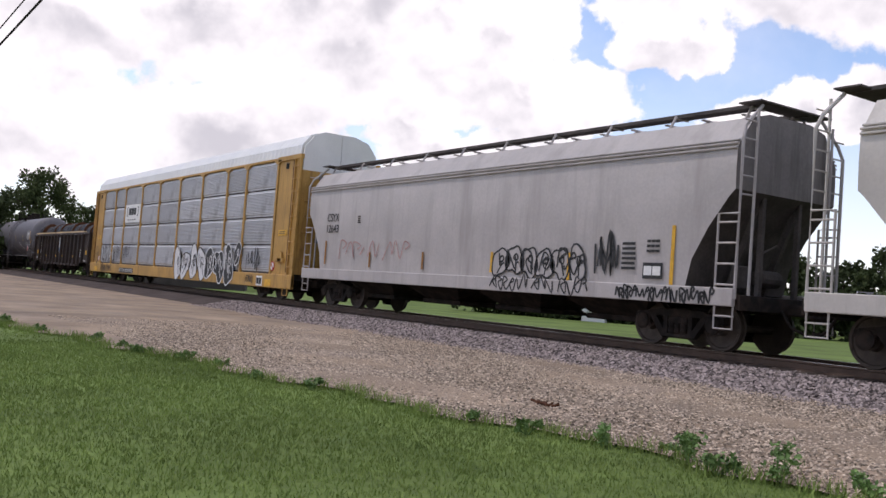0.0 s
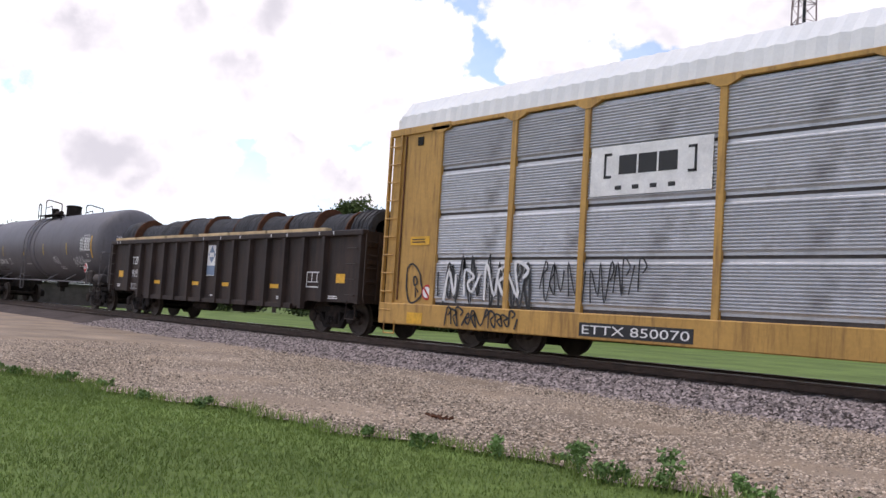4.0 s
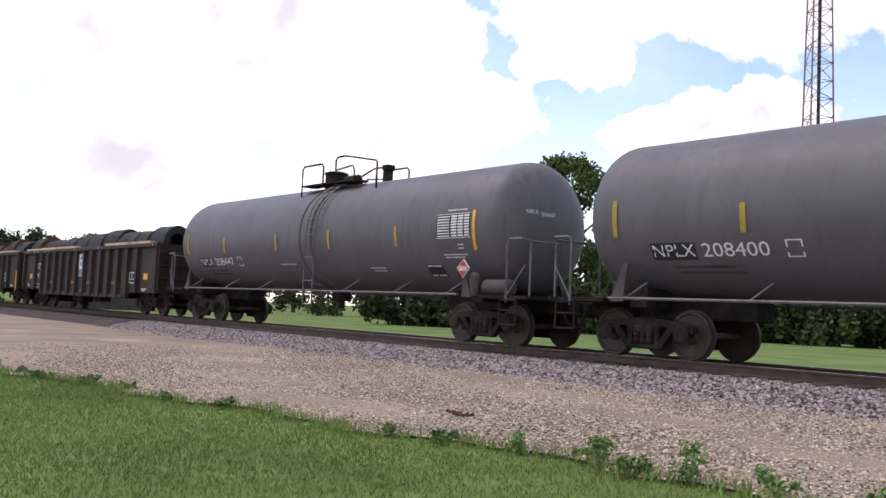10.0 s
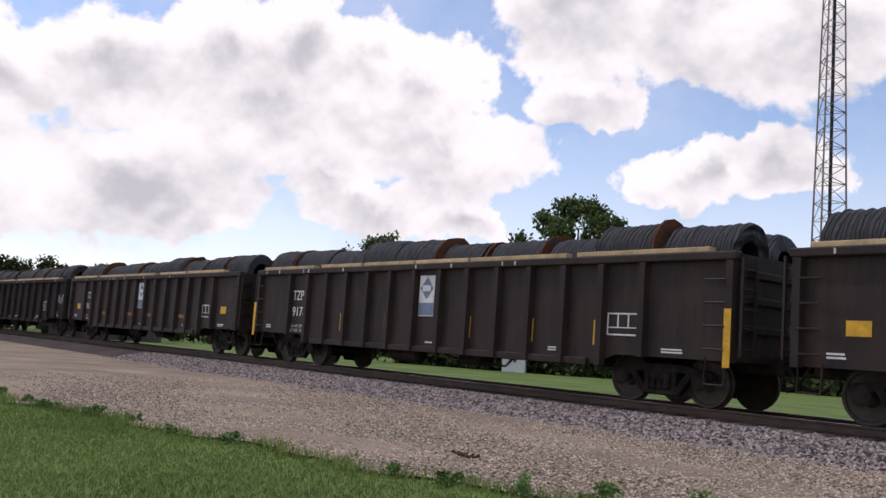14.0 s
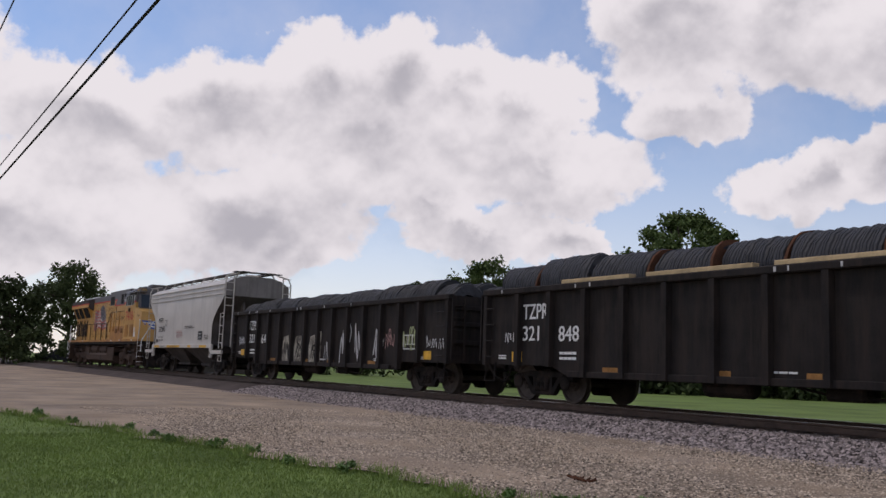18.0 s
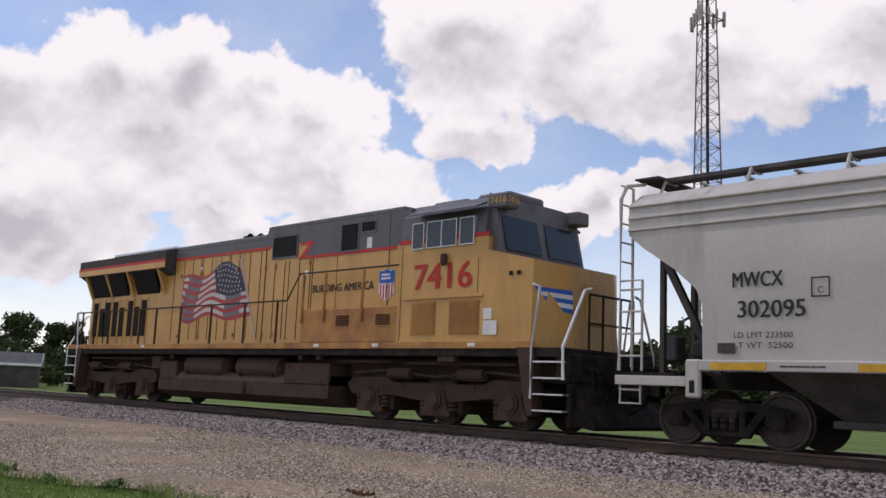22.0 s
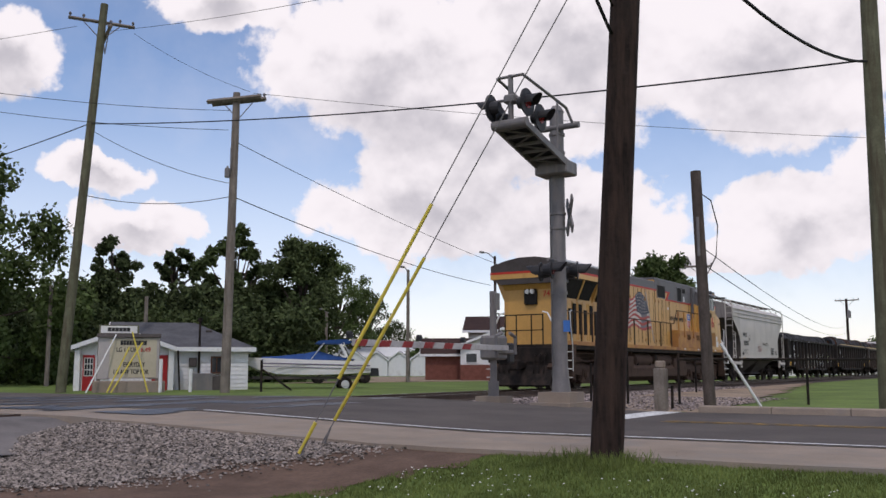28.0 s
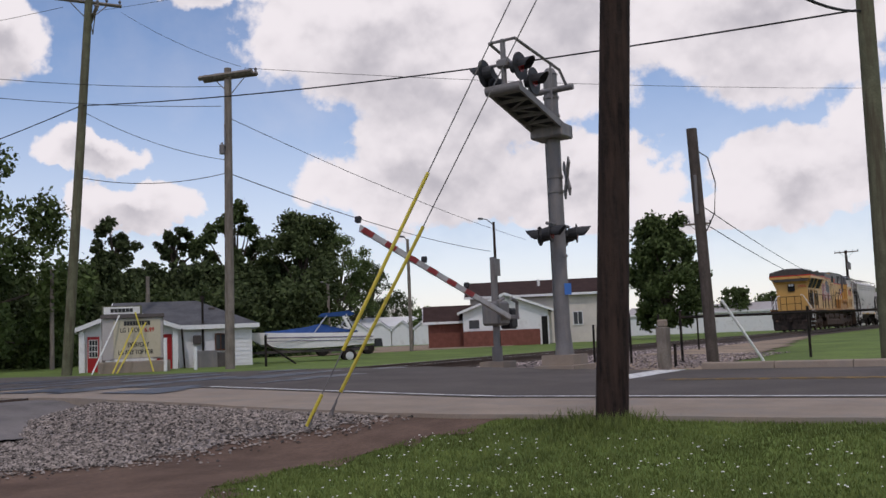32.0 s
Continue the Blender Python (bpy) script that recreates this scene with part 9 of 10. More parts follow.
for y in (-0.82, 0.82):
    bm = bmesh.new()
    tube(bm, [(0.1, y, 1.35), (0.7, y, 2.1)], 0.025, 6)
    tube(bm, [(2.0, y, 1.35), (1.6, y, 2.15)], 0.025, 6)
    part("tower_leg", bm, ALU, boat)
bm = bmesh.new()
tube(bm, [(1.75, -0.85, 1.5), (1.45, -0.85, 2.05)], 0.07, 8)
part("white_fender", bm, BOATWHITE, boat)
trailer = thing("boat_trailer", "grey boat trailer with black tyres", "trailer", pose(34.3, 29.1, -0.15, 0, 0, -48))
for y in (-0.7, 0.7):
    bm = bmesh.new()
    box(bm, -2.6, 2.6, y - 0.05, y + 0.05, 0.42, 0.55, 0.01)
    part("frame_rail", bm, HOPDARK, trailer)
bm = bmesh.new()
for x in (-1.5, 0.5, 2.0):
    box(bm, x - 0.05, x + 0.05, -0.72, 0.72, 0.4, 0.6)
tube(bm, [(-2.6, 0, 0.48), (-4.0, 0, 0.45)], 0.05, 6)
part("cross_member", bm, HOPDARK, trailer)
for y in (-0.88, 0.88):
    bm = bmesh.new()
    turned(bm, [(y - 0.1, 0.2), (y - 0.1, 0.3), (y - 0.07, 0.33), (y + 0.07, 0.33), (y + 0.1, 0.3), (y + 0.1, 0.2)], "y", 24, 1.7, 0, 0.18)
    w_ = part("tyre", bm, UNDER, trailer)
    bm = bmesh.new()
    turned(bm, [(y - 0.105, 0.05), (y - 0.1, 0.19), (y + 0.1, 0.19), (y + 0.105, 0.05)], "y", 16, 1.7, 0, 0.18)
    part("rim", bm, ALU, w_)

# ---- houses and sheds beyond the boat ----
house = gable_house("house", "long beige house with a brown shingle roof", 10.4, 7.0, 4.2, 5.4, BEIGE, BROWNROOF, pose(71.5, 35.9, -0.3, 0, 0, -63.3), 0.45)
hx = gable_house("house_front_wing", "low white gabled house wing with a brick base", 6.0, 6.6, 2.85, 4.1, SIDING, BROWNROOF, pose(66.0, 35.7, -0.3, 0, 0, 28.4), 0.4, category="house wing")
for y0, y1, z0, z1 in ((2.05, 2.85, 1.55, 2.2), (-0.9, -0.05, 1.55, 2.4)):
    bm = bmesh.new()
    box(bm, -3.06, -3.0, y0 - 0.07, y1 + 0.07, z0 - 0.07, z1 + 0.07)
    w_ = part("window", bm, WHITE, hx)
    bm = bmesh.new()
    box(bm, -3.08, -3.06, y0, y1, z0, z1)
    part("pane", bm, CABGLASS, w_)
bm = bmesh.new()
box(bm, -3.12, -3.0, -2.6, 3.3, -0.2, 1.35)
part("brick_base", bm, BRICK, hx)
bm = bmesh.new()
box(bm, -3.06, -3.0, -3.2, -2.75, 0.0, 2.3)
part("dark_doorway", bm, GRILLE, hx)
gable_house("brick_garage", "small brick building with a brown roof", 4.0, 4.0, 2.3, 3.4, BRICK, BROWNROOF, pose(64.7, 39.9, -0.3, 0, 0, -58), 0.4, category="garage")
window_part(house, 3.2, 3.9, 1.6, 2.6, -3.54)
for x, z, r_ in ((0.5, 5.5, 0.12), (1.15, 4.75, 0.06)):
    bm = bmesh.new()
    tube(bm, [(x, -1.6, 4.4), (x, -1.6, z)], r_, 8)
    part("vent_pipe", bm, WHITE, house)
for i in range(6):
    tagged(gable_house("storage_shed", "small white storage shed with a grey roof", 3.6, 2.7, 2.2, 3.2, SIDING, SHINGLE, pose(120 * math.sin(radians(51.2 + 1.35 * i)), 120 * math.cos(radians(51.2 + 1.35 * i)), -0.3, 0, 0, 35 - 1.35 * i), 0.15, category="shed"), group="storage sheds")
gable_house("metal_barn", "long white metal building behind the sheds", 22, 9, 2.8, 4.1, SIDING, RACKROOF, pose(114, 76, -0.3, 0, 0, -58), 0.3, category="barn")
gable_house("white_warehouse", "low white metal building beyond the track", 20, 10, 2.6, 3.6, SIDING, HOPGREY, pose(118, 34, -0.3, 0, 0, -80), 0.2, category="warehouse")
gable_house("white_warehouse", "low white metal building beyond the track", 16, 9, 2.6, 3.6, SIDING, HOPGREY, pose(140, 28, -0.3, 0, 0, -80), 0.2, category="warehouse")
gable_house("far_house", "pale distant house with a low roof", 14, 8, 3.0, 4.8, SIDING, HOPGREY, pose(150, 14.0, -0.3, 0, 0, -85), 0.2)
bm = bmesh.new()
prism(bm, [(44, 40), (60, 44), (70, 52), (84, 62), (88, 56), (70, 38), (62, 33)], "z", -0.3, -0.13)
tagged(part("far_drive", bm, DRIVE), "pale gravel drive in front of the sheds", "drive", kind="structure")


def parked_car(label, m, paint, cab=True):
    c = thing("parked_car", label, "car", m)
    bm = bmesh.new()
    prism(bm, [(-2.3, 0.4), (-2.35, 0.85), (-1.2, 0.98), (-0.5, 1.5), (0.7, 1.55), (1.0, 1.0), (2.3, 0.95), (2.35, 0.45)] if cab else [(-2.2, 0.35), (-2.2, 0.85), (-1.4, 0.95), (-0.8, 1.4), (0.9, 1.42), (1.7, 0.95), (2.2, 0.85), (2.2, 0.35)], "y", -0.85, 0.85)
    part("body", bm, paint, c)
    for s_ in (-1, 1):
        bm = bmesh.new()
        prism(bm, [(-0.95, 1.0), (-0.42, 1.42), (0.6, 1.45), (0.8, 1.02)], "y", s_ * 0.855 - 0.01, s_ * 0.855 + 0.01)
        part("side_window", bm, CABGLASS, c)
        for x in (-1.45, 1.45):
            bm = bmesh.new()
            turned(bm, [(s_ * 0.72, 0.34), (s_ * 0.9, 0.34), (s_ * 0.91, 0.2)], "y", 18, x, 0, 0.34)
            part("wheel", bm, UNDER, c)
    return c


parked_car("dark pickup truck parked by the trees", pose(-98, 17.5, -0.35, 0, 0, 80), SIGNALBLACK)
parked_car("pale car parked by the trees", pose(-92, 8.5, -0.35, 0, 0, 85), HOPGREY, False)
parked_car("dark car parked by the trees", pose(-80, 24.5, -0.38, 0, 0, 70), SIGNALBLACK, False)
parked_car("dark pickup truck parked near the boat", pose(47, 37.2, -0.16, 0, 0, -45), SIGNALBLACK)
gable_house("far_house", "low grey-brown house beside the western trees", 8, 6, 1.7, 2.5, HOPDARK, SHINGLE, pose(-74, 26, -0.4, 0, 0, 66), 0.2)
gable_house("garden_shed", "small white garden shed on the far lawn", 1.4, 1.4, 1.1, 1.45, SIDING, SHINGLE, pose(-41.9, 39.9, -0.4, 0, 0, 40), 0.1, category="shed")
gable_house("far_house", "grey house seen under the tank cars", 7, 5, 2.0, 3.2, HOPDARK, SHINGLE, pose(-34, 62, -0.4, 0, 0, 30), 0.2)

# ---- radio tower ----
TOWERSTEEL = mat("tower_steel", (0.26, 0.20, 0.19), 0.6, 0.3, var=0.2, scale=0.3, fine=3)
tower = thing("radio_tower", "tall lattice radio tower with antennas at its top", "tower")
TD = 95.0
tower.location = (-TD * math.sin(radians(28.7)), TD * math.cos(radians(28.7)), -0.4)


def tower_leg(k, z):
    w = 2.2 - 1.2 * min(1.0, z / 44.0)
    a = radians(28.7 + 15 + 120 * k)
    return Vector((w * math.cos(a), w * math.sin(a), z))


HT = 46.0
for k in range(3):
    bm = bmesh.new()
    tube(bm, [tower_leg(k, 0), tower_leg(k, HT)], 0.11, 6, 0.07)
    part("tower_leg", bm, TOWERSTEEL, tower)
    n_ = 26
    for i in range(n_):
        z0, z1 = HT * i / n_, HT * (i + 1) / n_
        a, b = (k, (k + 1) % 3) if i % 2 else ((k + 1) % 3, k)
        bm = bmesh.new()
        tube(bm, [tower_leg(a, z0), tower_leg(b, z1)], 0.04, 4)
        part("diagonal_brace", bm, TOWERSTEEL, tower)
        bm = bmesh.new()
        tube(bm, [tower_leg(k, z1), tower_leg((k + 1) % 3, z1)], 0.035, 4)
        part("cross_brace", bm, TOWERSTEEL, tower)
bm = bmesh.new()
tube(bm, [(0.3, 0, 0), (0.2, 0, HT)], 0.16, 6)
part("cable_run", bm, SIGNALBLACK, tower)
for z in (40.2, 44.8):
    bm = bmesh.new()
    for k in range(3):
        a = tower_leg(k, z) * 1.0
        b = tower_leg((k + 1) % 3, z)
        o = Vector((0, 0, z))
        tube(bm, [o + (a - o) * 1.9, o + (b - o) * 1.9], 0.06, 5)
        tube(bm, [a, o + (a - o) * 1.9], 0.05, 5)
    part("antenna_frame", bm, TOWERSTEEL, tower)
    for k in range(3):
        for f in (0.05, 0.35, 0.65, 0.95):
            o = Vector((0, 0, z))
            p = (o + (tower_leg(k, z) - o) * 1.9).lerp(o + (tower_leg((k + 1) % 3, z) - o) * 1.9, f)
            bm = bmesh.new()
            box(bm, p.x - 0.12, p.x + 0.12, p.y - 0.12, p.y + 0.12, z - 0.7, z + 0.9, 0.03)
            part("panel_antenna", bm, HOPGREY, tower)
bm = bmesh.new()
tube(bm, [(0, 0, HT), (0, 0, HT + 2.5)], 0.05, 6)
part("top_rod", bm, TOWERSTEEL, tower)
# ---- trees and bushes ----
BARK = mat("tree_bark", (0.075, 0.06, 0.048), 0.95, var=0.3, scale=3, fine=20, bump=0.01)
LEAF = mat("tree_leaf", (0.078, 0.108, 0.036), 0.75, var=0.25, scale=0.5, fine=4, rand=0.45)
LEAFDARK = mat("tree_leaf_dark", (0.056, 0.074, 0.028), 0.75, var=0.3, scale=0.4, fine=4, rand=0.5)


def leaf_cloud(centres, radii, count, size, seed, gap=0.35):
    """Small leaf cards spread through ragged clumps; returns vertices and faces."""
    rng = np.random.RandomState(seed)
    C, Rr = np.asarray(centres, float), np.asarray(radii, float)
    w = Rr ** 2
    idx = rng.choice(len(C), count, p=w / w.sum())
    d = rng.normal(size=(count, 3))
    d /= np.linalg.norm(d, axis=1)[:, None]
    rad = Rr[idx] * (1 - gap * rng.rand(count) ** 1.2) * (1 + 0.3 * np.sin(5 * d[:, 0] + idx) * np.sin(4 * d[:, 1] + 2 * idx))
    P = C[idx] + d * rad[:, None] * np.array([1, 1, 0.85])
    a = rng.normal(size=(count, 3))
    a /= np.linalg.norm(a, axis=1)[:, None]
    b = np.cross(a, rng.normal(size=(count, 3)))
    b /= np.linalg.norm(b, axis=1)[:, None]
    s_ = size * rng.uniform(0.55, 1.25, count)[:, None]
    a, b = a * s_, b * s_ * 0.6
    V = np.stack([P - a, P + b, P + a, P - b], 1).reshape(-1, 3)
    F = np.arange(count * 4).reshape(-1, 4)
    return V.tolist(), F.tolist()


def tree(label, x, y, h, w, seed, leaves=3500, size=0.28, material=None, z0=-0.4, bare=0.3, open_=1.0):
    rng = random.Random(seed)
    ob = thing("tree", label, "tree", pose(x, y, z0), "trees round the track")
    bm = bmesh.new()
    th = h * bare
    lean = rng.uniform(-0.3, 0.3)
    tube(bm, [(0, 0, -0.2), (lean * 0.3, 0, th * 0.5), (lean * 0.6, 0.1, th), (lean, 0.2, h * 0.75)], 0.035 * h ** 0.9, 8, 0.06)
    centres, radii = [], []
    n = rng.randint(38, 46)
    lobes = [(rng.uniform(0, 6.283), rng.uniform(0.75, 1.15)) for _ in range(4)]
    for i in range(n):
        f = (i + rng.random()) / n
        a = i * 2.39996 + rng.uniform(-0.5, 0.5)
        z = th * 0.85 + (h - th) * (0.08 + 0.86 * f)
        lobe = max(k * (0.72 + 0.28 * math.cos(a - b)) for b, k in lobes)
        r = w / 2 * math.sin(math.pi * min(0.92, 0.25 + 0.68 * f)) ** 0.8 * lobe * rng.uniform(0.35, 0.95) * open_
        c = (r * math.cos(a), r * math.sin(a), z + rng.uniform(-0.06, 0.06) * h)
        centres.append(c)
        radii.append(w * rng.uniform(0.07, 0.155) / open_)
        if i % 2 == 0:
            p0 = (lean * 0.7, 0.1, th * rng.uniform(0.7, 1.1) + (h * 0.3) * f)
            tube(bm, [p0, ((p0[0] + c[0]) / 2, (p0[1] + c[1]) / 2, (p0[2] + c[2]) / 2 + 0.3), c], 0.012 * h, 5, 0.02)
    part("trunk", bm, BARK, ob)
    V, F = leaf_cloud(centres, radii, int(leaves * 1.7), size * 0.72, seed, 0.75)
    raw("crown", V, F, material or LEAF, ob)
    return ob


def polar(az, d):
    return -d * math.sin(radians(az)), d * math.cos(radians(az))


tree("broad ragged tree above the passing gondolas", *polar(43.2, 70), 14.4, 10.0, 6, 8000, 0.24, open_=1.15)
tree("smaller tree beside the broad tree", *polar(47.3, 75), 9.3, 4.6, 2, 3000, 0.26)
tree("round tree top beyond the gondolas", *polar(55.2, 105), 14.0, 10.0, 3, 5000, 0.3)
tree("low tree top beyond the gondolas", *polar(59.5, 110), 11.2, 5.0, 4, 2500, 0.3)
tree("low tree top beyond the gondolas", *polar(64.0, 115), 9.6, 6.0, 5, 2500, 0.3)
# the western trees behind the far end of the train
for i, (az, d, h, w) in enumerate(((66.5, 120, 7.5, 8), (69, 118, 7.8, 8), (71.5, 116, 7.9, 9), (74, 112, 7.6, 9), (76.2, 108, 7.2, 9), (82.8, 98, 8.0, 9), (85.2, 96, 8.2, 9), (87.6, 94, 7.6, 9), (90.5, 92, 8.2, 9), (94, 90, 9, 10))):
    tree("dense dark tree at the western end of the track", *polar(az, d), h, w, 20 + i, 4200, 0.3, LEAFDARK, bare=0.12)
tree("tall airy tree at the western end of the track", *polar(79.6, 102), 10.4, 11.0, 18, 5200, 0.26, LEAFDARK, bare=0.35, open_=1.25)
# woods and single trees over the crossing
tree("large full tree beyond the road", *polar(-29.0, 58), 13.6, 15.0, 41, 20000, 0.24, LEAF, bare=0.12)
tree("large full tree beyond the road", *polar(-24.5, 62), 11.5, 9.0, 42, 6000, 0.28, LEAFDARK, bare=0.15)
for i, (az, d, h, w, n_) in enumerate(((-33.5, 90, 5.5, 7, 2500), (-36, 84, 7.0, 8, 3500), (-38.2, 80, 12.4, 6, 5000), (-40, 86, 8.2, 7, 3500), (-41.7, 82, 12.4, 4.6, 4500), (-43.5, 86, 8.6, 7, 3500), (-45.4, 78, 13.4, 6.8, 8000), (-47.0, 84, 9.0, 7, 3500), (-49.2, 76, 12.6, 9.0, 11000), (-51.4, 135, 17.5, 12, 9500), (-53.2, 142, 14.0, 10, 4000), (-54.8, 150, 9.0, 9, 2500))):
    tree("tall tree in the dark woods behind the shop", *polar(az, d), h, w, 60 + i, n_, 0.25, LEAFDARK if i % 3 else LEAF, bare=0.2 if i not in (2, 4) else 0.45, open_=1.3 if i in (2, 4, 6) else 1.0)
for i in range(9):
    az = -31 - 2.1 * i
    tree("low bushy tree in the dark woods behind the shop", *polar(az, 72 + 3 * (i % 3)), 6.9 + (i % 4) * 0.3, 8.5, 80 + i, 6000, 0.26, LEAFDARK, bare=0.03)
tree("full tree beside the track beyond the crossing", *polar(-71.2, 78), 10.4, 8.6, 95, 15000, 0.26, LEAF, bare=0.08)
for i, (az, d, h, w) in enumerate(((-75.4, 120, 6.0, 6), (-77.2, 125, 5.0, 6), (-56.8, 130, 5.2, 7), (-62.5, 110, 6.0, 6), (-66, 112, 5.0, 7), (-83, 170, 6, 8), (-86, 160, 6, 8), (-80.8, 180, 6, 8))):
    tree("distant round tree beyond the track", *polar(az, d), h, w, 100 + i, 2200, 0.3, bare=0.15)
# hedge and bushes along the far lawn and in the gaps of the woods
def bush(x, y, wide, tall, seed, label, leaves=1500, group="bushes of the far hedge"):
    rng = random.Random(seed)
    cs = [(rng.uniform(-wide, wide) / 2, rng.uniform(-0.9, 0.9), rng.uniform(0.08, 0.8) * tall) for _ in range(18)]
    V, F = leaf_cloud(cs, [rng.uniform(0.16, 0.34) * tall for _ in cs], leaves, 0.2, seed, 0.9)
    b = raw("bush", V, F, LEAFDARK)
    b.matrix_basis = pose(x, y, -0.4, 0, 0, math.degrees(math.atan2(-x, y)))
    tagged(b, label, "bush", group)


for i in range(30):
    az = 53 - 1.75 * i
    bush(*polar(az, 60 + 1.5 * math.sin(i * 1.7)), 4.4, 3.0 + 0.5 * math.sin(2.3 * i), 200 + i, "dark leafy bush in the hedge along the far lawn", 3000)
for i in range(24):
    tree("low tree behind the far hedge", *polar(44 - 2.9 * i, 78 + 4 * math.sin(i * 2.1)), 6.6 + 0.8 * math.sin(1.3 * i), 7.5, 400 + i, 3000, 0.32, LEAFDARK, bare=0.02)
for i in range(16):
    az = -31 - 1.2 * i
    bush(*polar(az, 67 + 2 * math.sin(i * 1.9)), 5.2, 5.8 + 0.8 * math.sin(2.1 * i), 240 + i, "dark undergrowth at the foot of the woods", 3200, "undergrowth of the woods")
for i in range(17):
    az = 54 + 2.4 * i
    bush(*polar(az, 92 + 3 * math.sin(i * 1.9)), 6.0, 3.6 + 0.6 * math.sin(2.1 * i), 270 + i, "dark bush at the foot of the western trees", 1500, "bushes of the western trees")

# ---- small things on the ground ----
GRAVELSTONE = mat("pale_gravel_stone", (0.205, 0.175, 0.152), 0.9, var=0.25, scale=8, fine=50, rand=0.9)
rng = np.random.RandomState(7)


def scatter(n, x0, x1, y0, y1, z):
    return np.stack([rng.uniform(x0, x1, n), rng.uniform(y0, y1, n), np.full(n, 0.0) + z], 1)


def slope_z(y):
    """Height of the ballast shoulder on the near side."""
    return np.where(y < 13.35, np.clip(LOW + 0.02 + (y - 12.2) / 1.15 * 0.24, LOW + 0.015, -0.2), -0.2)


P = scatter(76000, -34, 10.3, 11.6, 14.35, 0)
keep = rng.rand(len(P)) < np.clip((P[:, 1] - 11.5) / 0.9, 0.15, 1)
P = P[keep]
P[:, 2] = slope_z(P[:, 1])
stones("ballast_stones", P, 0.044, STONE, "loose grey crushed ballast stones", "stone", 3)
P = scatter(16000, -26, 10.3, 14.5, 15.85, -0.195)
stones("ballast_stones_between_rails", P, 0.042, STONE, "loose grey crushed ballast stones", "stone", 4)
P = scatter(14000, 20.6, 48, 11.6, 15.8, 0)
P[:, 2] = np.where(P[:, 1] < 12.2, -0.17, slope_z(P[:, 1]))
stones("ballast_stones_beyond", P, 0.055, STONE, "loose grey crushed ballast stones", "stone", 5)
P = scatter(120000, -22, 4, 4.4, 12.2, LOW + 0.028)
P = P[[p[1] > lawn_edge(p[0]) - 0.05 for p in P]]
P = P[rng.rand(len(P)) < np.clip(1.25 - (-P[:, 0]) / 22, 0.12, 1)]
stones("drive_pebbles", P, 0.019, PEBBLE, "loose pale pebbles of the gravel drive", "pebble", 6)
P = scatter(46000, 2.5, 9.6, 6.4, 12.4, 0)
P = P[[p[1] > 9.3 - 0.48 * max(0.0, p[0] - 5.0) + 0.18 * math.sin(2.7 * p[0]) + rng.normal(0, 0.4) - 0.6 * rng.rand() ** 4 for p in P]]
P[:, 2] = [ground_z(p[0], p[1]) + 0.026 for p in P]
stones("grey_gravel_stones", P, 0.026, GRAVELSTONE, "loose grey gravel stones beside the road", "stone", 8)
P = scatter(4000, 20.2, 30, 6.3, 12, -0.17)
stones("verge_stones", P, 0.035, STONE, "pale stones on the verge beyond the road", "stone", 9)


def blades(name, P, h, w, material, label, seed):
    r = np.random.RandomState(seed)
    n = len(P)
    a = r.uniform(0, 6.283, n)
    hh = h * r.uniform(0.5, 1.3, n)
    dx, dy = np.cos(a) * w, np.sin(a) * w
    lx, ly = r.normal(0, 0.35, n) * hh, r.normal(0, 0.35, n) * hh
    V = np.stack([np.stack([P[:, 0] - dx, P[:, 1] - dy, P[:, 2]], 1), np.stack([P[:, 0] + dx, P[:, 1] + dy, P[:, 2]], 1),
                  np.stack([P[:, 0] + lx, P[:, 1] + ly, P[:, 2] + hh], 1)], 1).reshape(-1, 3)
    return tagged(raw(name, V.tolist(), np.arange(3 * n).reshape(-1, 3).tolist(), material), label, "grass", kind="stuff")


# lawn: denser close to the eye
P = np.concatenate([scatter(135000, -15, 4.8, -0.6, 6.2, LOW), scatter(100000, -34, -5, -3.5, 5.2, LOW)])
P = P[[p[1] < lawn_edge(p[0]) + 0.12 * rng.rand() for p in P]]
P = P[rng.rand(len(P)) < np.clip((4.8 - P[:, 0]) / 2.2, 0, 1)]
blades("lawn_blades", P, 0.034, 0.005, BLADE, "short mown green grass blades", 11)
P = scatter(110000, 2.5, 10.0, -0.5, 6.6, LOW)
P = P[[p[1] < lawn_edge(p[0]) + 0.05 for p in P]]
P = P[(P[:, 0] < 9.6) & (rng.rand(len(P)) < np.clip((P[:, 0] - 2.4) / 2.2, 0, 1))]
P[:, 2] = [ground_z(p[0], p[1]) for p in P]
blades("lawn_blades_by_road", P, 0.042, 0.006, SHADEDBLADE, "short mown green grass blades", 12)
# ragged longer grass along the edge and round the pole
xs = rng.uniform(-24, 3, 5000)
P = np.stack([xs, [lawn_edge(x) + v for x, v in zip(xs, rng.normal(-0.02, 0.09, 5000))], np.full(5000, LOW)], 1)
blades("edge_grass", P, 0.12, 0.008, BLADE, "longer ragged grass along the lawn's edge", 13)
ang, rad = rng.uniform(0, 6.283, 1400), 0.2 + np.abs(rng.normal(0, 0.25, 1400))
P = np.stack([9.6 + rad * np.cos(ang) * 1.6, 3.96 + rad * np.sin(ang), np.full(1400, -0.27)], 1)
P = P[P[:, 0] < 9.72]
P[:, 2] = [ground_z(p[0], p[1]) for p in P]
blades("pole_grass", P, 0.13, 0.008, SHADEDBLADE, "uncut tufts of grass round the dark pole", 14)
P = scatter(520, 3.5, 8.5, 0.5, 5.6, 0)
P[:, 2] = [ground_z(p[0], p[1]) + 0.055 for p in P]
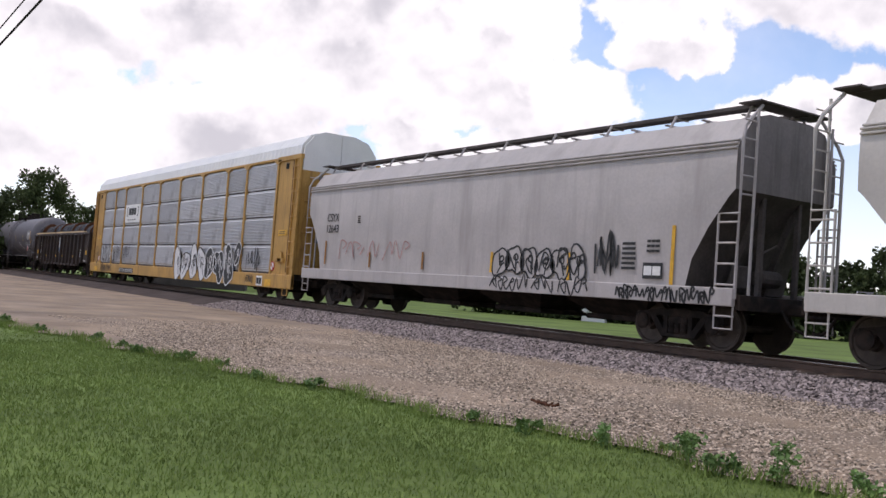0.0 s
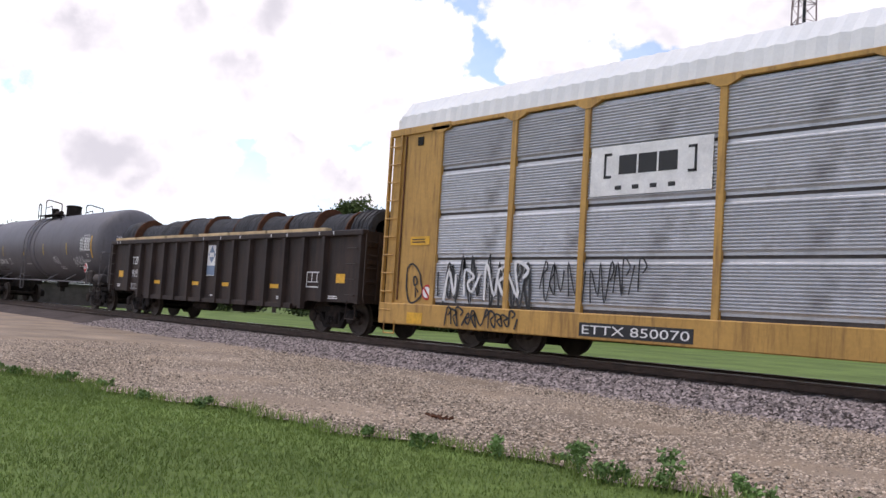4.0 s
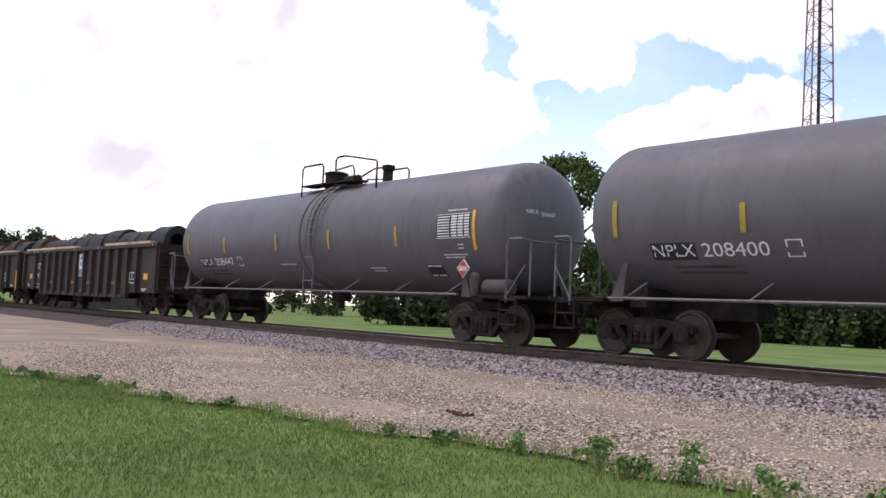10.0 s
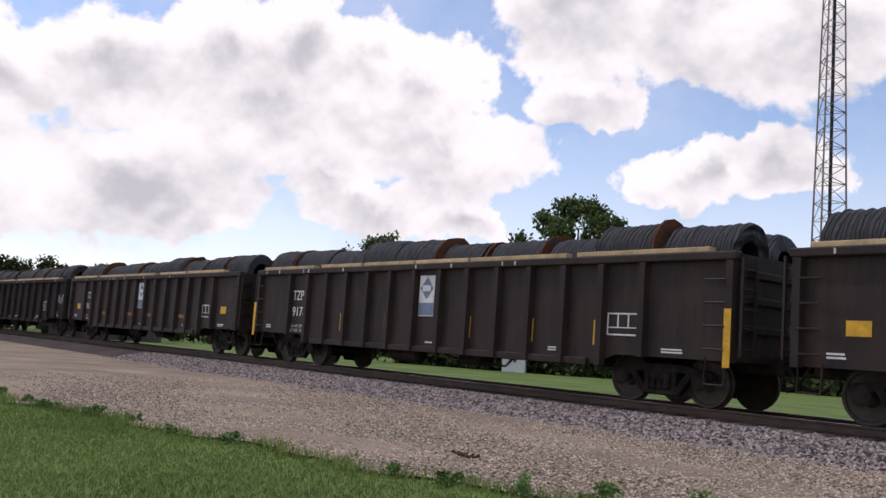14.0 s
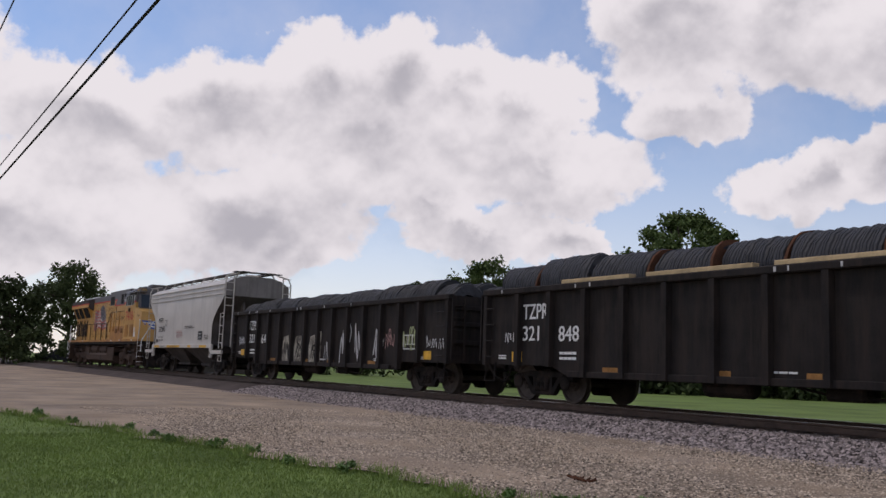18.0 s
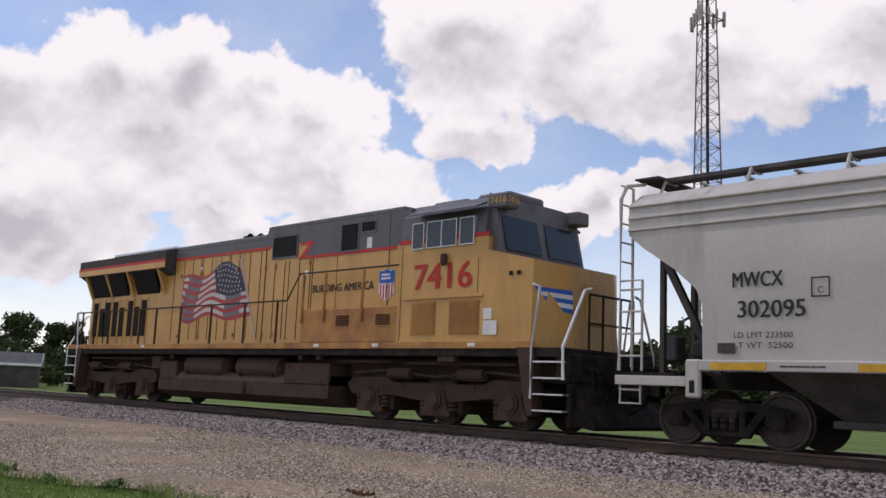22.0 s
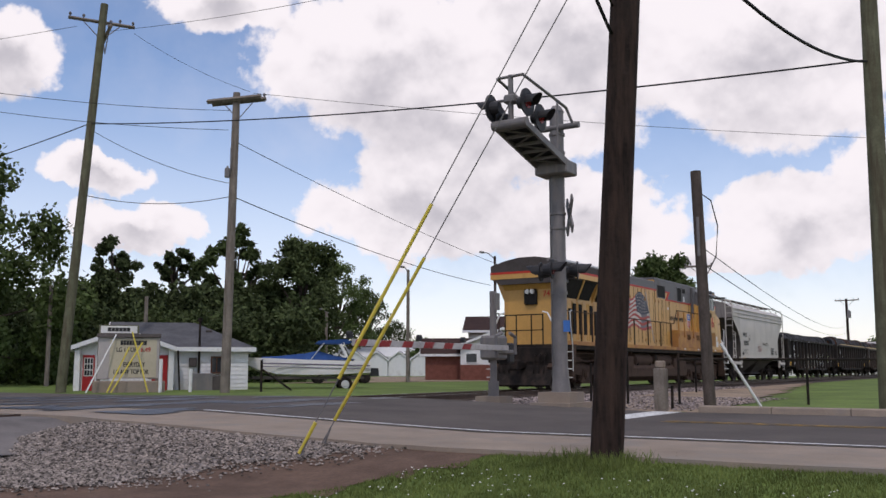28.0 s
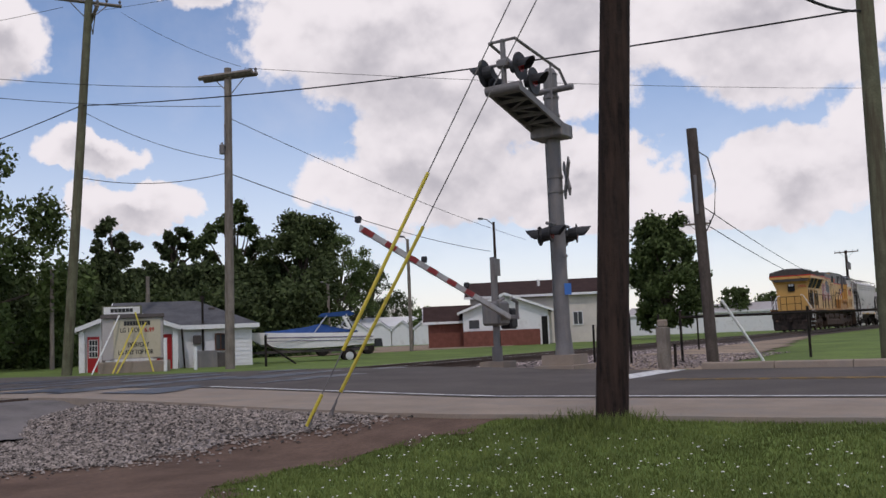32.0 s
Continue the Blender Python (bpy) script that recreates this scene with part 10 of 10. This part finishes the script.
stones("clover_flowers", P, 0.012, CLOVER, "tiny white clover flowers in the lawn", "flower", 15)


def weed(x, y, h, seed, n=260):
    r = random.Random(seed)
    cs = [(r.uniform(-0.11, 0.11), r.uniform(-0.1, 0.1), r.uniform(0.3, 0.95) * h) for _ in range(7)]
    V, F = leaf_cloud(cs, [0.1 * h / 0.3 for _ in cs], n, 0.024, seed, 0.9)
    b = thing("weed", "leafy green weed at the edge of the gravel", "weed", pose(x, y, LOW), "weeds along the lawn's edge")
    raw("leaves", V, F, WEED, b)
    for c in cs:
        bm = bmesh.new()
        tube(bm, [(0, 0, 0), c], 0.006, 4)
        part("stem", bm, WEED, b)


for i, (x, y, h) in enumerate(((-9.4, 4.75, 0.26), (-4.9, 5.75, 0.42), (-4.15, 5.85, 0.5), (-4.5, 5.6, 0.34), (-3.5, 5.95, 0.36), (-6.3, 5.3, 0.24), (-7.0, 5.2, 0.2), (-11.6, 4.5, 0.2), (-12.4, 4.3, 0.24), (-13.4, 4.0, 0.22), (-15.2, 3.8, 0.25), (-17.0, 3.3, 0.24), (-5.7, 5.6, 0.3), (-2.8, 6.1, 0.3), (-10.3, 4.5, 0.18), (-5.3, 6.1, 0.2), (-18.5, 3.0, 0.3), (-14.2, 3.95, 0.2))):
    weed(x, y, h * 0.55, 300 + i)
bm = bmesh.new()
for k in range(14):
    a = random.uniform(0, 6.28)
    c = Vector((-7.85 + random.uniform(-0.15, 0.15), 6.85 + random.uniform(-0.06, 0.06), LOW + 0.03))
    tube(bm, [c, c + Vector((0.16 * math.cos(a), 0.08 * math.sin(a), 0.03))], 0.014, 4)
tagged(part("dead_leaf_clump", bm, RUST), "brown clump of dead stalks on the gravel", "debris")


# ---- everything that moves ----
def motions():
    for ob, u, y, z in MOVERS:
        walk(ob, [(t, pose(u + d, TRACK_Y + y, z)) for t, d in ROLL])
    times = np.array([t for t, _ in ROLL])
    rolled = np.array([d for _, d in ROLL])
    for ob, e, u, r in WHEELS:
        rows, shift = [(0.0, pose(e, 0, r))], None
        for f in range(1, 32 * FPS):
            d = float(np.interp(f / FPS, times, rolled))
            if -34 < u + d < 34:
                turn = math.degrees((u + d) / r)
                shift = turn if shift is None else shift
                rows.append((f / FPS, pose(e, 0, r, 0, (turn - shift) % 360, 0)))
        rows.append((32.0, rows[-1][1]))
        walk(ob, rows)
    walk(arm, [(t, pose(-0.35, -0.42, 1.35, 0, a, 0)) for t, a in ((0, 0), (30.5, 0), (30.8, 1.5), (31.1, 4.6), (31.4, 8.2), (31.7, 12.2), (32, 16.4))])


motions()
